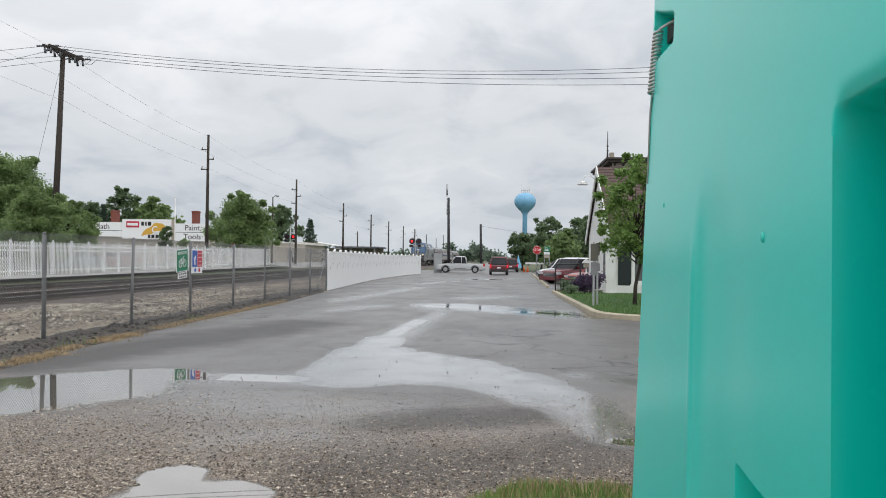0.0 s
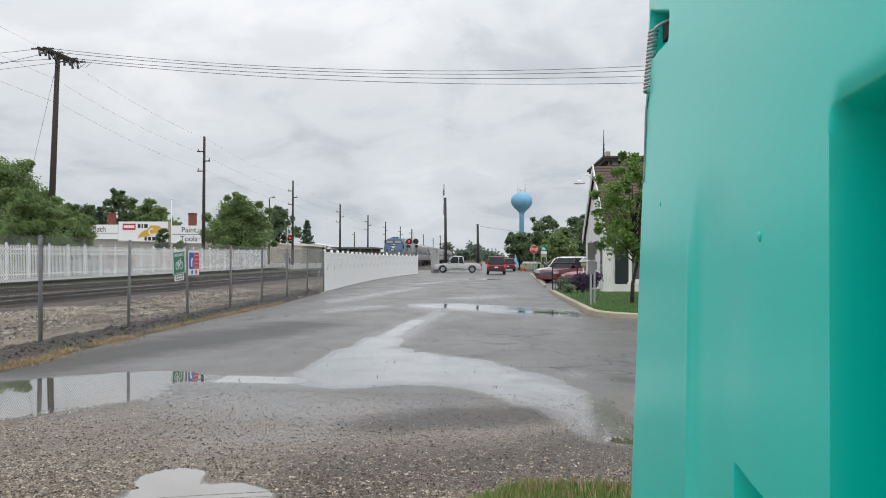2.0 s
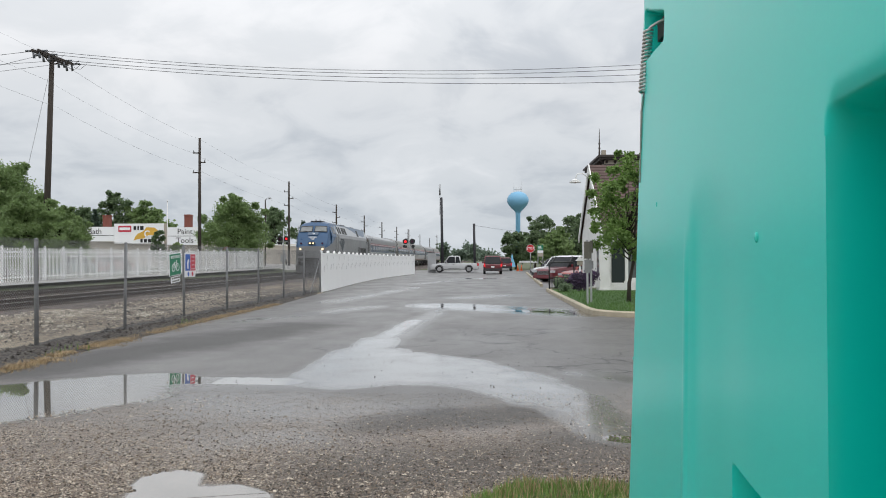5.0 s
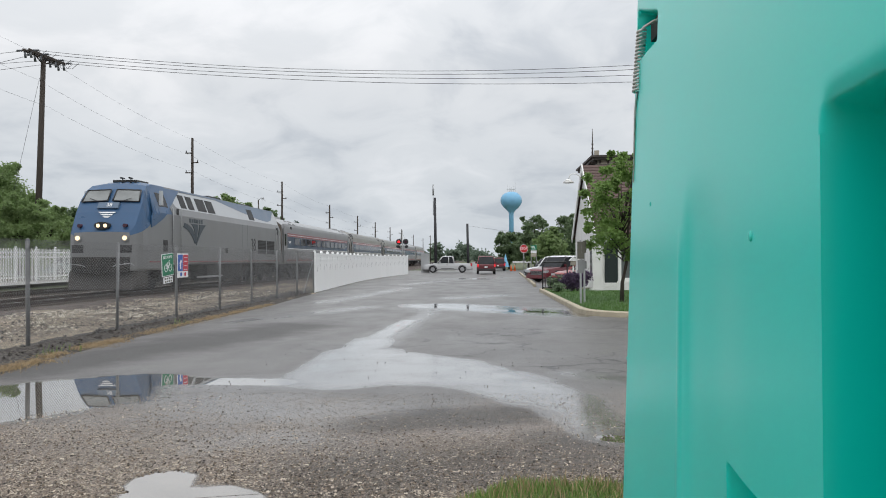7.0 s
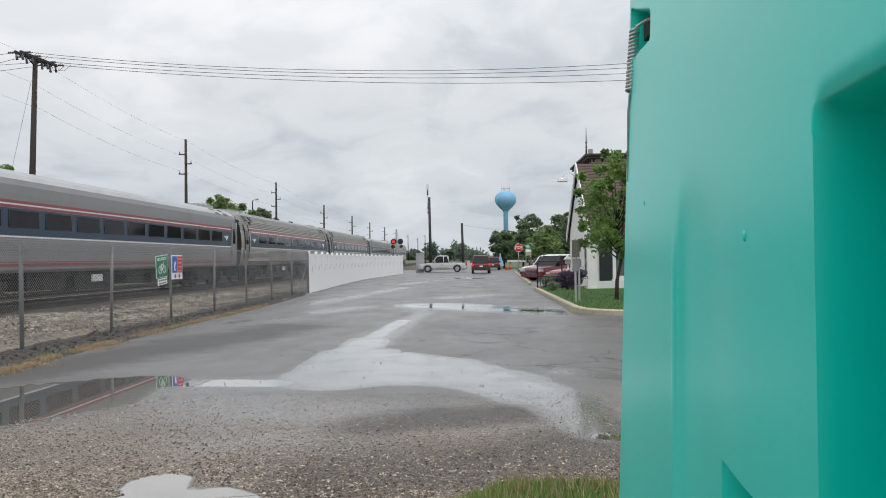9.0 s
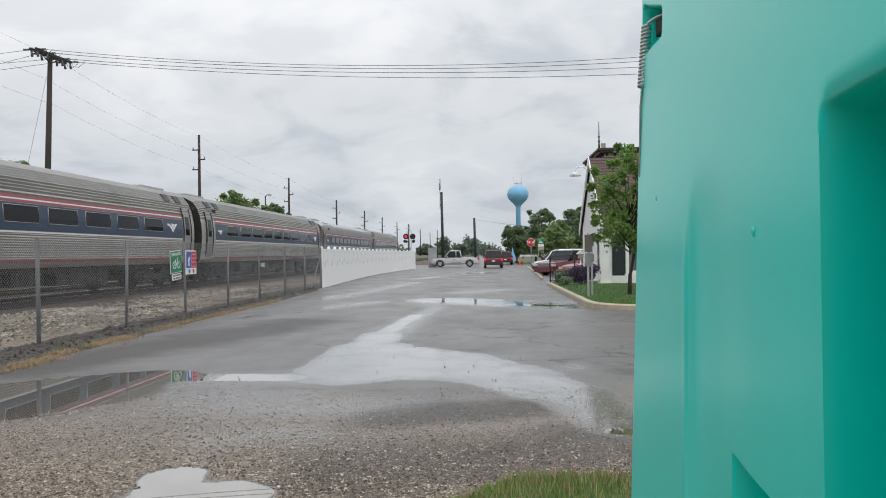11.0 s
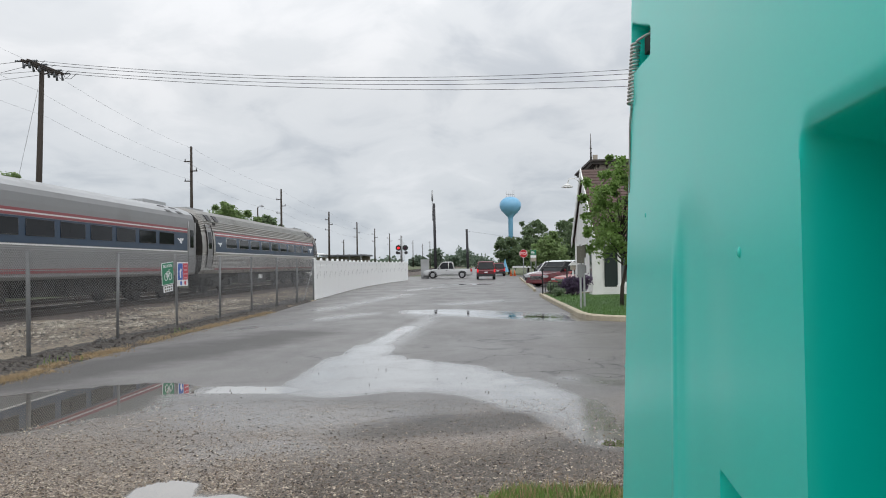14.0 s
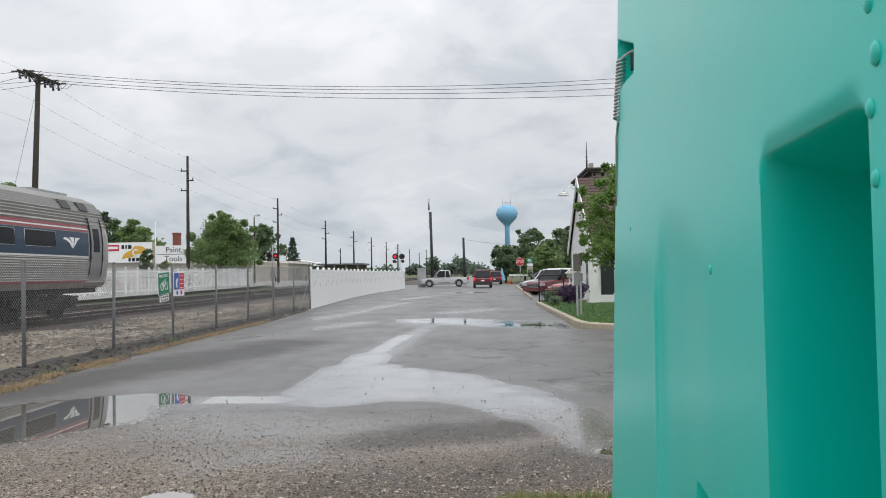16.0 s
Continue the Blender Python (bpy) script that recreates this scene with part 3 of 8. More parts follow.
def build_near_ground():
    xs = spread(-0.35, 6.0, 0.15)
    verts, faces = [], []
    for x in xs:
        verts += [(x, lawn_edge(x), 0.004), (x, lawn_edge(x) - 0.12, 0.03), (x, -3.0, 0.03)]
    for k in range(len(xs) - 1):
        for i in range(2):
            faces.append((3 * k + i, 3 * k + i + 1, 3 * k + i + 4, 3 * k + i + 3))
    me = bpy.data.meshes.new("lawn")
    me.from_pydata(verts, [], [f[::-1] for f in faces])
    me.materials.append(M["turf"])
    tagged(new("lawn", me), "green lawn edge beside the gravel", "lawn", kind="structure")

    def lawn_spot(rng):
        x = rng.uniform(-0.35, 1.9)
        return x, lawn_edge(x) - abs(rng.gauss(0, 0.35)) + 0.03, 0.02
    scatter_blades("grass", 9000, lawn_spot, lambda r: r.uniform(0.025, 0.075), 0.003, M["blade"], "fresh green grass blades at the lawn edge", 3)
    scatter_blades("dry_grass", 1600, lawn_spot, lambda r: r.uniform(0.04, 0.12), 0.003, M["straw"], "yellowed grass blades among the green", 4)

    def straw_spot(rng):
        keep = -1
        while keep < -0.16:
            y = rng.uniform(6.5, 25) if rng.random() < 0.6 else rng.uniform(6.5, 14)
            keep = noise.noise((y * 0.8, 1, 1)) + 0.6 * noise.noise((y * 3.0, 4, 1)) + rng.gauss(0, 0.12)
        return lot_left(y) + rng.gauss(-0.14, 0.13 + 0.16 * max(0, keep)) - 0.25 * max(0, -keep), y, 0.02
    scatter_blades("dry_grass", 9500, straw_spot, lambda r: r.uniform(0.012, 0.05), 0.004, M["straw"], "dry straw-coloured grass along the asphalt edge", 5, 2.2)

    def green_tuft(rng):
        y = rng.choice((7.6, 8.2, 9.3, 12.0, 17.5)) + rng.gauss(0, 0.35)
        return lot_left(y) - 0.25 + rng.gauss(0, 0.12), y, 0.03
    scatter_blades("weeds", 160, green_tuft, lambda r: r.uniform(0.04, 0.13), 0.005, M["blade"], "green weeds at the foot of the fence", 6)

    def gravel_spot(rng):
        while True:
            x = rng.uniform(-5.5, 1.6)
            y = 4.0 + abs(rng.gauss(0, 1.1)) * (1.35 if x < -2.6 else 1.0)
            wet = any(((x - a) ** 2 / 1.0 + (y - b) ** 2) < r * r for a, b, r in ((-1.85, 4.5, 0.55), (-2.15, 5.05, 0.25), (-4.8, 8.3, 1.1), (-5.6, 7.2, 1.2)))
            if not wet and y < 11 and not (x > -0.35 and y < lawn_edge(x)):
                return x, y, 0.0
    scatter_stones("pebbles", 19000, gravel_spot, lambda r: 0.0035 + 0.011 * r.random() ** 2.6, M["pebble"], "loose pale pebbles on the broken asphalt", 7)
    scatter_stones("dark_pebbles", 12000, gravel_spot, lambda r: 0.003 + 0.010 * r.random() ** 3, M["pebble_dark"], "loose dark stones on the wet asphalt", 8)

    def grit_spot(rng):
        while True:
            x = rng.uniform(-5.2, 1.5)
            y = 4.1 + 4.4 * rng.random() ** 1.15
            wet = any(((x - a) ** 2 + (y - b) ** 2) < r * r for a, b, r in ((-1.85, 4.5, 0.55), (-2.15, 5.05, 0.25), (-4.8, 8.3, 1.1), (-5.6, 7.2, 1.2)))
            if not wet and not (x > -0.35 and y < lawn_edge(x)) and rng.random() < 1.15 - 0.16 * max(0.0, y - 5.0) - 0.12 * max(0.0, x + 1.0):
                return x, y, 0.0
    scatter_stones("grit", 28000, grit_spot, lambda r: 0.0022 + 0.0045 * r.random() ** 2, M["pebble"], "fine tan grit strewn over the broken asphalt", 16, 0.1)
    scatter_stones("grit", 13000, grit_spot, lambda r: 0.0022 + 0.004 * r.random() ** 2, M["pebble_dark"], "fine dark grit strewn over the broken asphalt", 17, 0.1)

    def lone_spot(rng):
        return rng.uniform(-3.2, 1.8), rng.uniform(6.0, 13.5), 0.0
    scatter_stones("dark_pebbles", 160, lone_spot, lambda r: 0.005 + 0.010 * r.random() ** 2, M["pebble_dark"], "single dark stones lying on the wet asphalt", 9, 0.1)

    def verge_spot(rng):
        while True:
            y = 7 + 27 * rng.random() ** 1.3
            x = rng.uniform(-12.6, -8.6)
            if noise.noise((x * 0.9, y * 0.28, 6.0)) + 0.6 * noise.noise((x * 2.5, y * 0.9, 3.0)) > 0.08 or rng.random() < 0.08:
                return x, y, 0.06
    scatter_stones("verge_stones", 8000, verge_spot, lambda r: 0.012 + 0.036 * r.random() ** 2, M["limestone"], "pale limestone lumps scattered beside the rails", 10)

    def dark_verge_spot(rng):
        y = 7 + 27 * rng.random() ** 1.3
        return rng.uniform(-13.0, -8.4), y, 0.05
    scatter_stones("verge_stones", 4500, dark_verge_spot, lambda r: 0.015 + 0.035 * r.random() ** 2, M["pebble_dark"], "dark brown stones scattered among the limestone", 13)
    scatter_stones("verge_stones", 5000, dark_verge_spot, lambda r: 0.012 + 0.03 * r.random() ** 2, M["pebble"], "tan stones scattered among the limestone", 14)

    def middle_spot(rng):
        return rng.gauss(-16.95, 0.33), 14 + 50 * rng.random() ** 1.5, 0.075
    scatter_stones("limestone_strip", 6500, middle_spot, lambda r: 0.02 + 0.035 * r.random() ** 2, M["limestone"], "pale stones strewn between the two tracks", 15)

    def bank_spot(rng):
        y = rng.uniform(6.5, 34)
        return lot_left(y) - 0.75 + rng.gauss(0, 0.28), y, 0.08
    scatter_stones("debris", 2600, bank_spot, lambda r: 0.01 + 0.04 * r.random() ** 3, M["dirt"], "clods and stones on the dirt bank", 11)


# ---- rails ----
def build_track(x, name, label):
    track = thing(name, label, "railway track", (x, 0, 0), group="railway tracks")
    for side in (-0.75, 0.75):
        bm = bmesh.new()
        s = side
        prof = [(s - 0.07, 0.10), (s + 0.07, 0.10), (s + 0.07, 0.115), (s + 0.012, 0.135), (s + 0.012, 0.205), (s + 0.036, 0.215), (s + 0.036, 0.245), (s - 0.036, 0.245), (s - 0.036, 0.215), (s - 0.012, 0.205), (s - 0.012, 0.135), (s - 0.07, 0.115)]
        prism(bm, prof, "y", -30, 600)
        rail = part("rail", bm, M["steel_rail"], track)
        bm = bmesh.new()
        box(bm, s - 0.028, s + 0.028, -30, 600, 0.2455, 0.2505)
        part("running_surface", bm, M["rail_top"], rail, "polished running surface")
    bm = bmesh.new()
    box(bm, -1.3, 1.3, -0.115, 0.115, 0.0, 0.125)
    me_tie = part("tie", bm, M["tie"], track)
    me_tie.location = (0, 6, 0)
    for k in range(1, 136):
        o = new("tie", me_tie.data)
        o.parent = track
        o.location = (0, 6 + 0.53 * k, 0.006 * math.sin(k * 7.1))
        o.rotation_euler = (0, 0, 0.02 * math.sin(k * 3.3))


# ---- chain link fence ----
FENCE_Y0, FENCE_STEP, FENCE_N = 12.25 - 3.085 * 2, 3.085, 9


def build_chain_fence():
    fence = thing("chain_link_fence", "grey galvanised chain link fence along the railway", "fence", (0, 0, 0))
    ys = [FENCE_Y0 + FENCE_STEP * k for k in range(FENCE_N + 1)]
    for k, y in enumerate(ys):
        bm = bmesh.new()
        r = 0.036 if k in (2, FENCE_N) else 0.031
        lean = 0.02 * math.sin(k * 2.7)
        bar(bm, (-7.5, y, -0.05), (-7.5 + lean, y, 1.84), r, r, 10)
        bar(bm, (-7.5 + lean, y, 1.84), (-7.5 + lean, y, 1.875), r * 1.15, r * 0.4, 10)
        for z in (0.25, 0.75, 1.25, 1.7):
            bar(bm, (-7.5 + lean * z / 1.84, y, z - 0.01), (-7.5 + lean * z / 1.84, y, z + 0.01), r * 1.2, r * 1.2, 10)
        part("post", bm, M["post_grey"], fence)
    # slanting brace at the end post
    bm = bmesh.new()
    bar(bm, (-7.5, ys[-1] - 0.02, 1.55), (-7.5, ys[-1] - 1.9, 0.1), 0.022, 0.022, 8)
    part("brace", bm, M["galv"], fence)
    top, low, cell = 1.83, 0.06, 0.062
    for a, b in zip(ys, ys[1:]):
        verts, faces = [], []

        def wire(p, q, r=0.0029):
            d = (q - p).normalized()
            u = d.cross(Vector((1, 0, 0))).normalized()
            k = len(verts)
            for c in (p, q):
                for ang in (0, 2.094, 4.189):
                    verts.append(tuple(c + r * (math.cos(ang) * u + math.sin(ang) * Vector((1, 0, 0)))))
            for i in range(3):
                faces.append((k + i, k + (i + 1) % 3, k + 3 + (i + 1) % 3, k + 3 + i))
        h = top - low
        m = int((b - a + h) / cell)
        for i in range(m + 1):
            for sgn in (1, -1):
                y0 = a - h + i * cell
                y1 = y0 + h
                z0, z1 = low, top
                if y0 < a:
                    z0, y0 = low + (a - y0), a
                if y1 > b:
                    z1, y1 = top - (y1 - b), b
                if y1 - y0 < 0.02:
                    continue
                if sgn < 0:
                    y0, y1 = a + b - y0, a + b - y1
                sag = 0.012 * math.sin((y0 + y1) * 1.3)
                ov = 0.03 if z1 > top - 0.001 else 0.0
                wire(Vector((-7.5 + 0.003 * sgn + 0.03, y0, z0)), Vector((-7.5 + 0.003 * sgn + 0.03 + sag, y1 + (ov if sgn > 0 else -ov), z1 + ov)))
        wire(Vector((-7.465, a, 1.72)), Vector((-7.465, b, 1.72)), 0.003)
        me = bpy.data.meshes.new("mesh_panel")
        me.from_pydata(verts, [], faces)
        me.materials.append(M["wire"])
        o = tagged(new("mesh_panel", me), "woven diamond wire mesh", kind="stuff")
        o.parent = fence


# ---- white fences ----
def white_x(y):
    u = (y - 33.9) / 41.5
    return -7.5 + 0.35 * u - 0.95 * math.sin(math.pi * max(0, u) ** 1.15)


def build_white_fence():
    fence = thing("privacy_fence", "tall white vinyl privacy fence along the lot", "fence")
    n = 22
    ys = [34.0 + 41.0 * k / n for k in range(n + 1)]
    for y in ys:
        bm = bmesh.new()
        x = white_x(y)
        box(bm, x - 0.05, x + 0.064, y - 0.06, y + 0.06, -0.02, 1.86)
        soften(bm, 0.008, 1)
        post = part("post", bm, M["vinyl"], fence)
        bm = bmesh.new()
        prism(bm, [(x - 0.055, 1.86), (x + 0.07, 1.86), (x + 0.07, 1.875), (x + 0.008, 1.92), (x - 0.055, 1.875)], "y", y - 0.065, y + 0.065)
        part("post_cap", bm, M["vinyl"], post)
    for a, b in zip(ys, ys[1:]):
        xa, xb = white_x(a), white_x(b)
        ang = math.atan2(xb - xa, b - a)
        length = math.hypot(xb - xa, b - a)
        m = pose((xa + xb) / 2, (a + b) / 2, 0, 0, 0, -math.degrees(ang))

        def place(bm, name, label=""):
            o = part(name, bm, M["vinyl"], fence, label)
            o.matrix_local = m
            return o
        half = length / 2 - 0.055
        bm = bmesh.new()
        box(bm, 0.0, 0.06, -half - 0.04, half + 0.04, 0.1, 1.5)
        place(bm, "panel")
        for z0, z1, name in ((0.02, 0.12, "bottom_rail"), (1.47, 1.55, "middle_rail"), (1.70, 1.80, "top_rail")):
            bm = bmesh.new()
            box(bm, -0.042, 0.072, -half - 0.05, half + 0.05, z0, z1)
            soften(bm, 0.006, 1)
            place(bm, name)
        bm = bmesh.new()
        box(bm, -0.02, 0.058, -half - 0.03, half + 0.03, 1.545, 1.71)
        place(bm, "upper_board")


def build_picket_fence():
    fence = thing("picket_fence", "white vinyl picket fence behind the far track", "fence")
    step = 1.83
    y = 14.28
    picket, rest = None, bmesh.new()
    while y < 80.9:
        z = ground_z(-24, y)
        bm = bmesh.new()
        box(bm, -24.05, -23.95, y - 0.05, y + 0.05, z - 0.05, z + 1.82)
        prism(bm, [(-24.06, z + 1.82), (-23.94, z + 1.82), (-24.0, z + 1.89)], "y", y - 0.06, y + 0.06)
        part("post", bm, M["vinyl"], fence)
        if y + step < 81:
            z1 = ground_z(-24, y + step)
            for r in (0.22, 1.28, 1.52):
                bm = bmesh.new()
                vs = box(bm, -24.03, -23.97, y + 0.06, y + step - 0.06, r, r + 0.09)
                for v in vs:
                    v.co.z += z + (z1 - z) * (v.co.y - y) / step
                part("rail", bm, M["vinyl"], fence)
            for i in range(13):
                p = y + 0.06 + (step - 0.12) * (i + 0.5) / 13
                zz = z + (z1 - z) * (p - y) / step
                if picket is None:
                    bm = bmesh.new()
                    prism(bm, [(-0.025, 0.06), (0.025, 0.06), (0.025, 1.72), (0, 1.78), (-0.025, 1.72)], "x", 0.03, 0.045)
                    o = part("picket", bm, M["vinyl"], fence)
                    picket = o.data
                elif 31 < y < 72:
                    o = new("picket", picket)
                    o.parent = fence
                else:
                    prism(rest, [(p - 0.025, zz + 0.06), (p + 0.025, zz + 0.06), (p + 0.025, zz + 1.72), (p, zz + 1.78), (p - 0.025, zz + 1.72)], "x", -23.97, -23.95)
                    continue
                o.location = (-24.0, p, zz)
        y += step
    tagged(part("picket_row", rest, M["vinyl"], fence), "white pickets", kind="stuff")


build_ground()
build_near_ground()
build_track(-14.6, "railway_track", "brown steel rails on dark wooden ties, train track")
build_track(-18.8, "railway_track", "empty brown steel rails on dark wooden ties")
build_chain_fence()
build_white_fence()
build_picket_fence()
# ---- the train ----
TRACK_X, RAIL_Z, SPEED = -14.6, 0.25, 17.0
LOCO_LEN, COACH_LEN = 21.1, 26.05

M["loco_silver"] = surface("silver_paint", (0.215, 0.22, 0.225), 0.38, 0.25, 0.12, 0.8, 30, 0.04, (0.2, 0.19, 0.18), 0.4)
M["loco_blue"] = surface("deep_blue_paint", (0.03, 0.085, 0.18), 0.32, 0.0, 0.15, 0.9, 30, 0.03)
M["loco_sky"] = surface("pale_blue_paint", (0.10, 0.15, 0.22), 0.35, 0.0, 0.12, 0.9, 30, 0.03)
M["loco_white"] = surface("off_white_paint", (0.45, 0.47, 0.49), 0.38, 0.0, 0.08, 0.9, 30, 0.03, (0.35, 0.34, 0.33), 0.3)
M["grey_deck"] = surface("grey_roof_gear", (0.13, 0.14, 0.155), 0.6, 0.2, 0.2, 3, 40, 0.1)
M["stainless"] = surface("fluted_stainless", (0.41, 0.40, 0.38), 0.36, 0.8, 0.14, 0.6, 30, 0.03, (0.2, 0.17, 0.14), 0.45)
M["brushed"] = surface("brushed_aluminium", (0.28, 0.283, 0.287), 0.42, 0.55, 0.12, 0.6, 30, 0.03, (0.17, 0.16, 0.15), 0.4)
M["roof_dull"] = surface("dull_roof_metal", (0.42, 0.43, 0.44), 0.5, 0.4, 0.15, 0.7, 30, 0.05, (0.2, 0.19, 0.18), 0.4)
M["end_tan"] = surface("weathered_end_sheet", (0.17, 0.15, 0.13), 0.6, 0.1, 0.25, 2, 30, 0.05, (0.08, 0.07, 0.06), 0.4)
M["band_blue"] = surface("dark_blue_band", (0.022, 0.047, 0.088), 0.35, 0.0, 0.15, 1.0, 30, 0.02)
M["stripe_red"] = surface("red_stripe", (0.27, 0.065, 0.075), 0.4, 0.0, 0.12, 2.0, 30, 0.0)
M["stripe_white"] = surface("white_stripe", (0.72, 0.72, 0.72), 0.4, 0.0, 0.06, 2.0, 30, 0.0)
M["logo_slate"] = surface("slate_blue_mark", (0.028, 0.042, 0.055), 0.4, 0.0, 0.1, 2.0, 30, 0.0)
M["plow"] = surface("dirty_grey_plow", (0.05, 0.045, 0.042), 0.6, 0.1, 0.3, 2, 30, 0.1, (0.06, 0.05, 0.045), 0.6)
M["rubber"] = surface("black_rubber", (0.022, 0.022, 0.024), 0.8, 0.0, 0.25, 4, 50, 0.2)
M["headlamp"] = glow("warm_headlamp", (1.0, 0.78, 0.48), 1.1)
M["amber_dim"] = surface("dull_red_lens", (0.05, 0.015, 0.03), 0.2, 0.0, 0.1, 5, 30, 0.0)


def tinted_glass(name, colour, rough=0.06):
    n = Nodes(name)
    n.set("Base Color", n.ramp(n.noise(1.5, 3.0), [(0.3, colour), (0.7, tuple(c * 1.5 for c in colour))]))
    n.set("Roughness", rough)
    n.set("IOR", 1.45)
    n.set("Specular IOR Level", 0.16)
    return n.m


M["glass"] = tinted_glass("dark_window_glass", (0.012, 0.013, 0.015))
M["flank_glass"] = surface("sooty_flank_glass", (0.012, 0.012, 0.013), 0.55, 0, 0.3, 3, 40, 0.0)
M["shield"] = tinted_glass("windscreen_glass", (0.20, 0.21, 0.21))


def mirrored(points):
    """A ring from a half profile that runs from the bottom to the top at the middle."""
    return points + [(-x, z) for x, z in reversed(points) if x > 1e-6]


def side_x(z):
    return 1.52 if z <= 3.2 else 1.52 - (z - 3.2) * 0.47 / 1.2


def side_panel(name, parent, y0, y1, lo, hi, material, at_x=side_x, proud=0.006, steps=14, rows=5, label="", sides=(1, -1)):
    """A thin sheet on the flank between two curves of height, one for each side."""
    made = None
    for s in sides:
        bm = bmesh.new()
        cols = []
        for i in range(steps + 1):
            y = y0 + (y1 - y0) * i / steps
            a, b = lo(y), hi(y)
            if b < a + 0.002:
                b = a + 0.002
            zs = [a + (b - a) * j / rows for j in range(rows + 1)]
            if a < 3.2 < b:
                zs[min(range(1, rows), key=lambda j: abs(zs[j] - 3.2))] = 3.2
            cols.append([(bm.verts.new((s * (at_x(z) - 0.03), y, z)), bm.verts.new((s * (at_x(z) + proud), y, z))) for z in zs])
        fs = []
        for p, q in zip(cols, cols[1:]):
            for j in range(rows):
                fs.append(bm.faces.new((p[j][1], q[j][1], q[j + 1][1], p[j + 1][1])))
            fs.append(bm.faces.new((p[0][0], q[0][0], q[0][1], p[0][1])))
            fs.append(bm.faces.new((p[rows][0], q[rows][0], q[rows][1], p[rows][1])))
        for c in (cols[0], cols[-1]):
            for j in range(rows):
                fs.append(bm.faces.new((c[j][0], c[j][1], c[j + 1][1], c[j + 1][0])))
        bmesh.ops.recalc_face_normals(bm, faces=fs)
        made = part(name, bm, material, parent, label)
    return made


def flat(v):
    return lambda y: v


def truck(parent, y, wheel_r, base, label="dark cast railway truck"):
    bm = bmesh.new()
    for s in (-1, 1):
        x = s * 1.05
        prism(bm, [(y - base / 2 - 0.55, 0.52), (y - base / 2 - 0.5, 0.72), (y - 0.6, 0.82), (y - 0.35, 0.62), (y + 0.35, 0.62), (y + 0.6, 0.82), (y + base / 2 + 0.5, 0.72), (y + base / 2 + 0.55, 0.52),
                   (y + base / 2 - 0.3, 0.42), (y + 0.4, 0.34), (y - 0.4, 0.34), (y - base / 2 + 0.3, 0.42)], "x", min(x, x + s * 0.16), max(x, x + s * 0.16))
        for dy in (-base / 2, base / 2):
            box(bm, min(x, x + s * 0.28), max(x, x + s * 0.28), y + dy - 0.17, y + dy + 0.17, 0.36, 0.66)
        for dy in (-0.22, 0.0, 0.22):
            bar(bm, (x + s * 0.1, y + dy, 0.36), (x + s * 0.1, y + dy, 0.62), 0.07, 0.07, 8)
    box(bm, -1.0, 1.0, y - 0.3, y + 0.3, 0.5, 0.8)
    t = part("truck", bm, M["dark_gear"], parent, label)
    for dy in (-base / 2, base / 2):
        bm = bmesh.new()
        for s in (-1, 1):
            bar(bm, (s * 0.69, y + dy, wheel_r), (s * 0.82, y + dy, wheel_r), wheel_r, wheel_r, 28)
            bar(bm, (s * 0.66, y + dy, wheel_r), (s * 0.69, y + dy, wheel_r), wheel_r + 0.025, wheel_r + 0.025, 28)
        bar(bm, (-1.0, y + dy, wheel_r), (1.0, y + dy, wheel_r), 0.09, 0.09, 10)
        part("wheelset", bm, M["dark_gear"], t, "steel wheels on their axle")
    return t


def swoosh(parent, name, y, z, size, material, at_x, side, label=""):
    """Three curved fins that spread from one foot, as a plain mark."""
    bm = bmesh.new()
    fins = (((0.0, 0.80), (0.32, 0.70), (0.48, 0.10), (0.06, 1.0), (0.46, 0.92), (0.525, 0.25)),
            ((0.34, 1.0), (0.54, 0.75), (0.50, 0.05), (0.62, 1.0), (0.64, 0.70), (0.555, 0.12)),
            ((0.70, 1.0), (0.68, 0.65), (0.55, 0.02), (1.0, 1.0), (0.80, 0.75), (0.57, 0.0)))
    width, high = size * 1.2, size * 0.42

    def bend(p, c, q, u):
        return tuple((1 - u) ** 2 * p[k] + 2 * u * (1 - u) * c[k] + u * u * q[k] for k in (0, 1))
    for p, c, q, p2, c2, q2 in fins:
        pts = [bend(p, c, q, k / 8) for k in range(9)] + [bend(p2, c2, q2, 1 - k / 8) for k in range(9)]
        pts = [((a - 0.5) * width, (b - 0.5) * high) for a, b in pts]
        top = [bm.verts.new((side * (at_x(z + b) + 0.014), y + a, z + b)) for a, b in pts]
        low = [bm.verts.new((side * (at_x(z + b) - 0.02), y + a, z + b)) for a, b in pts]
        fs = [bm.faces.new((top[k], top[k + 1], top[16 - k], top[17 - k])) for k in range(8)]
        fs += [bm.faces.new((top[k], top[(k + 1) % 18], low[(k + 1) % 18], low[k])) for k in range(18)]
        bmesh.ops.recalc_face_normals(bm, faces=fs)
    return part(name, bm, material, parent, label)


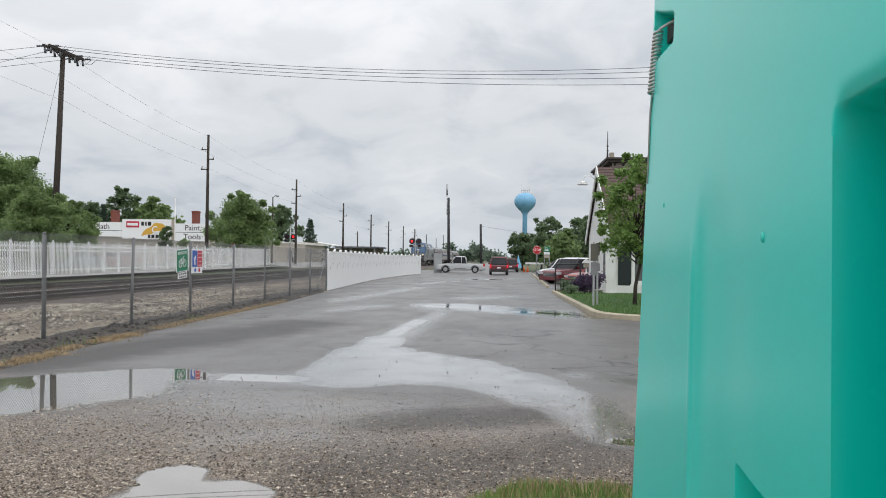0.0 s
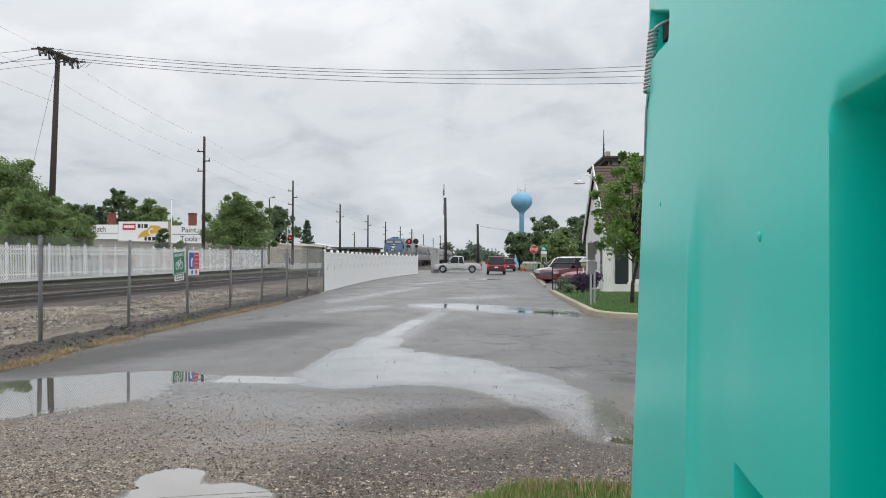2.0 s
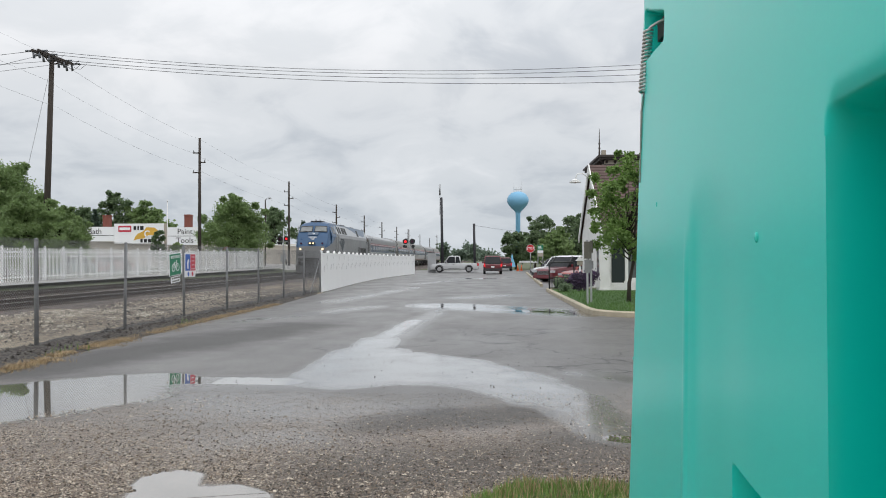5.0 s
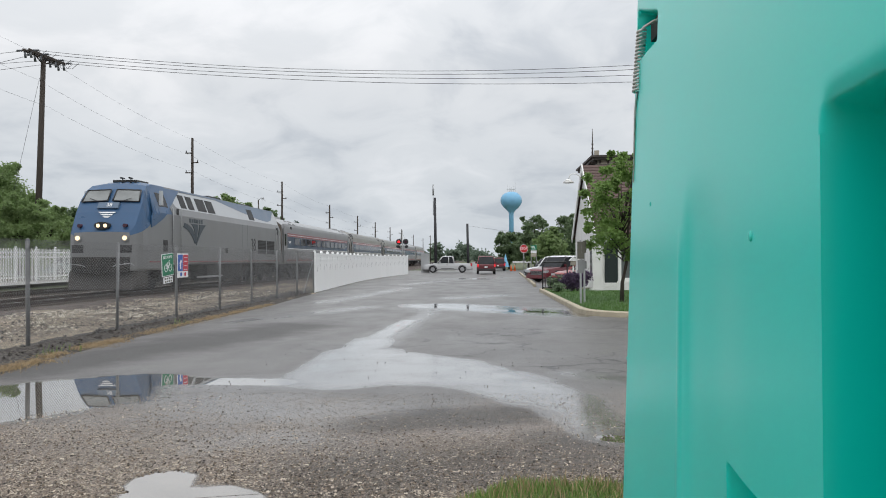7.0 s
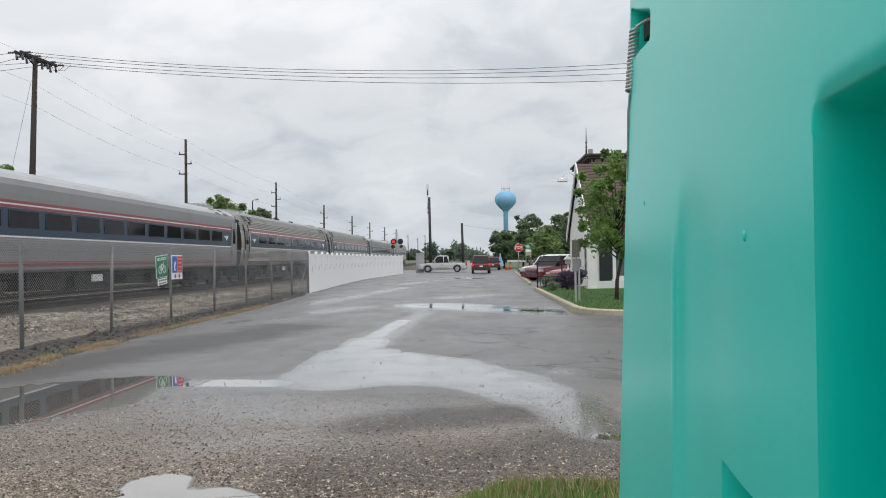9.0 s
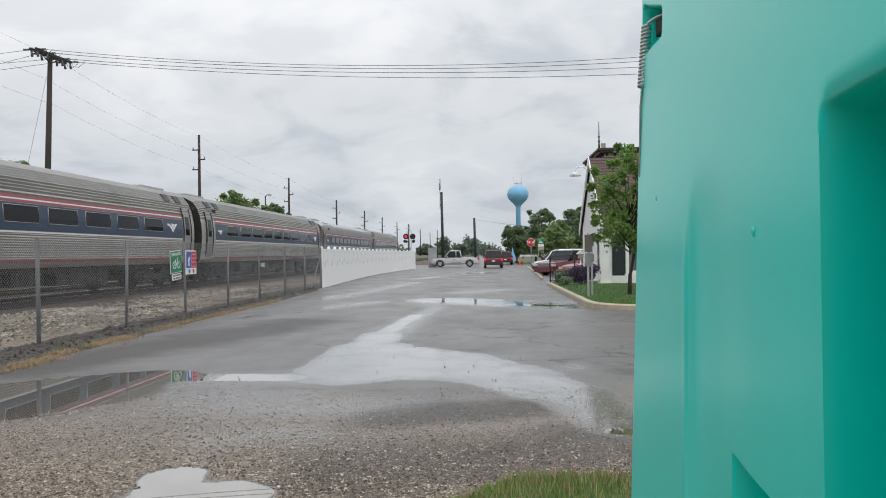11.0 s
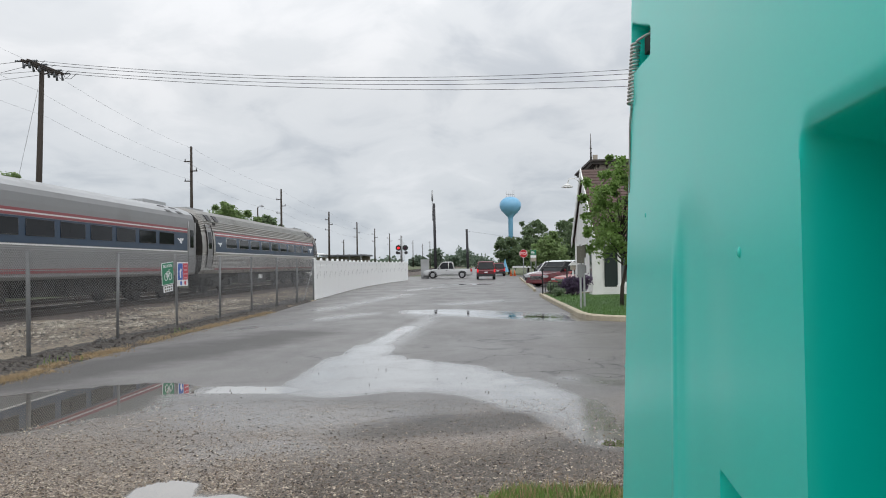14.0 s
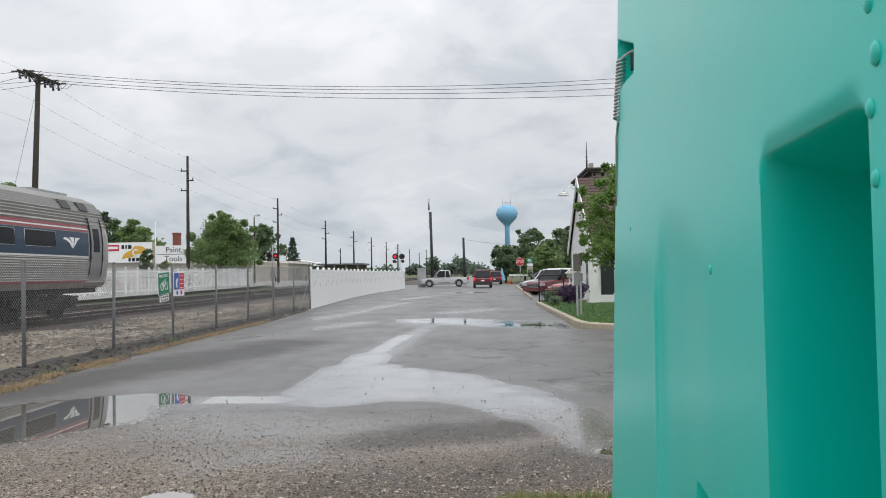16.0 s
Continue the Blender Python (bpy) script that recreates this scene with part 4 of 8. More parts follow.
def build_locomotive():
    loco = thing("locomotive", "blue and silver diesel locomotive with lit headlamps", "locomotive")
    # flanks, nose and roof as one shell: silver below, blue above the nose line
    def ring(w, zb, zm, w2, z1, w3, z2, zt):
        return mirrored([(w * 0.97, zb), (w, zb + 0.08), (w, zm), (w2, z1), (w3, z2), (w3 * 0.6, z2 + (zt - z2) * 0.75), (0, zt)])
    secs = [(0.0, ring(1.12, 0.85, 1.6, 1.12, 2.22, 1.08, 2.33, 2.36)), (0.16, ring(1.33, 0.85, 1.65, 1.33, 2.30, 1.24, 2.62, 2.66)),
            (0.45, ring(1.43, 0.85, 1.7, 1.42, 2.40, 1.27, 3.12, 3.17)), (0.78, ring(1.48, 0.85, 1.8, 1.47, 2.55, 1.27, 3.62, 3.69)),
            (1.12, ring(1.5, 0.85, 1.9, 1.49, 2.75, 1.2, 4.06, 4.14)), (1.4, ring(1.51, 0.85, 2.0, 1.5, 2.95, 1.12, 4.27, 4.37)), (2.0, ring(1.52, 0.85, 2.1, 1.515, 3.15, 1.07, 4.38, 4.5)),
            (2.6, ring(1.52, 0.85, 2.1, 1.518, 3.18, 1.06, 4.39, 4.52)), (2.75, ring(1.52, 1.06, 2.1, 1.518, 3.19, 1.06, 4.39, 4.52)), (3.2, ring(1.52, 1.06, 2.1, 1.52, 3.2, 1.05, 4.4, 4.53)), (20.2, ring(1.52, 1.06, 2.1, 1.52, 3.2, 1.05, 4.4, 4.5)), (20.75, ring(1.5, 0.95, 2.1, 1.48, 3.1, 1.02, 4.2, 4.28))]
    bm = bmesh.new()
    loft(bm, [[(x, y, z) for x, z in r] for y, r in secs])
    for f in bm.faces:
        c = f.calc_center_median()
        f.material_index = 1 if c.z > 2.32 + 0.3 * max(0.0, c.y - 0.6) and c.y < 3.0 and (c.y < 1.3 or c.z > 3.3) else (2 if c.z > 4.35 and c.y > 3 else 0)
    body = part("body", bm, [M["loco_silver"], M["loco_blue"], M["loco_white"]], loco)
    side_panel("cab_blue", body, 1.02, 4.75, lambda y: curve_points([(0.5, 2.42), (1.4, 2.68), (2.2, 3.0), (2.8, 3.38), (3.6, 3.75), (4.75, 4.33)], y),
               lambda y: curve_points([(0.5, 2.5), (0.8, 2.7), (1.2, 3.2), (1.5, 4.1), (2.0, 4.33), (4.8, 4.35)], y), M["loco_blue"],
               at_x=lambda z: side_x(z) + 0.002, steps=24, label="deep blue cab flank")
    side_panel("upper_band", body, 3.25, 20.3, lambda y: curve_points([(3.25, 3.62), (3.6, 3.8), (3.62, 3.5), (20.3, 3.5)], y),
               lambda y: curve_points([(3.25, 3.63), (4.75, 4.28), (20.3, 4.3)], y), M["loco_white"], proud=0.003, steps=60, label="white upper flank")
    side_panel("blue_sweep", body, 9.6, 20.0, lambda y: curve_points([(9.6, 4.28), (11.2, 4.12), (13.5, 3.9), (16, 3.68), (18.0, 3.6), (19.0, 3.75), (20.0, 4.3)], y),
               flat(4.31), M["loco_sky"], proud=0.009, steps=30, label="pale blue sweep")
    side_panel("roof_edge", body, 4.9, 20.2, flat(4.315), flat(4.385), M["loco_sky"], proud=0.014, steps=4, rows=2, label="pale blue roof edge")
    side_panel("red_line", body, 0.9, 20.4, flat(1.17), flat(1.215), M["stripe_red"], steps=2, rows=1, label="thin red sill line")
    # flank windows and grilles
    for y0, y1 in ((4.35, 5.0), (5.25, 5.95), (6.4, 7.55), (7.72, 8.7), (14.3, 15.3)):
        side_panel("flank_window", body, y0, y1, flat(3.56), flat(4.16), M["flank_glass"], proud=0.014, steps=1, rows=4, label="black flank window")
    for y0, y1 in ((15.5, 17.15), (17.35, 19.05)):
        g = side_panel("grille", body, y0, y1, flat(1.6), flat(2.42), M["black"], proud=0.012, steps=1, rows=1, label="black air grille")
        for k in range(9):
            z = 1.65 + 0.085 * k
            side_panel("louvre", g, y0 + 0.04, y1 - 0.04, flat(z), flat(z + 0.03), M["dark_gear"], proud=0.025, steps=1, rows=1)
    # cab side window with its mirror, and the cab door between grab rails
    side_panel("cab_window", body, 1.95, 2.85, flat(3.48), flat(4.05), M["glass"], proud=0.016, steps=1, rows=3, label="cab side window")
    for s in (-1, 1):
        bm = bmesh.new()
        box(bm, s * 1.56 - 0.05, s * 1.56 + 0.05, 1.72, 1.9, 3.5, 4.1)
        soften(bm, 0.02)
        part("mirror", bm, M["loco_white"], body)
    side_panel("cab_door", body, 3.05, 3.8, flat(1.5), flat(3.55), M["loco_silver"], proud=0.018, steps=1, rows=3)
    for s in (-1, 1):
        for y in (2.98, 3.88):
            bm = bmesh.new()
            tube(bm, [(s * 1.5, y, 3.5), (s * 1.58, y, 3.46), (s * 1.58, y, 1.5), (s * 1.5, y, 1.46)], 0.02)
            part("grab_rail", bm, M["galv"], body)
        for k, (y, z) in enumerate(((3.62, 3.35), (3.62, 2.4), (3.3, 1.75), (2.35, 1.75))):
            bm = bmesh.new()
            box(bm, s * 1.525 - 0.012, s * 1.525 + 0.012, y - (0.1 if k < 2 else 0.2), y + (0.1 if k < 2 else 0.2), z - 0.14, z + 0.14 + (0.2 if k > 1 else 0))
            part("step_recess", bm, M["black"], body)
        bm = bmesh.new()
        box(bm, s * 1.5 - 0.05, s * 1.5 + 0.05, 19.5, 19.85, 2.85, 3.3)
        soften(bm, 0.02)
        part("rear_hatch", bm, M["black"], body)
        for y in (19.4, 20.1):
            bm = bmesh.new()
            tube(bm, [(s * 1.5, y, 3.2), (s * 1.57, y, 3.15), (s * 1.57, y, 1.55), (s * 1.5, y, 1.5)], 0.02)
            part("grab_rail", bm, M["galv"], body)
        bm = bmesh.new()
        box(bm, s * 1.52 - 0.015, s * 1.52 + 0.015, 9.8, 10.1, 1.6, 1.85)
        part("filler_flap", bm, M["dark_gear"], body)
        # vertical panel seams
        for y in (12.6, 13.5):
            bm = bmesh.new()
            box(bm, s * 1.52 - 0.003, s * 1.52 + 0.003, y - 0.004, y + 0.004, 1.3, 3.2)
            part("seam", bm, M["grey_deck"], body)
        swoosh(body, "flank_mark", 5.6, 2.42, 2.3, M["logo_slate"], side_x, s, "dark slate fin mark")
        bm = bmesh.new()
        for k in range(6):
            y = 4.95 + 0.28 * k
            box(bm, s * 1.523 - 0.006, s * 1.523 + 0.006, y, y + 0.2, 2.95, 3.13)
        part("mark_bar", bm, M["logo_slate"], body, "row of dark bars over the mark")
        lettering("fleet_number", "38", 1.05, body, (s * 1.525, 14.6, 2.08), (90, 0, 90 * s), M["trim_black"], 0.006, 0.85)
    # windscreens on the raked front
    for s in (-1, 1):
        bm = bmesh.new()
        quad = [(s * 0.10, 0.765, 3.62), (s * 1.16, 0.79, 3.58), (s * 1.08, 1.135, 4.06), (s * 0.12, 1.115, 4.09)]
        vs = [bm.verts.new((x, y - 0.10, z)) for x, y, z in quad] + [bm.verts.new((x, y + 0.05, z)) for x, y, z in quad]
        fs = [bm.faces.new(vs[:4]), bm.faces.new(vs[4:])] + [bm.faces.new((vs[k], vs[(k + 1) % 4], vs[4 + (k + 1) % 4], vs[4 + k])) for k in range(4)]
        bmesh.ops.recalc_face_normals(bm, faces=fs)
        ws = part("windscreen", bm, M["shield"], body)
        bm = bmesh.new()
        for a, b in zip(range(4), (1, 2, 3, 0)):
            p, q = quad[a], quad[b]
            bar(bm, (p[0], p[1] - 0.105, p[2]), (q[0], q[1] - 0.105, q[2]), 0.028, 0.028, 6)
        part("gasket", bm, M["black"], ws)
        bm = bmesh.new()
        bar(bm, (s * 0.5, 0.66, 3.60), (s * 0.85, 0.70, 3.72), 0.016, 0.012, 6)
        part("wiper", bm, M["black"], ws)
    # lamps: twin headlamps in an oval housing, ditch lamps, red markers
    bm = bmesh.new()
    prism(bm, [(0.27 * math.cos(a) * (1.15 if abs(math.cos(a)) > 0.3 else 1), 2.60 + 0.15 * math.sin(a)) for a in [k * math.tau / 20 for k in range(20)]], "y", -0.02, 0.3)
    housing = part("lamp_housing", bm, M["black"], body)
    for x in (-0.14, 0.14):
        bm = bmesh.new()
        bar(bm, (x, -0.035, 2.60), (x, 0.02, 2.60), 0.072, 0.072, 18)
        part("headlamp", bm, M["headlamp"], housing, "lit warm headlamp")
    for s in (-1, 1):
        bm = bmesh.new()
        bar(bm, (s * 0.93, -0.06, 2.12), (s * 0.93, 0.2, 2.12), 0.15, 0.15, 18)
        ring_ob = part("ditch_lamp", bm, M["loco_silver"], body)
        bm = bmesh.new()
        bar(bm, (s * 0.93, -0.075, 2.12), (s * 0.93, -0.05, 2.12), 0.088, 0.088, 18)
        part("lens", bm, M["headlamp"], ring_ob, "lit warm lens")
        bm = bmesh.new()
        bar(bm, (s * 0.9, -0.02, 2.60), (s * 0.9, 0.25, 2.60), 0.075, 0.075, 16)
        part("marker_lamp", bm, M["amber_dim"], body, "unlit dark red marker lamp")
        bm = bmesh.new()
        box(bm, s * 0.95 - 0.22, s * 0.95 + 0.22, -0.015, 0.1, 1.55, 1.85)
        part("air_intake", bm, M["black"], body)
    bm = bmesh.new()
    loft(bm, [[(-0.42, 0.44, 3.32), (0.42, 0.44, 3.32), (0.42, 0.58, 3.55), (-0.42, 0.58, 3.55)], [(-0.42, 0.52, 3.28), (0.42, 0.52, 3.28), (0.42, 0.72, 3.5), (-0.42, 0.72, 3.5)]])
    plate = part("number_board", bm, M["loco_sky"], body, "pale number board")
    lettering("board_number", "38", 0.24, plate, (0.05, 0.50, 3.437), (59, 0, 0), M["sign_white"], 0.006)
    bm = bmesh.new()
    for k in range(3):
        w = 0.36 - 0.1 * k
        z, y = 3.16 - 0.09 * k, 0.415 - 0.045 * k
        loft(bm, [[(-w, y, z), (w, y, z), (w - 0.05, y - 0.03, z - 0.05), (-w + 0.12, y - 0.03, z - 0.05)], [(-w, y + 0.08, z), (w, y + 0.08, z), (w - 0.05, y + 0.06, z - 0.05), (-w + 0.12, y + 0.06, z - 0.05)]])
    part("nose_mark", bm, M["sign_white"], body, "white fin mark on the nose")
    # pilot plow, coupler, hand rails
    bm = bmesh.new()
    loft(bm, [[(-1.42, 0.2, 0.85), (1.42, 0.2, 0.85), (1.42, 1.0, 0.85), (-1.42, 1.0, 0.85)], [(-1.3, -0.1, 0.12), (1.3, -0.1, 0.12), (1.42, 0.9, 0.12), (-1.42, 0.9, 0.12)]])
    soften(bm, 0.03)
    pilot = part("pilot", bm, M["plow"], loco, "grey snow plow pilot")
    bm = bmesh.new()
    box(bm, -1.12, 1.12, -0.12, 0.25, 0.80, 1.38)
    soften(bm, 0.04)
    part("draft_gear", bm, M["dark_gear"], pilot)
    bm = bmesh.new()
    box(bm, -0.14, 0.14, -0.55, -0.1, 0.72, 1.0)
    soften(bm, 0.05)
    part("coupler", bm, M["dark_gear"], pilot)
    for s in (-1, 1):
        bm = bmesh.new()
        tube(bm, [(s * 0.55, -0.22, 1.02), (s * 0.7, -0.3, 1.08), (s * 1.25, -0.24, 1.14), (s * 1.32, -0.1, 1.06)], 0.022)
        part("hand_rail", bm, M["galv"], pilot)
    # roof gear
    for y0, y1, w, h in ((1.9, 3.0, 0.5, 0.07), (10.0, 11.8, 0.55, 0.09), (15.6, 17.2, 0.5, 0.07)):
        bm = bmesh.new()
        box(bm, -w, w, y0, y1, 4.42, 4.5 + h)
        soften(bm, 0.03)
        part("roof_hatch", bm, M["black"], body)
    for x in (0.0, 0.35):
        bm = bmesh.new()
        bar(bm, (x, 1.7, 4.4), (x, 1.7, 4.62), 0.03, 0.02, 8)
        bar(bm, (x, 1.55, 4.62), (x, 1.85, 4.62), 0.04, 0.03, 8)
        part("horn", bm, M["black"], body)
    # underframe: fuel tank, steps
    bm = bmesh.new()
    box(bm, -1.35, 1.35, 7.6, 13.6, 0.3, 1.0)
    soften(bm, 0.12)
    part("fuel_tank", bm, M["dark_gear"], loco)
    bm = bmesh.new()
    box(bm, -1.2, 1.2, 1.0, 20.6, 0.8, 1.18)
    part("underframe", bm, M["dark_gear"], loco)
    for s in (-1, 1):
        bm = bmesh.new()
        box(bm, s * 1.35 - 0.05, s * 1.35 + 0.05, 6.4, 9.8, 0.42, 0.5)
        part("pipe", bm, M["galv"], loco)
    truck(loco, 4.0, 0.51, 2.8)
    truck(loco, 17.2, 0.51, 2.8)
    return loco


AMF = [(1.3, 0.98), (1.46, 1.14), (1.55, 1.7), (1.576, 2.03), (1.58, 2.1), (1.58, 2.45), (1.55, 2.85), (1.508, 3.06), (1.47, 3.25), (1.33, 3.6), (1.08, 3.92), (0.7, 4.1), (0.3, 4.17), (0.0, 4.18)]
HOR = [(1.46, 0.98), (1.52, 1.06), (1.53, 1.3), (1.53, 2.0), (1.53, 3.25), (1.52, 3.5), (1.46, 3.68), (1.25, 3.85), (0.8, 4.04), (0.3, 4.12), (0.0, 4.13)]


def along(profile, z):
    for (x0, z0), (x1, z1) in zip(profile, profile[1:]):
        if z0 <= z <= z1 and z1 > z0:
            return x0 + (x1 - x0) * (z - z0) / (z1 - z0)
    return profile[-1][0]


def fluted(profile, depth=0.019, roof=True):
    """Ribs pressed into the lower flank and, for some, over the roof."""
    dense = []
    for (x0, z0), (x1, z1) in zip(profile, profile[1:]):
        length = math.hypot(x1 - x0, z1 - z0)
        ribbed = (z1 <= 2.05) or (roof and z0 >= 3.05)
        k = max(1, int(length / (0.034 if z1 <= 2.05 else 0.05))) if ribbed else max(1, int(length / 0.2))
        nx, nz = (z1 - z0) / length, -(x1 - x0) / length
        for i in range(k):
            u = i / k
            d = (depth if len(dense) % 2 else -depth) * (0.6 if z1 <= 2.05 else 1.0) if ribbed else 0.0
            dense.append((max(0.001, x0 + (x1 - x0) * u + nx * d), z0 + (z1 - z0) * u + nz * d))
    return dense + [profile[-1]]


def build_coach(kind):
    ribbed = kind == "ribbed"
    prof = AMF if ribbed else HOR
    label = "ribbed stainless steel passenger coach with a blue window band" if ribbed else "smooth grey metal passenger coach with a blue window band"
    coach = thing("passenger_coach", label, "passenger coach", group="coaches of the train")
    half = fluted(prof) if ribbed else fluted(prof, 0.007, False)
    full = mirrored(half)
    L = COACH_LEN - 0.55
    y_in = 0.35 if ribbed else 0.06
    secs = [[(x * 0.93, y_in, 1.0 + (z - 1.0) * 0.965) for x, z in full], [(x, y_in + 0.35, z) for x, z in full], [(x, L - 0.35, z) for x, z in full], [(x * 0.93, L, 1.0 + (z - 1.0) * 0.965) for x, z in full]]
    bm = bmesh.new()
    loft(bm, secs)
    for f in bm.faces:
        if not ribbed and f.calc_center_median().z > 3.66:
            f.material_index = 1
        elif abs(f.normal.y) > (0.8 if ribbed else 0.5):
            f.material_index = 2
    body = part("body", bm, [M["stainless"] if ribbed else M["brushed"], M["roof_dull"], M["dark_gear"] if ribbed else M["end_tan"]], coach)

    def at_x(z):
        return along(prof, z)
    b0, b1 = (1.85, L - 1.6) if ribbed else (1.15, L - 1.15)
    band = side_panel("window_band", body, b0, b1, flat(2.06), flat(2.83), M["band_blue"], at_x, 0.010, 2, 6, "dark blue window band")
    side_panel("red_stripe", body, b0, b1, flat(2.98), flat(3.06), M["stripe_red"], at_x, 0.02, 2, 2)
    side_panel("white_stripe", body, b0, b1, flat(2.93), flat(2.975), M["stripe_white"], at_x, 0.012, 2, 1)
    side_panel("red_stripe", body, b0, b1, flat(2.85), flat(2.925), M["stripe_red"], at_x, 0.014, 2, 2)
    side_panel("white_stripe", body, b0, b1, flat(2.0), flat(2.045), M["stripe_white"], at_x, 0.012, 2, 1)
    side_panel("red_sill", body, b0, b1, flat(1.17), flat(1.25), M["stripe_red"], at_x, 0.014, 2, 1)
    if not ribbed:
        side_panel("red_sill", body, b0, b1, flat(1.28), flat(1.31), M["stripe_red"], at_x, 0.014, 2, 1)
    pitch, width, count, start = (2.11, 1.62, 9, 3.4) if ribbed else (1.83, 1.46, 11, 3.1)
    for k in range(count):
        y0 = start + pitch * k
        for s in (1, -1):
            w = side_panel("window", band, y0, y0 + width, flat(2.29), flat(2.77), M["glass"], at_x, 0.022, 1, 3, sides=(s,))
            bm = bmesh.new()
            pts = [(y0, 2.29), (y0 + width, 2.29), (y0 + width, 2.77), (y0, 2.77)]
            for a, b in zip(pts, pts[1:] + pts[:1]):
                bar(bm, (s * (at_x(a[1]) + 0.016), a[0], a[1]), (s * (at_x(b[1]) + 0.016), b[0], b[1]), 0.012, 0.012, 5)
            part("window_frame", bm, M["galv"] if ribbed else M["black"], w)
    for s in (1, -1):
        swoosh(band, "flank_mark", 2.45 if ribbed else 1.75, 2.42, 0.55, M["sign_white"], at_x, s, "white fin mark")
        swoosh(band, "flank_mark", b1 - 1.05 if ribbed else b1 - 0.75, 2.46, 0.85 if ribbed else 0.6, M["sign_white"], at_x, s, "white fin mark")
        # vestibule doors at both ends
        for y0 in ((0.72, L - 1.42) if ribbed else (0.22, L - 0.98)):
            bm = bmesh.new()
            zs = [1.0 + 2.35 * j / 8 for j in range(9)]
            rows = [[bm.verts.new((s * (at_x(z) + 0.012), y, z)) for y in (y0, y0 + 0.72)] + [bm.verts.new((s * (at_x(z) - 0.06), y, z)) for y in (y0 + 0.72, y0)] for z in zs]
            fs = [bm.faces.new((a[k], a[(k + 1) % 4], b[(k + 1) % 4], b[k])) for a, b in zip(rows, rows[1:]) for k in range(4)]
            fs += [bm.faces.new(rows[0]), bm.faces.new(rows[-1])]
            bmesh.ops.recalc_face_normals(bm, faces=fs)
            door = part("vestibule_door", bm, M["brushed"], body)
            side_panel("door_window", door, y0 + 0.16, y0 + 0.56, flat(2.2), flat(3.0), M["glass"], at_x, 0.02, 1, 3, sides=(s,))
            for yy in (y0 - 0.04, y0 + 0.76):
                bm = bmesh.new()
                tube(bm, [(s * (at_x(z) + 0.014), yy, z) for z in (1.0, 1.5, 2.0, 2.5, 3.0, 3.36)], 0.03)
                part("door_post", bm, M["dark_gear"] if ribbed else M["brushed"], door)
        for y in (1.0, L - 1.1):
            bm = bmesh.new()
            box(bm, s * at_x(3.45) - 0.03, s * at_x(3.45) + 0.03, y + 0.9, y + 1.25, 3.36, 3.52)
            soften(bm, 0.02)
            part("side_lamp", bm, M["dark_gear"], body)
    # roof vents near the ends, ridge hatches
    for y in ((1.3, 2.4, L - 2.8, L - 1.7) if ribbed else (1.8, 3.0, L - 3.2, L - 2.0)):
        for s in (1, -1):
            bm = bmesh.new()
            zc = 3.72 if ribbed else 3.8
            a, b = (at_x(zc - 0.12), zc - 0.12), (at_x(zc + 0.14), zc + 0.14)
            vs = []
            for dy in (0, 0.55):
                vs.append([(s * (a[0] + 0.03), y + dy, a[1]), (s * (b[0] + 0.03), y + dy, b[1] + 0.02), (s * (b[0] - 0.1), y + dy, b[1] - 0.02), (s * (a[0] - 0.1), y + dy, a[1])])
            loft(bm, vs)
            part("roof_vent", bm, M["black"], body)
    for y in (0.9, L - 3.2):
        bm = bmesh.new()
        box(bm, -0.5, 0.5, y, y + 2.2, 4.1, 4.24)
        soften(bm, 0.04)
        part("ridge_hatch", bm, M["roof_dull"], body)
    # diaphragms between coaches
    for y0, y1 in ((-0.24, y_in + 0.1), (L - 0.05, L + 0.26)):
        bm = bmesh.new()
        for w, y in ((0.9, y0), (0.98, (y0 + y1) / 2)):
            box(bm, -w, w, y, min(y1, y + abs(y1 - y0) * 0.55), 1.05, 3.5)
        soften(bm, 0.05)
        part("diaphragm", bm, M["rubber"], coach, "black folding gangway bellows")
    # underfloor
    bm = bmesh.new()
    box(bm, -1.2, 1.2, 0.6, L - 0.4, 0.82, 1.0)
    part("underframe", bm, M["dark_gear"], coach)
    for y0, y1, w, z in ((6.2, 8.4, 1.28, 0.42), (9.0, 11.8, 1.22, 0.36), (12.6, 14.2, 1.28, 0.46), (15.0, 18.2, 1.2, 0.4)):
        bm = bmesh.new()
        box(bm, -w, w, y0, y1, z, 0.9)
        soften(bm, 0.04)
        part("equipment_box", bm, M["dark_gear"], coach)
    for s in (1, -1):
        bm = bmesh.new()
        box(bm, s * 1.3 - 0.03, s * 1.3 + 0.03, 10.0, 10.7, 0.6, 0.85)
        part("control_panel", bm, M["sign_white"], coach, "small white equipment panel")
    truck(coach, 3.6, 0.455, 2.55)
    truck(coach, L - 3.4, 0.455, 2.55)
    return coach


def train_rows(behind):
    return [(0.5 * k, pose(TRACK_X, 28.6 - SPEED * (0.5 * k - 7.0) + behind, RAIL_Z)) for k in range(33)]


locomotive = build_locomotive()
smooth_coach = build_coach("smooth")
ribbed_coach = build_coach("ribbed")
coaches = [smooth_coach, ribbed_coach, copy_thing(ribbed_coach, Matrix()), copy_thing(smooth_coach, Matrix()), copy_thing(ribbed_coach, Matrix())]
tagged(coaches[4], "last ribbed stainless steel passenger coach of the train")
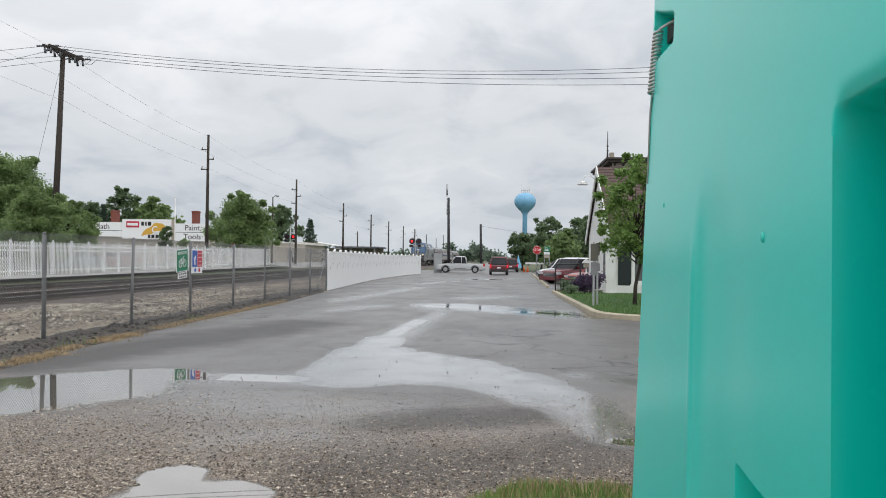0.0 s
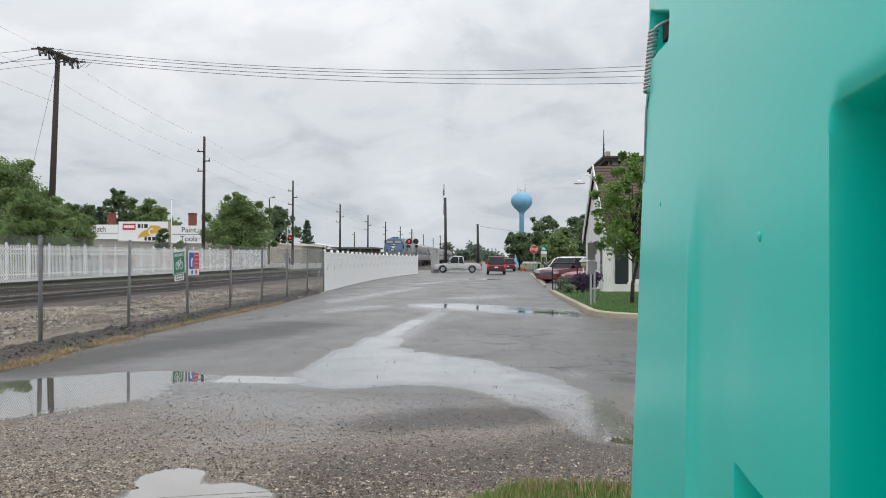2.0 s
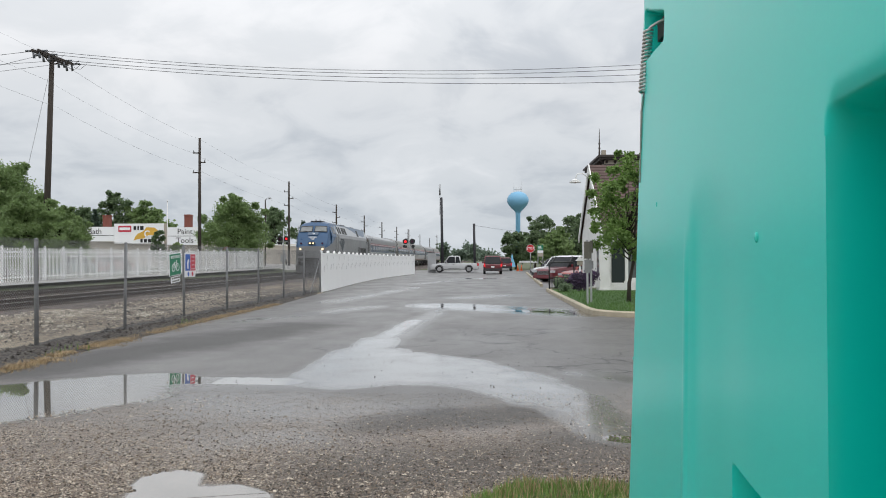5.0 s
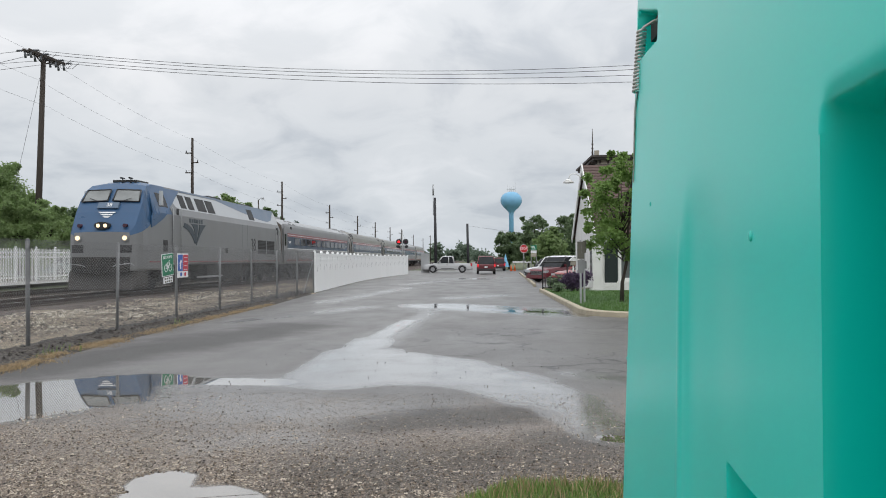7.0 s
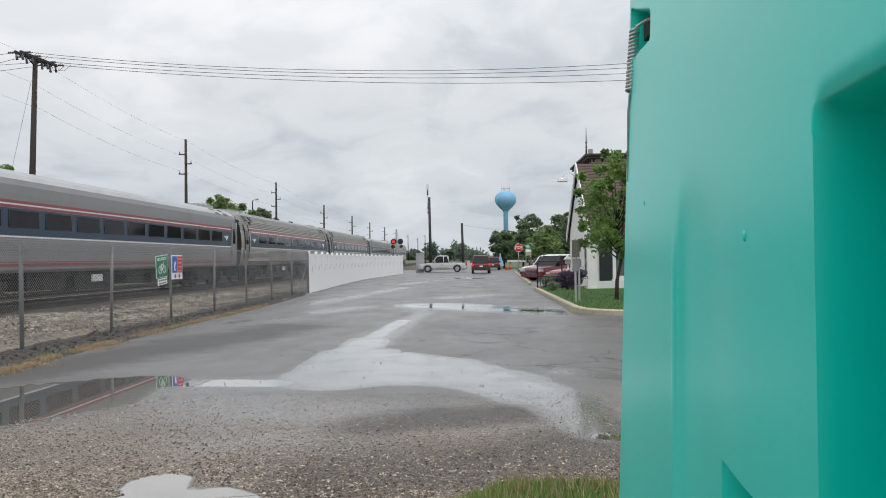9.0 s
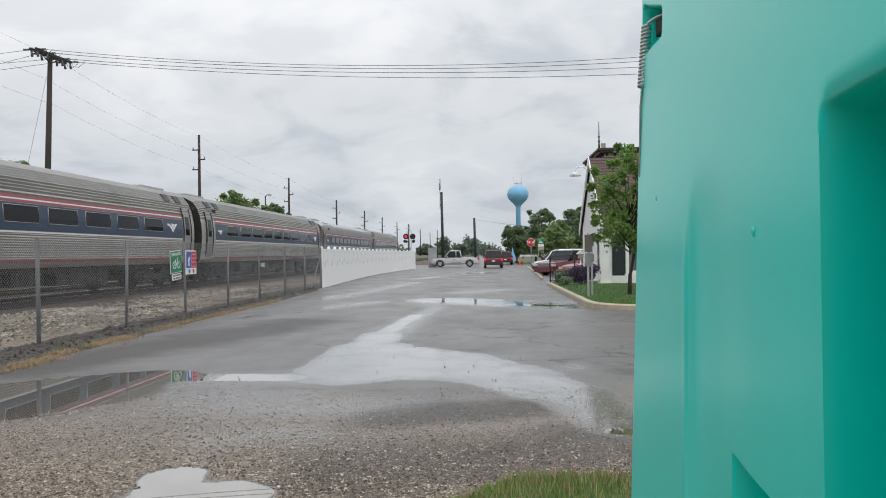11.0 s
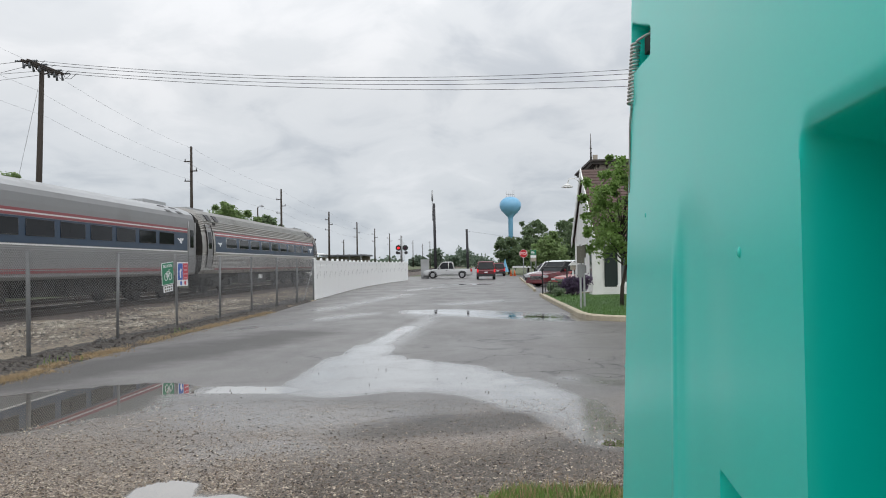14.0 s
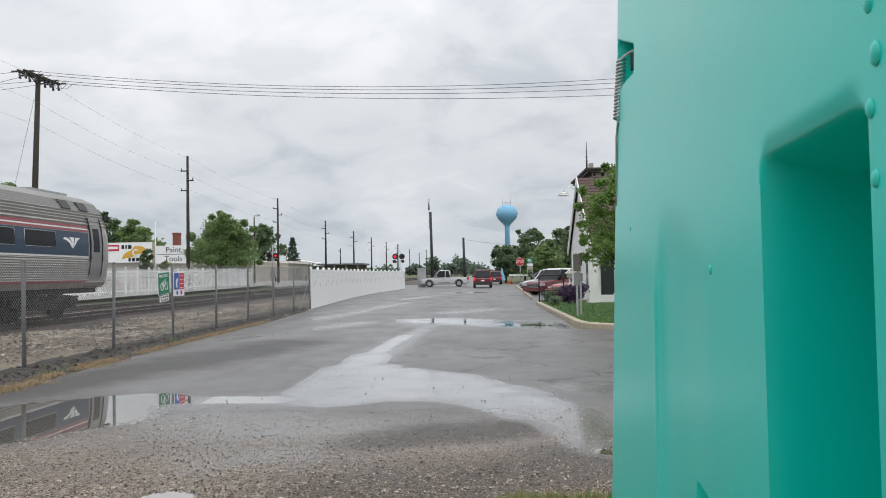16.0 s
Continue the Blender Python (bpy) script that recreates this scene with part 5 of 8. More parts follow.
# ---- portable toilet beside the camera ----
def teal_material():
    n = Nodes("teal_plastic")
    at = n.place(world_space=True)
    big = n.noise(2.2, 4.0, 0.5, at)
    streak = n.noise(1.0, 5.0, 0.6, n.place((30, 30, 1.5), world_space=True))
    speck = n.noise(260.0, 2.0, 0.5, at)
    col = n.ramp(big, [(0.3, (0.0, 0.635, 0.535)), (0.7, (0.001, 0.71, 0.605))])
    col = n.mix(n.ramp(streak, [(0.62, 0.0), (0.8, 0.12)]), col, (0.05, 0.74, 0.64))
    n.set("Base Color", col)
    n.set("Roughness", n.ramp(big, [(0.3, 0.26), (0.7, 0.33)]))
    n.set("Specular IOR Level", 0.45)
    n.set("Subsurface Weight", 0.12)
    n.set("Subsurface Radius", (0.002, 0.012, 0.010))
    n.bump(n.math("ADD", n.math("MULTIPLY", speck, 0.4), streak), 0.06, 0.0008)
    return n.m


M["teal"] = teal_material()
M["teal_drop"] = surface("teal_blob", (0.04, 0.66, 0.55), 0.25, 0, 0.05, 5, 40, 0.0)
M["spring"] = surface("spring_steel", (0.62, 0.60, 0.58), 0.4, 0.5, 0.2, 30, 200, 0.0)


def bump_box(v, a, b, soft):
    return smooth_step(a - soft, a + soft, v) * (1 - smooth_step(b - soft, b + soft, v))


def toilet_face(y, z):
    """How far the near wall stands out towards the lot, at each place."""
    x = 0.1087 + 0.0914 * y
    if y > 1.0:
        x += 0.16 - math.sqrt(max(0.0, 0.16 ** 2 - (y - 1.0) ** 2))
    x -= 0.036 * (1.62 - max(1.0, z)) * smooth_step(0.45, 0.9, y)
    # shallow sunk panel with a rounded head, and the fine ridge along its far edge
    head = 1.545 - 1.6 * abs(y - 0.555) ** 1.8
    low = 1 - smooth_step(head - 0.026, head + 0.03, z)
    x += 0.0028 * smooth_step(0.43, 0.54, y) * (1 - smooth_step(0.600, 0.636, y)) * low
    x -= 0.0014 * bump_box(y, 0.636, 0.650, 0.006) * (1 - smooth_step(1.49, 1.53, z))
    # cut for the door spring near the far corner
    if y > 0.75 and z > 1.65:
        rise = (z - 1.502) / y
        x += 0.034 * bump_box(rise, 0.260, 0.320, 0.005) * smooth_step(0.80, 0.83, y - 5.9 * max(0.0, 0.285 - rise)) * (1 - smooth_step(0.986, 0.996, y))
    # deep slots
    x += 0.14 * bump_box(y, 0.211, 0.310, 0.008) * (1 - smooth_step(1.534, 1.566, z))
    x += 0.035 * bump_box(y, 0.36, 0.491, 0.003) * (1 - smooth_step(1.368, 1.374, z))
    return x


def build_toilet():
    toilet = thing("portable_toilet", "teal green plastic portable toilet on the lawn", "portable toilet", (0, 0, 0))
    ys = set(spread(-0.16, 0.78, 0.012)) | set(spread(0.78, 1.13, 0.006))
    for e in (0.211, 0.310, 0.360, 0.491, 0.621, 0.643):
        ys = {v for v in ys if abs(v - e) > 0.011} | {e + d * 0.002 for d in range(-5, 6)}
    zs = set(spread(0.05, 1.0, 0.05)) | set(spread(1.0, 2.15, 0.012))
    for e in (1.371, 1.540, 1.550, 1.560, 1.745, 1.757, 1.769, 1.781, 1.793, 1.805):
        zs = {v for v in zs if abs(v - e) > 0.006} | {e + d * 0.001 for d in (-5, -4, -3, -2, -1, 0, 1, 2, 3, 4, 5)}
    ys |= {v for v in spread(0.80, 1.0, 0.004)}
    zs |= {v for v in spread(1.73, 1.83, 0.003)}
    ys, zs = sorted(ys), sorted(zs)
    verts, faces = [], []
    turn = [(1.13 + 0.05 * math.sin(a), 0.05 - 0.05 * math.cos(a)) for a in [k * math.pi / 16 for k in range(1, 9)]]
    for z in zs:
        row = [(toilet_face(y, z), y, z) for y in ys]
        x_end = toilet_face(1.13, z)
        row += [(x_end + dx, y, z) for y, dx in turn]
        row += [(x_end + 0.05 + d, 1.18, z) for d in (0.1, 0.3, 0.6, 1.0)]
        verts += row
    w = len(ys) + len(turn) + 4
    for j in range(len(zs) - 1):
        for i in range(w - 1):
            faces.append((j * w + i, (j + 1) * w + i, (j + 1) * w + i + 1, j * w + i + 1))
    me = bpy.data.meshes.new("wall_panel")
    me.from_pydata(verts, [], [f[::-1] for f in faces])
    me.materials.append(M["teal"])
    me.shade_smooth()
    me.set_sharp_from_angle(angle=radians(50))
    wall = new("wall_panel", me)
    wall.parent = toilet
    tagged(wall, "moulded teal side wall with slots")
    # the other sides, roof and base
    bm = bmesh.new()
    box(bm, 0.12, 1.28, -0.165, -0.13, 0.05, 2.15)
    soften(bm, 0.01)
    part("rear_panel", bm, M["teal"], toilet)
    bm = bmesh.new()
    box(bm, 1.24, 1.28, -0.125, 1.15, 0.05, 2.15)
    soften(bm, 0.01)
    part("far_panel", bm, M["teal"], toilet)
    bm = bmesh.new()
    loft(bm, [[(0.2, -0.2, 2.15), (1.32, -0.2, 2.15), (1.32, 1.22, 2.15), (0.2, 1.22, 2.15)], [(0.24, -0.15, 2.24), (1.28, -0.15, 2.24), (1.28, 1.18, 2.24), (0.24, 1.18, 2.24)], [(0.5, 0.1, 2.36), (1.0, 0.1, 2.36), (1.0, 0.8, 2.36), (0.5, 0.8, 2.36)]])
    soften(bm, 0.03)
    part("roof", bm, M["teal"], toilet)
    bm = bmesh.new()
    box(bm, 0.06, 1.3, -0.19, 1.23, 0.03, 0.11)
    soften(bm, 0.02)
    part("skid_base", bm, M["dark_gear"], toilet)
    bm = bmesh.new()
    box(bm, 0.42, 1.1, 1.182, 1.22, 0.12, 2.05)
    soften(bm, 0.012)
    part("door", bm, M["teal"], toilet)
    # coil spring at the door corner, with its hook
    bm = bmesh.new()
    coils, r = 17, 0.0052
    pts = []
    for k in range(coils * 12 + 1):
        a = k * math.tau / 12
        u = k / (coils * 12)
        pts.append((0.1992 + 0.0065 * u + r * math.cos(a), 0.97 + r * math.sin(a), 1.712 + 0.079 * u))
    tube(bm, pts, 0.0017, 6)
    tube(bm, [(0.2057, 0.97, 1.791), (0.208, 0.965, 1.794), (0.216, 0.955, 1.797), (0.226, 0.94, 1.798)], 0.0018, 5)
    tube(bm, [(0.1992, 0.97, 1.712), (0.1992, 0.972, 1.706), (0.1995, 0.985, 1.690), (0.1985, 0.99, 1.60)], 0.0015, 5)
    part("spring", bm, M["spring"], toilet, "coiled steel door spring")
    bm = bmesh.new()
    box(bm, 0.2205, 0.236, 0.90, 0.985, 1.780, 1.803)
    soften(bm, 0.002, 1)
    part("spring_bracket", bm, M["dark_gear"], toilet)
    # rivet heads and beads of plastic
    spots = [(0.425, 1.514, 0.0024), (0.200, 1.592, 0.0024), (0.196, 1.576, 0.003), (0.201, 1.561, 0.0024), (0.199, 1.540, 0.0022), (1.0, 1.10, 0.003), (0.82, 1.56, 0.002), (1.02, 1.37, 0.002)]
    for y, z, s in spots:
        bm = bmesh.new()
        bmesh.ops.create_uvsphere(bm, u_segments=10, v_segments=6, radius=s)
        for v in bm.verts:
            v.co = Vector((v.co.x * 0.55, v.co.y, v.co.z * 1.3)) + Vector((toilet_face(y, z), y, z))
        part("rivet", bm, M["teal_drop"], toilet, smooth=True)


# ---- trees and shrubs ----
def leaf_material(name, dark, mid, light):
    n = Nodes(name)
    g = n.t.nodes.new("ShaderNodeNewGeometry")
    col = n.mix(0.45, n.ramp(g.outputs["Random Per Island"], [(0.0, dark), (0.5, mid), (1.0, light)]), n.ramp(n.noise(0.9, 3.0), [(0.3, dark), (0.7, light)]))
    n.set("Base Color", col)
    n.set("Roughness", 0.5)
    # light shines through the thin blades
    thin = n.t.nodes.new("ShaderNodeBsdfTranslucent")
    n.link(col, thin.inputs["Color"])
    both = n.t.nodes.new("ShaderNodeMixShader")
    both.inputs[0].default_value = 0.55
    n.t.links.new(n.b.outputs[0], both.inputs[1])
    n.t.links.new(thin.outputs[0], both.inputs[2])
    n.t.links.new(both.outputs[0], n.t.nodes["Material Output"].inputs["Surface"])
    return n.m


M["leaf"] = leaf_material("maple_leaves", (0.15, 0.225, 0.085), (0.225, 0.32, 0.125), (0.31, 0.42, 0.18))
M["leaf_light"] = leaf_material("bright_leaves", (0.11, 0.19, 0.045), (0.18, 0.30, 0.075), (0.27, 0.41, 0.125))
M["leaf_dark"] = leaf_material("dark_leaves", (0.11, 0.165, 0.085), (0.155, 0.225, 0.115), (0.21, 0.285, 0.15))
# paler, greyer green: the haze of distance is put into the colour
M["leaf_hazed"] = leaf_material("hazed_far_leaves", (0.12, 0.17, 0.125), (0.155, 0.21, 0.155), (0.20, 0.255, 0.19))
M["needle"] = leaf_material("conifer_needles", (0.05, 0.085, 0.06), (0.075, 0.12, 0.08), (0.11, 0.16, 0.11))
M["purple"] = leaf_material("purple_flowers", (0.06, 0.055, 0.065), (0.115, 0.075, 0.14), (0.19, 0.125, 0.24))
M["sage"] = leaf_material("sage_leaves", (0.12, 0.18, 0.10), (0.22, 0.30, 0.18), (0.34, 0.42, 0.28))
M["bark"] = surface("bark", (0.05, 0.04, 0.032), 0.9, 0, 0.4, 8, 60, 0.5)


def leaves(name, clusters, per, size, material, parent, rng, droop=0.3):
    verts, faces = [], []
    for (cx, cy, cz), (rx, ry, rz) in clusters:
        for _ in range(per):
            u = Vector((rng.gauss(0, 1), rng.gauss(0, 1), rng.gauss(0, 1))).normalized()
            d = rng.random() ** 0.42 * rng.uniform(0.8, 1.25)
            p = Vector((cx + u.x * rx * d, cy + u.y * ry * d, cz + u.z * rz * d))
            a = Vector((rng.gauss(0, 1), rng.gauss(0, 1), rng.gauss(0, 0.6) - droop)).normalized()
            b = a.cross(Vector((rng.gauss(0, 1), rng.gauss(0, 1), rng.gauss(0, 1)))).normalized()
            c = a.cross(b)
            s = size * rng.uniform(0.55, 1.3)
            k = len(verts)
            verts += [tuple(p), tuple(p + a * s * 0.55 + b * s * 0.42 + c * s * 0.12), tuple(p + a * s * 1.15), tuple(p + a * s * 0.55 - b * s * 0.42 + c * s * 0.12)]
            faces += [(k, k + 1, k + 2), (k, k + 2, k + 3)]
    me = bpy.data.meshes.new(name)
    me.from_pydata(verts, [], faces)
    me.materials.append(material)
    o = new(name, me)
    o.parent = parent
    return o


def tree(at, height, width, trunk_h, trunk_r, seed, material, label, leaf=0.3, count=5000, clumps=16, group="", lean=0.0, puff=1.0):
    rng = random.Random(seed)
    t = thing("tree", label, "tree", at, group=group)
    clusters = []
    ch = height - trunk_h
    for k in range(clumps):
        u = (k + 0.5) / clumps
        z = trunk_h + ch * (0.10 + 0.82 * u)
        prof = math.sin(math.pi * min(1.0, 0.16 + 0.80 * u)) ** 0.7
        a = k * 2.399 + rng.uniform(-0.5, 0.5)
        d = width / 2 * prof * rng.uniform(0.35, 0.72) * (2 - puff)
        r = width * puff * rng.uniform(0.13, 0.22) * (1.15 - 0.45 * u)
        clusters.append(((d * math.cos(a) + lean * u, d * math.sin(a), z), (r, r, r * rng.uniform(0.6, 0.85))))
    # stray tufts break the outline
    for k in range(clumps * 2):
        c, r = clusters[k % clumps]
        a = rng.uniform(0, math.tau)
        o, f = rng.uniform(0.95, 1.4), rng.uniform(0.26, 0.46)
        clusters.append(((c[0] + r[0] * o * math.cos(a), c[1] + r[1] * o * math.sin(a), c[2] + r[2] * rng.uniform(-0.5, 1.3)), (r[0] * f, r[1] * f, r[2] * f * rng.uniform(0.8, 1.5))))
    bm = bmesh.new()
    tube(bm, [(0, 0, -0.1), (0.03, 0.02, trunk_h * 0.5), (0.06 + lean * 0.2, 0, trunk_h), (0.02 + lean * 0.5, 0, trunk_h + ch * 0.45), (lean * 0.8, 0, trunk_h + ch * 0.8)],
         [trunk_r * 1.25, trunk_r, trunk_r * 0.85, trunk_r * 0.5, trunk_r * 0.15], 8)
    for c, r in clusters[:clumps]:
        z0 = min(c[2] - 0.1, trunk_h * 0.9 + (c[2] - trunk_h) * 0.45)
        tube(bm, [(0.04, 0, z0), (c[0] * 0.5, c[1] * 0.5, (z0 + c[2]) / 2 + 0.05), c], [trunk_r * 0.42, trunk_r * 0.25, trunk_r * 0.06], 5)
    part("trunk", bm, M["bark"], t)
    leaves("crown", clusters, max(20, count // len(clusters)), leaf, material, t, rng)
    return t


def conifer(at, height, width, seed, label):
    rng = random.Random(seed)
    t = thing("conifer", label, "tree", at)
    bm = bmesh.new()
    bar(bm, (0, 0, -0.1), (0, 0, height * 0.96), 0.18, 0.02, 8)
    clusters = []
    tiers = 15
    for k in range(tiers):
        u = k / (tiers - 1)
        r = width / 2 * (1 - u) ** 0.85 + 0.12
        z = height * (0.1 + 0.88 * u)
        m = max(3, int(9 * (1 - u)))
        for i in range(m):
            a = math.tau * i / m + k * 0.7
            q = r * rng.uniform(0.75, 1.1)
            bar(bm, (0, 0, z), (math.cos(a) * q, math.sin(a) * q, z - 0.25 * q), 0.03, 0.008, 4)
            clusters.append(((math.cos(a) * q * 0.62, math.sin(a) * q * 0.62, z - 0.16 * q), (q * 0.42 + 0.05, q * 0.42 + 0.05, 0.24 + 0.1 * (1 - u))))
    part("trunk", bm, M["bark"], t)
    leaves("crown", clusters, 34, 0.34, M["needle"], t, rng, 0.6)


def shrub(name, at, size, material, leaf, count, seed, label):
    rng = random.Random(seed)
    s = thing(name, label, "shrub", at)
    cl = [((rng.uniform(-0.35, 0.35) * size[0], rng.uniform(-0.35, 0.35) * size[1], size[2] * rng.uniform(0.25, 0.75)), (size[0] * 0.2, size[1] * 0.2, size[2] * 0.26)) for _ in range(12)]
    bm = bmesh.new()
    for c, r in cl:
        bar(bm, (c[0] * 0.3, c[1] * 0.3, -0.05), c, 0.015, 0.005, 4)
    part("stems", bm, M["bark"], s)
    leaves("foliage", cl, count // 12, leaf, material, s, rng, -0.2)


def build_plants():
    tree((4.6, 24.9, 0.1), 5.0, 3.1, 1.25, 0.06, 21, M["leaf_light"], "young green tree with a forked dark trunk on the lawn", 0.095, 15500, 32, lean=0.5, puff=0.74)
    tree((-39.6, 60.0, 0.4), 9.2, 9.0, 1.0, 0.3, 22, M["leaf"], "broad tall leafy tree behind the picket fence", 0.17, 80000, 44)
    tree((-26.3, 41.9, 0.4), 4.7, 4.4, 0.5, 0.2, 20, M["leaf"], "leafy tree in front of the tall utility pole", 0.12, 44000, 34)
    tree((-33.6, 58.0, 0.4), 5.3, 4.6, 0.8, 0.3, 23, M["leaf"], "broad green tree behind the picket fence", 0.15, 40000, 34)
    tree((-26.9, 80.0, 0.5), 7.7, 7.6, 1.0, 0.25, 24, M["leaf"], "dense round maple tree behind the picket fence", 0.17, 56000, 42)
    tree((-37.0, 130.0, 0.5), 10.3, 7.0, 3.5, 0.3, 25, M["leaf_dark"], "open dark tree behind the low buildings", 0.5, 3200, 15)
    tree((-65.5, 130.0, 0.5), 13.2, 7.0, 4.0, 0.3, 26, M["leaf_dark"], "tall dark tree behind the store", 0.5, 4500, 16)
    tree((-60.0, 130.0, 0.5), 11.0, 9.5, 3.0, 0.3, 27, M["leaf"], "broad tree behind the store roof", 0.5, 5500, 16)
    tree((-70.0, 128.0, 0.5), 10.0, 9.0, 3.0, 0.3, 28, M["leaf_dark"], "dark tree behind the store roof", 0.5, 4500, 16)
    tree((-37.2, 84.0, 0.5), 4.6, 1.7, 0.8, 0.08, 29, M["leaf_dark"], "small tree in front of the store sign", 0.25, 2600, 12)
    tree((-35.6, 85.0, 0.5), 3.0, 1.6, 0.6, 0.07, 30, M["leaf"], "small bushy tree in front of the store", 0.25, 1800, 10)
    tree((-46.3, 84.0, 0.5), 2.7, 3.0, 0.5, 0.07, 31, M["leaf"], "low bushy tree beside the store wall", 0.25, 2200, 10)
    for k, (px, y, h, w, m) in enumerate(((4.3, 112, 5.6, 4.6, "leaf_dark"), (8.8, 122, 8.6, 6.5, "leaf_dark"), (12.6, 112, 8.2, 6.0, "leaf_dark"), (8.4, 92, 4.8, 5.4, "leaf"), (12.0, 96, 6.2, 5.0, "leaf_dark"), (6.6, 104, 5.2, 4.2, "leaf_dark"), (17.0, 104, 8.0, 7.0, "leaf_dark"), (22, 112, 8.5, 8.0, "leaf_dark"))):
        tree((px, y, 0), h, w, 0.8, 0.16, 40 + k, M[m], "leafy green tree beyond the parked cars", 0.30, 8000, 20, group="trees beyond the parked cars")
    conifer((-31.8, 130.0, 0.5), 7.6, 4.2, 51, "dark pointed conifer beyond the tracks")
    conifer((-58.4, 110.0, 0.5), 8.6, 4.0, 52, "dark pointed conifer beside the store")
    shrub("flowering_shrub", (4.05, 33.0, 0.12), (1.5, 0.9, 0.9), M["purple"], 0.09, 3000, 61, "dark purple flowering shrub beside the wall")
    shrub("low_plant", (3.45, 35.2, 0.1), (0.8, 0.8, 0.6), M["sage"], 0.09, 1300, 62, "pale green low plant at the kerb")
    shrub("low_plant", (3.35, 32.4, 0.1), (0.55, 0.55, 0.36), M["sage"], 0.08, 900, 63, "pale green low plant on the lawn")
    # far line of trees, its haze painted into the leaf colour
    rng = random.Random(77)
    cl = []
    for k in range(120):
        x = rng.uniform(-260, 260)
        y = rng.uniform(330, 520)
        h = rng.uniform(3.5, 7.5) * (1.5 if abs(x + 12) < 12 else 1.0)
        w = rng.uniform(5, 12)
        for _ in range(4):
            cl.append(((x + rng.uniform(-w, w) / 2, y + rng.uniform(-3, 3), h * rng.uniform(0.3, 0.75)), (w * 0.38, w * 0.38, h * 0.38)))
    o = leaves("far_trees", cl, 70, 1.7, M["leaf_hazed"], None, rng, 0.0)
    tagged(o, "line of distant trees along the horizon, haze painted into the leaves", "trees", kind="stuff")


# ---- poles and wires ----
def utility_pole(x, y, top, arms, label, lean=0.0, r=0.16):
    base = ground_z(x, y) if x < -19 else 0.0
    p = thing("utility_pole", label, "utility pole", (x, y, base), group="utility poles along the railway")
    h = top - base
    bm = bmesh.new()
    tube(bm, [(-lean, 0, -0.2), (-lean * 0.5, 0, h * 0.5), (0, 0, h)], [r * 1.25, r, r * 0.75], 10)
    part("shaft", bm, M["pole"], p)
    for k, (z, w) in enumerate(arms):
        side = 1 if k % 2 else -1
        bm = bmesh.new()
        box(bm, min(0, side * w) - 0.05, max(0, side * w) + 0.05, -0.16, -0.06, h - z - 0.045, h - z + 0.045)
        arm = part("crossarm", bm, M["pole"], p)
        for sx in (side * w * 0.95,):
            bm = bmesh.new()
            bar(bm, (sx, -0.11, h - z + 0.05), (sx, -0.11, h - z + 0.24), 0.05, 0.035, 8)
            part("insulator", bm, M["grey_deck"], arm)
    return p


def span(name, a, b, sag, r=0.014, label="thin dark overhead wire"):
    a, b = Vector(a), Vector(b)
    bm = bmesh.new()
    pts = []
    for k in range(17):
        u = k / 16
        p = a.lerp(b, u)
        p.z -= sag * 4 * u * (1 - u)
        pts.append(p)
    tube(bm, pts, r, 5)
    return tagged(part(name, bm, M["cable"]), label, "wire", "overhead wires")


ARM_A, ARM_B = (-0.11, -1.6, 13.05), (0.17, 1.6, 13.05)
# each wire: its place along the arm, then its height over the lot's left and right side and far to the left
WIRES = ((41.7, 12.03, 12.06, 13.25), (42.5, 12.06, 12.02, 12.85), (43.8, 12.16, 12.02, 13.26), (44.5, 12.06, 11.79, 13.03))


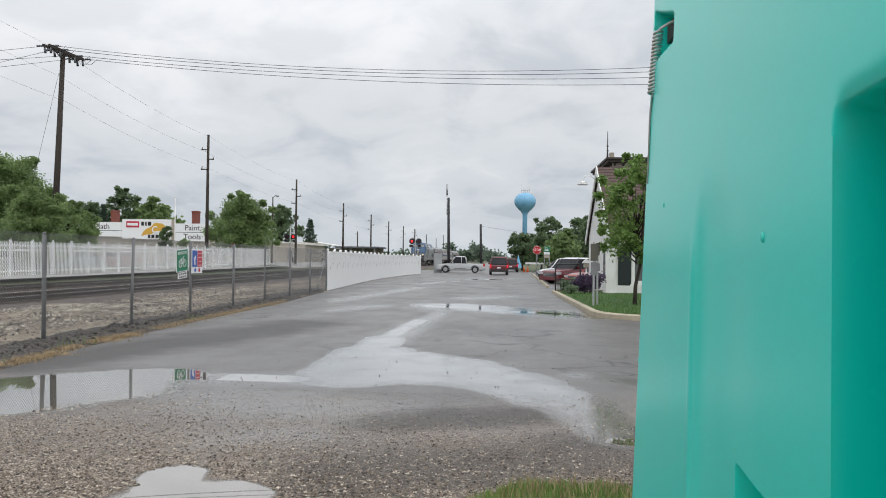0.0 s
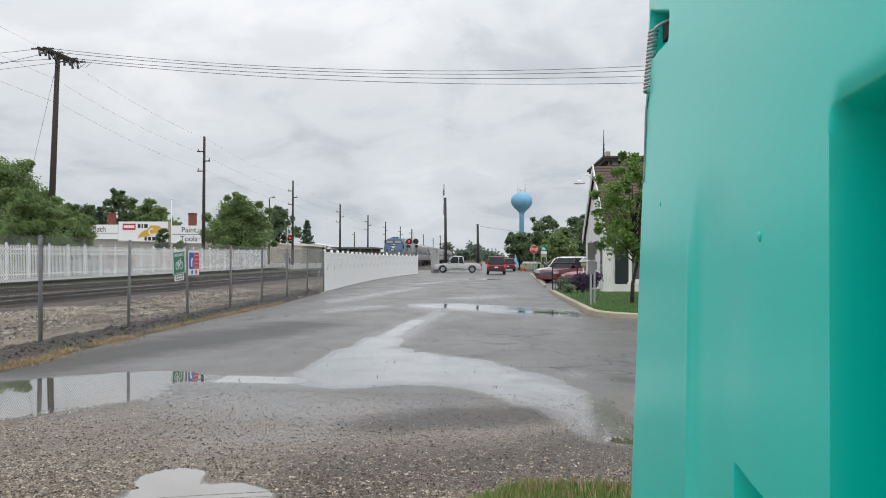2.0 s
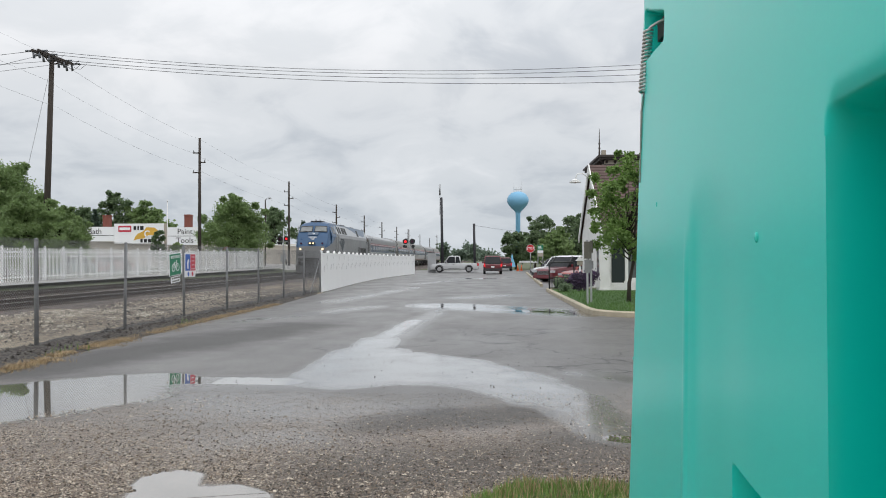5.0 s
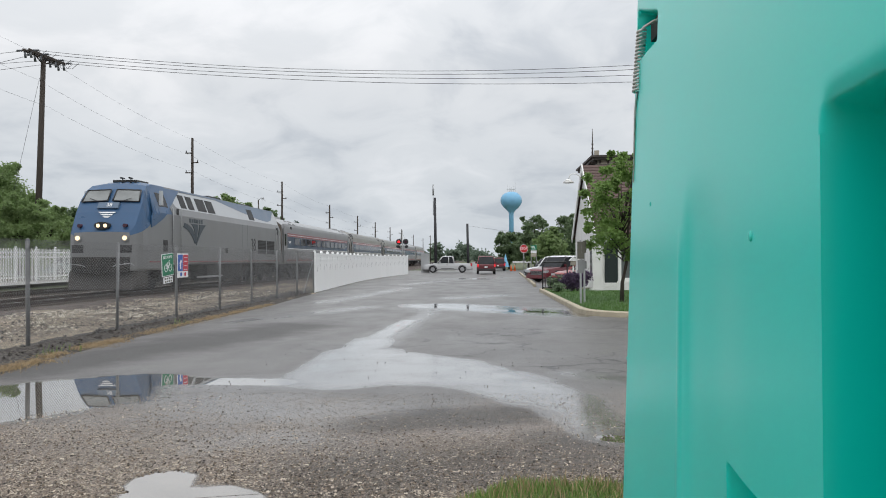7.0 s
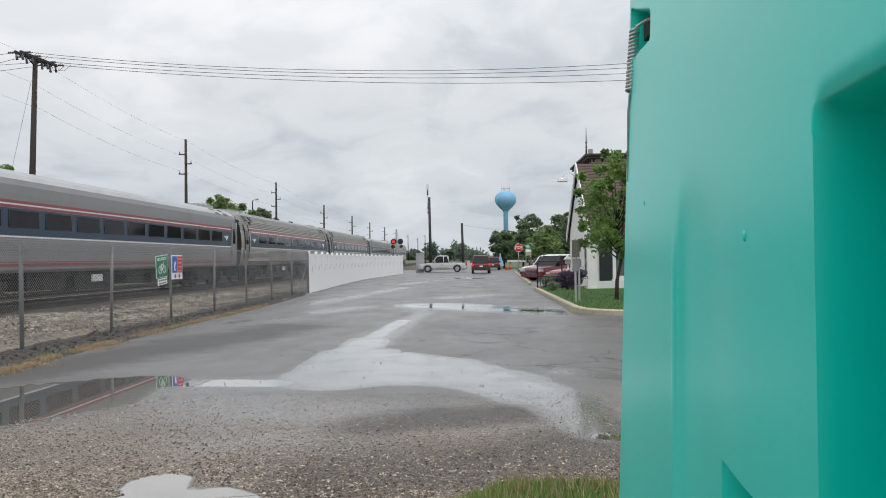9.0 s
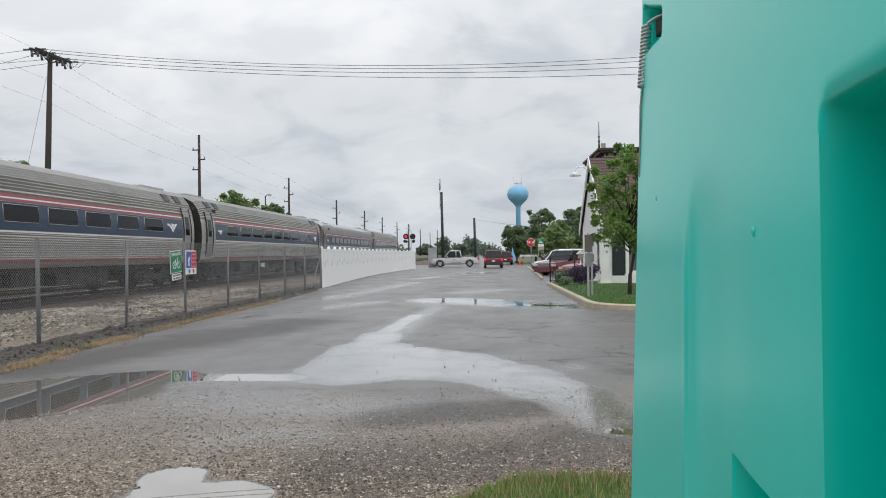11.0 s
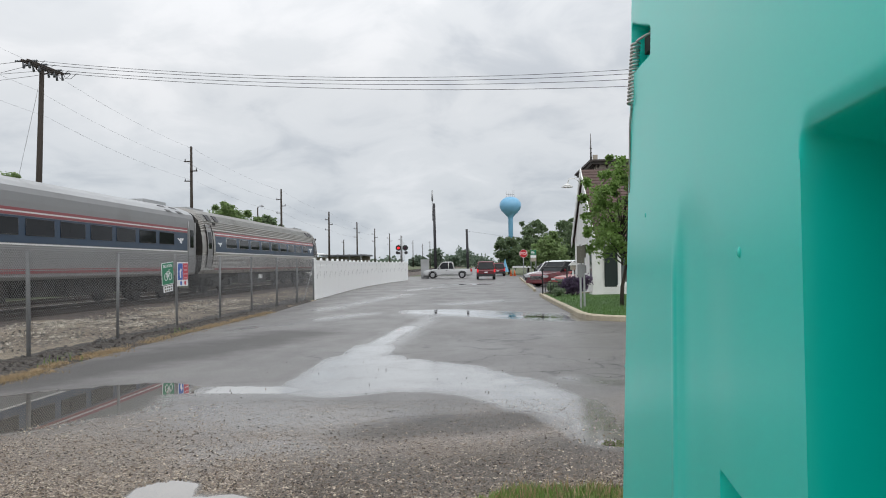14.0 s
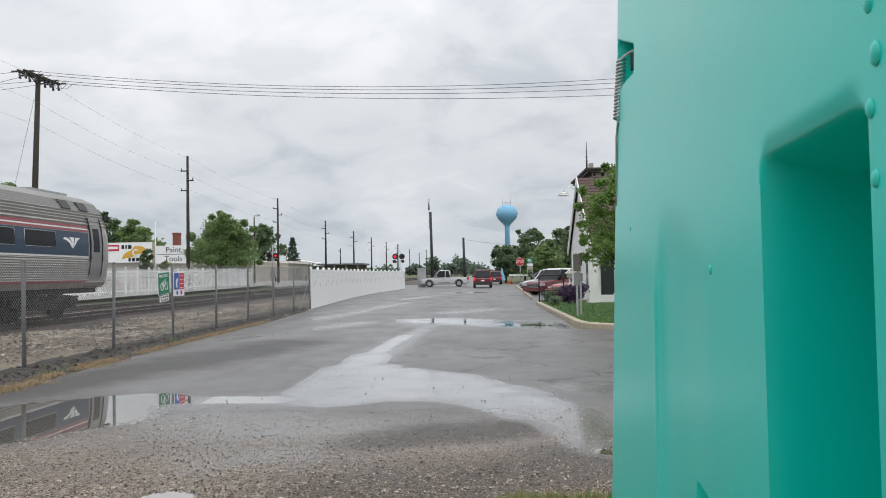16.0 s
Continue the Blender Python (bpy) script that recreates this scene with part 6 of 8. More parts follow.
def build_poles():
    # the big corner pole with its double crossarm
    p = thing("utility_pole", "tall dark wooden corner pole with a double crossarm", "utility pole", (-25.5, 43.06, 0.4), group="utility poles along the railway")
    bm = bmesh.new()
    tube(bm, [(-0.42, 0, -0.3), (-0.2, 0, 6.5), (0.0, 0, 13.08)], [0.20, 0.17, 0.13], 12)
    part("shaft", bm, M["pole"], p)
    # two long arms, bolted side by side, that run away from the lot
    for off in (-0.17, 0.17):
        bm = bmesh.new()
        a, b = Vector(ARM_A) + Vector((off, 0.05, 0)), Vector(ARM_B) + Vector((off, 0.05, 0))
        d = (b - a).normalized()
        u = d.cross(Vector((0, 0, 1))).normalized() * 0.055
        v = Vector((0, 0, 0.075))
        loft(bm, [[a + u + v, a - u + v, a - u - v, a + u - v], [b + u + v, b - u + v, b - u - v, b + u - v]])
        arm = part("crossarm", bm, M["pole"], p)
        for t in (0.04, 0.3, 0.72, 0.96):
            q = a.lerp(b, t)
            bm = bmesh.new()
            bar(bm, q + Vector((0, 0, -0.05)), q + Vector((0.06, 0, -0.42)), 0.05, 0.075, 8)
            part("cutout", bm, M["grey_deck"], arm)
            bm = bmesh.new()
            tube(bm, [q + Vector((0.1, 0, 0.0)), q + Vector((0.22, 0, -0.3)), q + Vector((0.55, 0, -0.34)), q + Vector((0.95, 0, -0.02))], 0.013, 5)
            part("jumper", bm, M["cable"], arm)
            bm = bmesh.new()
            for k in range(3):
                x = (0.2 + 0.12 * k) * (1 if off > 0 else -1)
                bar(bm, q + Vector((x, 0, -0.01)), q + Vector((x + 0.07, 0, -0.015)), 0.07, 0.045, 8)
            part("strain_insulator", bm, M["grey_deck"], arm)
    for e in (0.2, 0.8):
        q = Vector(ARM_A).lerp(Vector(ARM_B), e)
        bm = bmesh.new()
        bar(bm, q, (-0.02, 0.0, 12.6), 0.035, 0.035, 6)
        part("arm_brace", bm, M["pole"], p)
    for y, top in ((66.07, 12.36), (96.64, 11.6), (127.65, 10.83), (157.16, 10.66), (183.95, 10.6), (214.5, 10.7), (245.8, 11.3), (290, 11.0), (340, 11.0)):
        k = 0.45 + 0.0012 * y
        arms = ((1.35, k), (2.2, k), (3.1, k)) if y < 250 else ((1.0, 0.6),)
        utility_pole(-25.5, y, top, arms, "dark wooden utility pole with short crossarms", r=0.14 if y < 100 else 0.16)
    for x, y, top in ((-31.0, 172, 7.6), (-19.6, 300, 11.0), (-22.0, 380, 12)):
        utility_pole(x, y, top, ((0.6, 0.4),), "thin far utility pole beyond the crossing", r=0.14)
    # wires that cross the lot
    for y0, zm, zb, zl in WIRES:
        k = y0 / 43.06
        pts = ((-25.1, 13.45), (-7.33 * k, zm), (8.68 * k, zb))
        c = np.linalg.solve(np.array([[x * x, x, 1.0] for x, z in pts]), np.array([z for x, z in pts]))
        bm = bmesh.new()
        tube(bm, [(x, y0, c[0] * x * x + c[1] * x + c[2]) for x in [-25.1 + 65.1 * i / 30 for i in range(31)]], 0.015, 5)
        tagged(part("overhead_wire", bm, M["cable"]), "thin dark power wire crossing over the lot", "wire", "overhead wires")
        span("overhead_wire", (-25.75, y0, 13.45), (-25.75 - 9 * (28.84 * k - 25.75), y0, 13.45 + 9 * (zl - 13.45)), 0.0, 0.013)
    far = (40.0, 43.06, 0.0)
    pole = thing("utility_pole", "dark wooden utility pole at the far end of the wires", "utility pole", far)
    bm = bmesh.new()
    tube(bm, [(0, 0, -0.2), (0, 0, 8), (0, 0, 17.5)], [0.22, 0.19, 0.15], 10)
    part("shaft", bm, M["pole"], pole)
    span("guy_wire", (-25.7, 43.0, 12.2), (-28.4, 43.0, 0.5), 0.0, 0.009, "thin slanting guy wire of the corner pole")
    ys = [(14.0, 15.0), (43.06, 13.5), (66.07, 12.3), (96.64, 11.5), (127.65, 10.7), (157.16, 10.6), (183.95, 10.5)]
    for (ya, za), (yb, zb) in zip(ys, ys[1:]):
        for dz, dx in ((-0.2, 0.3), (-1.4, -0.3), (-3.0, 0.3)):
            span("overhead_wire", (-25.5 + dx, ya, za + dz), (-25.5 + dx, yb, zb + dz), 0.35, 0.0055)
    # tall dark poles at the crossing
    for x, y, top, extra in ((-5.75, 97.0, 9.4, 1.7), (-1.7, 104.0, 6.35, 0)):
        q = thing("steel_pole", "tall dark pole beside the level crossing", "pole", (x, y, 0))
        bm = bmesh.new()
        tube(bm, [(0.12, 0, -0.1), (0.06, 0, top * 0.5), (0, 0, top)], [0.2, 0.18, 0.16], 10)
        part("shaft", bm, M["cable"], q)
        if extra:
            bm = bmesh.new()
            bar(bm, (-0.2, 0, top - 2.2), (-0.2, 0, top + 0.3), 0.035, 0.035, 8)
            bar(bm, (-0.2, 0, top + 0.3), (-0.2, 0, top + extra), 0.11, 0.11, 10)
            part("antenna", bm, M["galv"], q, "pale antenna cylinder")
    span("overhead_wire", (-1.7, 104, 6.1), (22, 104, 4.2), 0.5, 0.012)
    # lamp post on the far side
    q = thing("street_lamp", "dark lamp post with a small round lamp", "street lamp", (-29.0, 98.0, 0.5))
    bm = bmesh.new()
    bar(bm, (0, 0, -0.1), (0, 0, 8.9), 0.11, 0.08, 8)
    tube(bm, [(0, 0, 8.8), (0.3, 0, 9.1), (0.55, 0, 9.15)], 0.03, 6)
    part("shaft", bm, M["pole"], q)
    bm = bmesh.new()
    bar(bm, (0.6, 0, 8.95), (0.6, 0, 9.2), 0.24, 0.12, 12)
    part("lamp_head", bm, M["galv"], q)
    # slender white flagpole behind the picket fence
    q = thing("flagpole", "slender white flagpole behind the picket fence", "flagpole", (-26.9, 62.5, 0.45))
    bm = bmesh.new()
    bar(bm, (0, 0, 0), (0, 0, 6.0), 0.06, 0.035, 8)
    bmesh.ops.create_uvsphere(bm, u_segments=8, v_segments=6, radius=0.07, matrix=Matrix.Translation((0, 0, 6.03)))
    part("shaft", bm, M["white_paint"], q)


# ---- signs and signals ----
def octagon(r):
    return [(r * math.cos(math.pi / 8 + k * math.pi / 4), r * math.sin(math.pi / 8 + k * math.pi / 4)) for k in range(8)]


def crossing_signal(at, lit, label):
    s = thing("crossing_signal", label, "crossing signal", at, group="level crossing signals")
    bm = bmesh.new()
    bar(bm, (0, 0, -0.05), (0, 0, 4.6), 0.06, 0.06, 10)
    bar(bm, (0, 0, -0.05), (0, 0, 0.4), 0.18, 0.12, 10)
    mast = part("mast", bm, M["galv"], s)
    for x in (-0.36, 0.36):
        bm = bmesh.new()
        bar(bm, (x, -0.16, 3.35), (x, -0.10, 3.35), 0.3, 0.3, 24)
        bar(bm, (x, -0.1, 3.35), (x, 0.12, 3.35), 0.12, 0.1, 12)
        back = part("backing_disc", bm, M["black"], mast)
        bm = bmesh.new()
        bar(bm, (x, -0.19, 3.35), (x, -0.155, 3.35), 0.125, 0.125, 20)
        on = (x > 0) == (lit > 0)
        part("lens", bm, M["signal_on"] if on else M["amber_dim"], back, "lit red lens" if on else "dark unlit lens")
        bm = bmesh.new()
        bar(bm, (x, 0.1, 2.85), (x, 0.32, 2.8), 0.13, 0.13, 12)
        bar(bm, (x * 1.3, -0.3, 2.85), (x * 1.3, -0.1, 2.85), 0.16, 0.16, 12)
        part("lamp_hood", bm, M["black"], mast)
    bm = bmesh.new()
    box(bm, -0.5, 0.5, -0.03, 0.03, 3.3, 3.38)
    part("lamp_arm", bm, M["black"], mast)
    bm = bmesh.new()
    box(bm, -0.28, 0.28, -0.22, 0.22, 0.75, 1.55)
    soften(bm, 0.03)
    part("gate_mechanism", bm, M["galv"], mast)
    bm = bmesh.new()
    prism(bm, [(0.3, 1.05), (0.42, 1.05), (0.5, 0.45), (0.3, 0.35)], "y", -0.3, -0.24)
    part("counterweight", bm, M["black"], mast)
    bm = bmesh.new()
    for sx in (-0.2, 0.2):
        bar(bm, (sx, 0.25, 0.0), (sx, 0.12, 3.9), 0.018, 0.018, 6)
    for k in range(11):
        bar(bm, (-0.2, 0.24 - 0.011 * k, 0.3 + 0.33 * k), (0.2, 0.24 - 0.011 * k, 0.3 + 0.33 * k), 0.014, 0.014, 5)
    part("ladder", bm, M["galv"], mast)


def build_signs():
    M["signal_on"] = glow("red_signal", (1.0, 0.012, 0.02), 1.3)
    crossing_signal((-8.15, 79.5, 0.0), -1, "level crossing signal with its red lamp lit")
    crossing_signal((-23.05, 85.0, 0.5), 1, "level crossing signal beyond the tracks, red lamp lit")
    # stop sign
    s = thing("stop_sign", "red octagonal stop sign on a steel post", "stop sign", (4.1, 71.0, 0))
    bm = bmesh.new()
    bar(bm, (0, 0, -0.05), (0, 0, 2.9), 0.035, 0.035, 8)
    part("post", bm, M["galv"], s)
    bm = bmesh.new()
    prism(bm, [(x, 2.45 + z) for x, z in octagon(0.40)], "y", -0.05, -0.04)
    plate = part("plate", bm, M["sign_white"], s, "white rim plate")
    bm = bmesh.new()
    prism(bm, [(x, 2.45 + z) for x, z in octagon(0.375)], "y", -0.056, -0.0495)
    part("face", bm, M["red_stop"], plate, "red sign face")
    lettering("legend", "STOP", 0.34, plate, (0, -0.06, 2.45), (90, 0, 0), M["sign_white"], 0.003, 0.85)
    # tall board beyond the stop sign
    s = thing("road_sign", "green and white road sign board on two posts", "road sign", (5.3, 75.0, 0))
    bm = bmesh.new()
    for x in (-0.24, 0.24):
        bar(bm, (x, 0, -0.05), (x, 0, 2.9), 0.04, 0.04, 8)
    part("post", bm, M["galv"], s)
    for z0, z1, m, nm in ((2.35, 2.85, "sign_green", "upper_board"), (2.08, 2.32, "sign_white", "middle_board"), (1.72, 2.05, "tan", "lower_board")):
        bm = bmesh.new()
        box(bm, -0.28, 0.28, -0.06, -0.04, z0, z1)
        part(nm, bm, M[m], s)
    bm = bmesh.new()
    for k in range(3):
        box(bm, -0.22, 0.18 - 0.06 * k, -0.068, -0.058, 2.44 + 0.13 * k, 2.49 + 0.13 * k)
    part("legend_bar", bm, M["sign_white"], s)
    # two sign posts seen from behind on the lawn
    for x, y, label, panels in ((3.12, 23.68, "grey sign post with two blank sign backs", ((1.95, 1.42, 0.12, "sign_back"), (1.38, 0.98, 0.11, "post_grey"))), (3.36, 24.6, "thin grey sign post on the lawn", ((2.0, 1.6, 0.06, "sign_back"), (1.35, 1.1, 0.07, "post_grey")))):
        s = thing("sign_post", label, "sign post", (x, y, 0.08))
        bm = bmesh.new()
        box(bm, -0.03, 0.03, -0.015, 0.015, -0.05, 2.0)
        part("post", bm, M["galv"], s)
        for z1, z0, w, m in panels:
            bm = bmesh.new()
            box(bm, -w, w, -0.024, -0.018, z0, z1)
            soften(bm, 0.002, 1)
            o = part("sign_plate", bm, M[m], s)
            o.rotation_euler = (0, 0, radians(20))
    # bike route sign on the fence
    s = thing("bike_route_sign", "green bike route sign hung on the chain link fence", "sign", (-7.43, 17.70, 1.39), 90)
    s.rotation_euler = (0, radians(-4), radians(90))
    bm = bmesh.new()
    box(bm, -0.33, 0.33, -0.006, 0.006, -0.26, 0.27)
    plate = part("plate", bm, M["sign_white"], s)
    bm = bmesh.new()
    box(bm, -0.315, 0.315, -0.010, -0.005, -0.245, 0.255)
    face = part("face", bm, M["sign_green"], plate)
    bm = bmesh.new()
    for x in (-0.12, 0.12):
        ring = [(x + 0.085 * math.cos(a), -0.012, -0.07 + 0.085 * math.sin(a)) for a in [k * math.tau / 18 for k in range(19)]]
        tube(bm, ring, 0.010, 4)
    tube(bm, [(-0.12, -0.012, -0.07), (-0.06, -0.012, 0.05), (0.06, -0.012, 0.05), (0.0, -0.012, -0.07), (-0.06, -0.012, 0.05)], 0.010, 4)
    tube(bm, [(0.12, -0.012, -0.07), (0.05, -0.012, 0.09), (0.1, -0.012, 0.1)], 0.010, 4)
    tube(bm, [(0.0, -0.012, -0.07), (-0.12, -0.012, -0.07)], 0.010, 4)
    part("bicycle_symbol", bm, M["sign_white"], face)
    lettering("legend", "BIKE ROUTE", 0.10, face, (0, -0.012, 0.18), (90, 0, 0), M["sign_white"], 0.002, 0.95)
    bm = bmesh.new()
    box(bm, -0.26, 0.26, -0.012, 0.002, -0.43, -0.28)
    low = part("lower_plate", bm, M["sign_white"], s)
    bm = bmesh.new()
    for k in range(4):
        box(bm, -0.22 + 0.12 * k, -0.14 + 0.12 * k, -0.015, -0.011, -0.34, -0.3)
        box(bm, -0.2 + 0.11 * k, -0.13 + 0.11 * k, -0.015, -0.011, -0.41, -0.37)
    part("legend_bar", bm, M["sign_back"], low)
    # warning notice beside it
    s = thing("notice_sign", "red, blue and white notice hung on the fence", "sign", (-7.43, 18.62, 1.40), 90)
    bm = bmesh.new()
    box(bm, -0.34, 0.34, -0.006, 0.006, -0.33, 0.27)
    plate = part("plate", bm, M["sign_white"], s)
    for x0, x1, z0, z1, m, nm in ((-0.31, -0.02, -0.17, 0.24, "sign_blue", "blue_field"), (0.01, 0.32, -0.17, 0.24, "sign_red", "red_field")):
        bm = bmesh.new()
        box(bm, x0, x1, -0.010, -0.005, z0, z1)
        part(nm, bm, M[m], plate)
    bm = bmesh.new()
    for k in range(4):
        box(bm, 0.06, 0.27, -0.013, -0.009, 0.165 - 0.1 * k, 0.18 - 0.1 * k)
    part("legend_bar", bm, M["sign_white"], plate)
    bm = bmesh.new()
    prism(bm, [(-0.22, 0.04), (-0.14, 0.12), (-0.08, 0.08), (-0.13, 0.0), (-0.12, -0.12), (-0.19, -0.12)], "y", -0.013, -0.009)
    part("pale_shape", bm, M["sign_white"], plate)
    for x, m in ((-0.12, "sign_blue"), (0.14, "sign_red")):
        bm = bmesh.new()
        bar(bm, (x, -0.010, -0.25), (x, -0.005, -0.25), 0.055, 0.055, 14)
        part("emblem", bm, M[m], plate)
    # small stop sign with a green street name plate, beyond the tracks
    s = thing("stop_sign", "weathered stop sign with a green street plate", "stop sign", (-27.6, 79.0, 0.5))
    bm = bmesh.new()
    bar(bm, (0, 0, -0.05), (0, 0, 2.9), 0.035, 0.035, 8)
    part("post", bm, M["galv"], s)
    bm = bmesh.new()
    prism(bm, [(x, 2.25 + z) for x, z in octagon(0.38)], "y", -0.05, -0.04)
    part("plate", bm, M["red_stop"], s)
    bm = bmesh.new()
    box(bm, -0.4, 0.4, -0.03, -0.02, 2.8, 3.0)
    part("street_plate", bm, M["sign_green"], s)
    # relay cabinet behind the end of the white fence
    s = thing("relay_cabinet", "pale grey metal railway relay cabinet", "cabinet", (-6.1, 84.5, 0))
    bm = bmesh.new()
    box(bm, -0.45, 0.45, -0.4, 0.4, 0.0, 2.15)
    soften(bm, 0.03)
    body = part("body", bm, M["roof_dull"], s)
    bm = bmesh.new()
    box(bm, -0.36, 0.36, -0.425, -0.395, 0.15, 2.0)
    soften(bm, 0.01)
    part("door", bm, M["roof_dull"], body)


# ---- buildings ----
M["brick_white"] = surface("white_painted_brick", (0.74, 0.74, 0.72), 0.6, 0, 0.08, 2, 30, 0.15, (0.4, 0.38, 0.35), 0.3)
M["shingle"] = surface("brown_shingle", (0.11, 0.072, 0.064), 0.85, 0, 0.35, 3, 40, 0.3)
M["shutter"] = surface("dark_green_shutter", (0.012, 0.022, 0.022), 0.5, 0, 0.2, 4, 40, 0.1)
M["cornice"] = surface("dark_cornice", (0.06, 0.05, 0.045), 0.7, 0, 0.3, 3, 40, 0.2)
M["tan"] = surface("tan_wall", (0.38, 0.34, 0.28), 0.7, 0, 0.12, 0.6, 30, 0.1)
M["beige"] = surface("beige_metal_wall", (0.54, 0.50, 0.44), 0.6, 0, 0.1, 0.5, 30, 0.1)
M["sign_back"] = surface("weathered_sign_back", (0.11, 0.105, 0.085), 0.6, 0.2, 0.15, 4, 40, 0.1)
M["brick_red"] = surface("red_brick", (0.22, 0.07, 0.05), 0.8, 0, 0.25, 3, 40, 0.3)
M["pane"] = tinted_glass("window_pane", (0.10, 0.11, 0.11), 0.05)


def build_station():
    b = thing("station_building", "white brick station building with a brown shingle roof", "building", (5.2, 34.1, 0.0))
    # walls: gable to the lot, front with its window opening
    bm = bmesh.new()
    prism(bm, [(0, 0), (7.4, 0), (7.4, 2.75), (3.7, 5.85), (0, 2.75)], "x", 0, 0.25)
    part("gable_wall", bm, M["brick_white"], b)
    bm = bmesh.new()
    for x0, x1, z0, z1 in ((0.25, 0.95, 0.0, 2.75), (0.95, 2.9, 0.0, 0.5), (0.95, 2.9, 2.2, 2.75), (2.9, 10.0, 0.0, 2.75)):
        box(bm, x0, x1, 0.0, 0.25, z0, z1)
    wall = part("front_wall", bm, M["brick_white"], b)
    bm = bmesh.new()
    box(bm, 0.25, 10, 7.15, 7.4, 0, 2.75)
    part("back_wall", bm, M["brick_white"], b)
    # courses of brick on the plinth, standing proud
    rng = random.Random(5)
    bm = bmesh.new()
    box(bm, 0, 0.211, -0.075, 0, 0, 0.068)
    soften(bm, 0.004, 1)
    first = part("brick", bm, M["brick_white"], wall)
    first.location = (0.0, 0, 0.0)
    for j in range(6):
        for i in range(19):
            if i == 0 and j == 0:
                continue
            o = new("brick", first.data)
            o.parent = wall
            o.location = (0.215 * i + (0.1 if j % 2 else 0.0), rng.uniform(-0.004, 0.002), 0.072 * j)
    win = thing("window_1", "white framed station window", "window", (5.2 + 0.95, 34.1, 0.5), kind="structure")
    bm = bmesh.new()
    for x0, x1, z0, z1 in ((0.0, 1.95, 0.0, 0.14), (0.0, 1.95, 1.56, 1.7), (0.0, 0.14, 0.14, 1.56), (1.81, 1.95, 0.14, 1.56), (0.94, 1.0, 0.14, 1.56)):
        box(bm, x0, x1, -0.04, 0.12, z0, z1)
    part("window_frame", bm, M["white_paint"], win)
    bm = bmesh.new()
    box(bm, 0.14, 1.81, 0.06, 0.075, 0.14, 1.56)
    part("pane", bm, M["pane"], win)
    bm = bmesh.new()
    box(bm, -0.06, 2.0, -0.09, 0.0, -0.08, 0.0)
    part("window_sill", bm, M["white_paint"], win)
    bm = bmesh.new()
    box(bm, 0.36, 0.93, -0.05, 0.0, 0.42, 2.22)
    shutter = part("shutter", bm, M["shutter"], b, "dark green louvred shutter")
    bm = bmesh.new()
    box(bm, 0.41, 0.88, -0.058, -0.045, 0.48, 2.16)
    for k in range(20):
        box(bm, 0.43, 0.86, -0.066, -0.056, 0.52 + 0.08 * k, 0.565 + 0.08 * k)
    part("louvres", bm, M["shutter"], shutter)
    # round painted corner column and downpipe
    bm = bmesh.new()
    box(bm, -0.2, 0.2, -0.24, -0.01, 0.0, 2.1)
    box(bm, -0.26, 0.26, -0.30, -0.01, 0.0, 0.16)
    box(bm, -0.24, 0.24, -0.28, -0.01, 2.1, 2.22)
    soften(bm, 0.02, 1)
    part("corner_column", bm, M["brick_white"], b)
    bm = bmesh.new()
    tube(bm, [(-0.1, 0.35, 2.7), (-0.1, 0.35, 0.3), (-0.25, 0.3, 0.1)], 0.05, 8)
    part("downpipe", bm, M["white_paint"], b)
    for y0, y1 in ((0.9, 1.9), (4.6, 5.6)):
        bm = bmesh.new()
        box(bm, -0.02, 0.0, y0, y1, 0.7, 2.2)
        part("gable_window", bm, M["pane"], b)
    # roof slopes in shingle courses
    for s, y0 in ((1, -0.45), (-1, 7.85)):
        n = 22
        slope = thing("roof_slope", "", "", (0, 0, 0))
        slope.parent = b
        slope.matrix_local = Matrix()
        for k in range(n):
            bm = bmesh.new()
            u0, u1 = k / n, (k + 1) / n
            ya, yb = y0 + (3.7 - y0) * u0, y0 + (3.7 - y0) * u1
            za, zb = 2.62 + 3.5 * u0, 2.62 + 3.5 * u1
            loft(bm, [[(-0.1, ya, za + 0.045), (-0.1, yb, zb + 0.012), (-0.1, yb, zb - 0.05), (-0.1, ya, za - 0.05)], [(10.3, ya, za + 0.045), (10.3, yb, zb + 0.012), (10.3, yb, zb - 0.05), (10.3, ya, za - 0.05)]])
            part("shingle_course", bm, M["shingle"], slope)
        bm = bmesh.new()
        loft(bm, [[(-0.16, y0, 2.70), (-0.105, y0, 2.70), (-0.105, y0, 2.36), (-0.16, y0, 2.36)], [(-0.16, 3.7, 6.2), (-0.105, 3.7, 6.2), (-0.105, 3.7, 5.86), (-0.16, 3.7, 5.86)]])
        part("barge_board", bm, M["white_paint"], b, "white barge board")
    # gooseneck lamp on the gable
    lamp = thing("wall_lamp", "white gooseneck lamp on the gable", "wall lamp", (5.08, 37.4, 5.25))
    bm = bmesh.new()
    tube(bm, [(0.0, 0, 0.15), (-0.35, 0, 0.42), (-0.62, 0, 0.40), (-0.72, 0, 0.15)], 0.025, 6)
    part("arm", bm, M["white_paint"], lamp)
    bm = bmesh.new()
    bar(bm, (-0.72, 0, 0.16), (-0.72, 0, 0.02), 0.07, 0.27, 14)
    bar(bm, (-0.72, 0, 0.02), (-0.72, 0, -0.03), 0.27, 0.28, 14)
    part("shade", bm, M["white_paint"], lamp)
    # taller rear block with a bracketed cornice
    t = thing("station_tower", "taller rear block with a dark bracketed cornice", "building", (5.6, 38.1, 0.0))
    bm = bmesh.new()
    box(bm, 0.35, 8.0, 0.32, 5.2, 0.0, 6.45)
    part("wall", bm, M["tan"], t)
    bm = bmesh.new()
    box(bm, 0.0, 8.4, 0.0, 6.2, 6.58, 6.68)
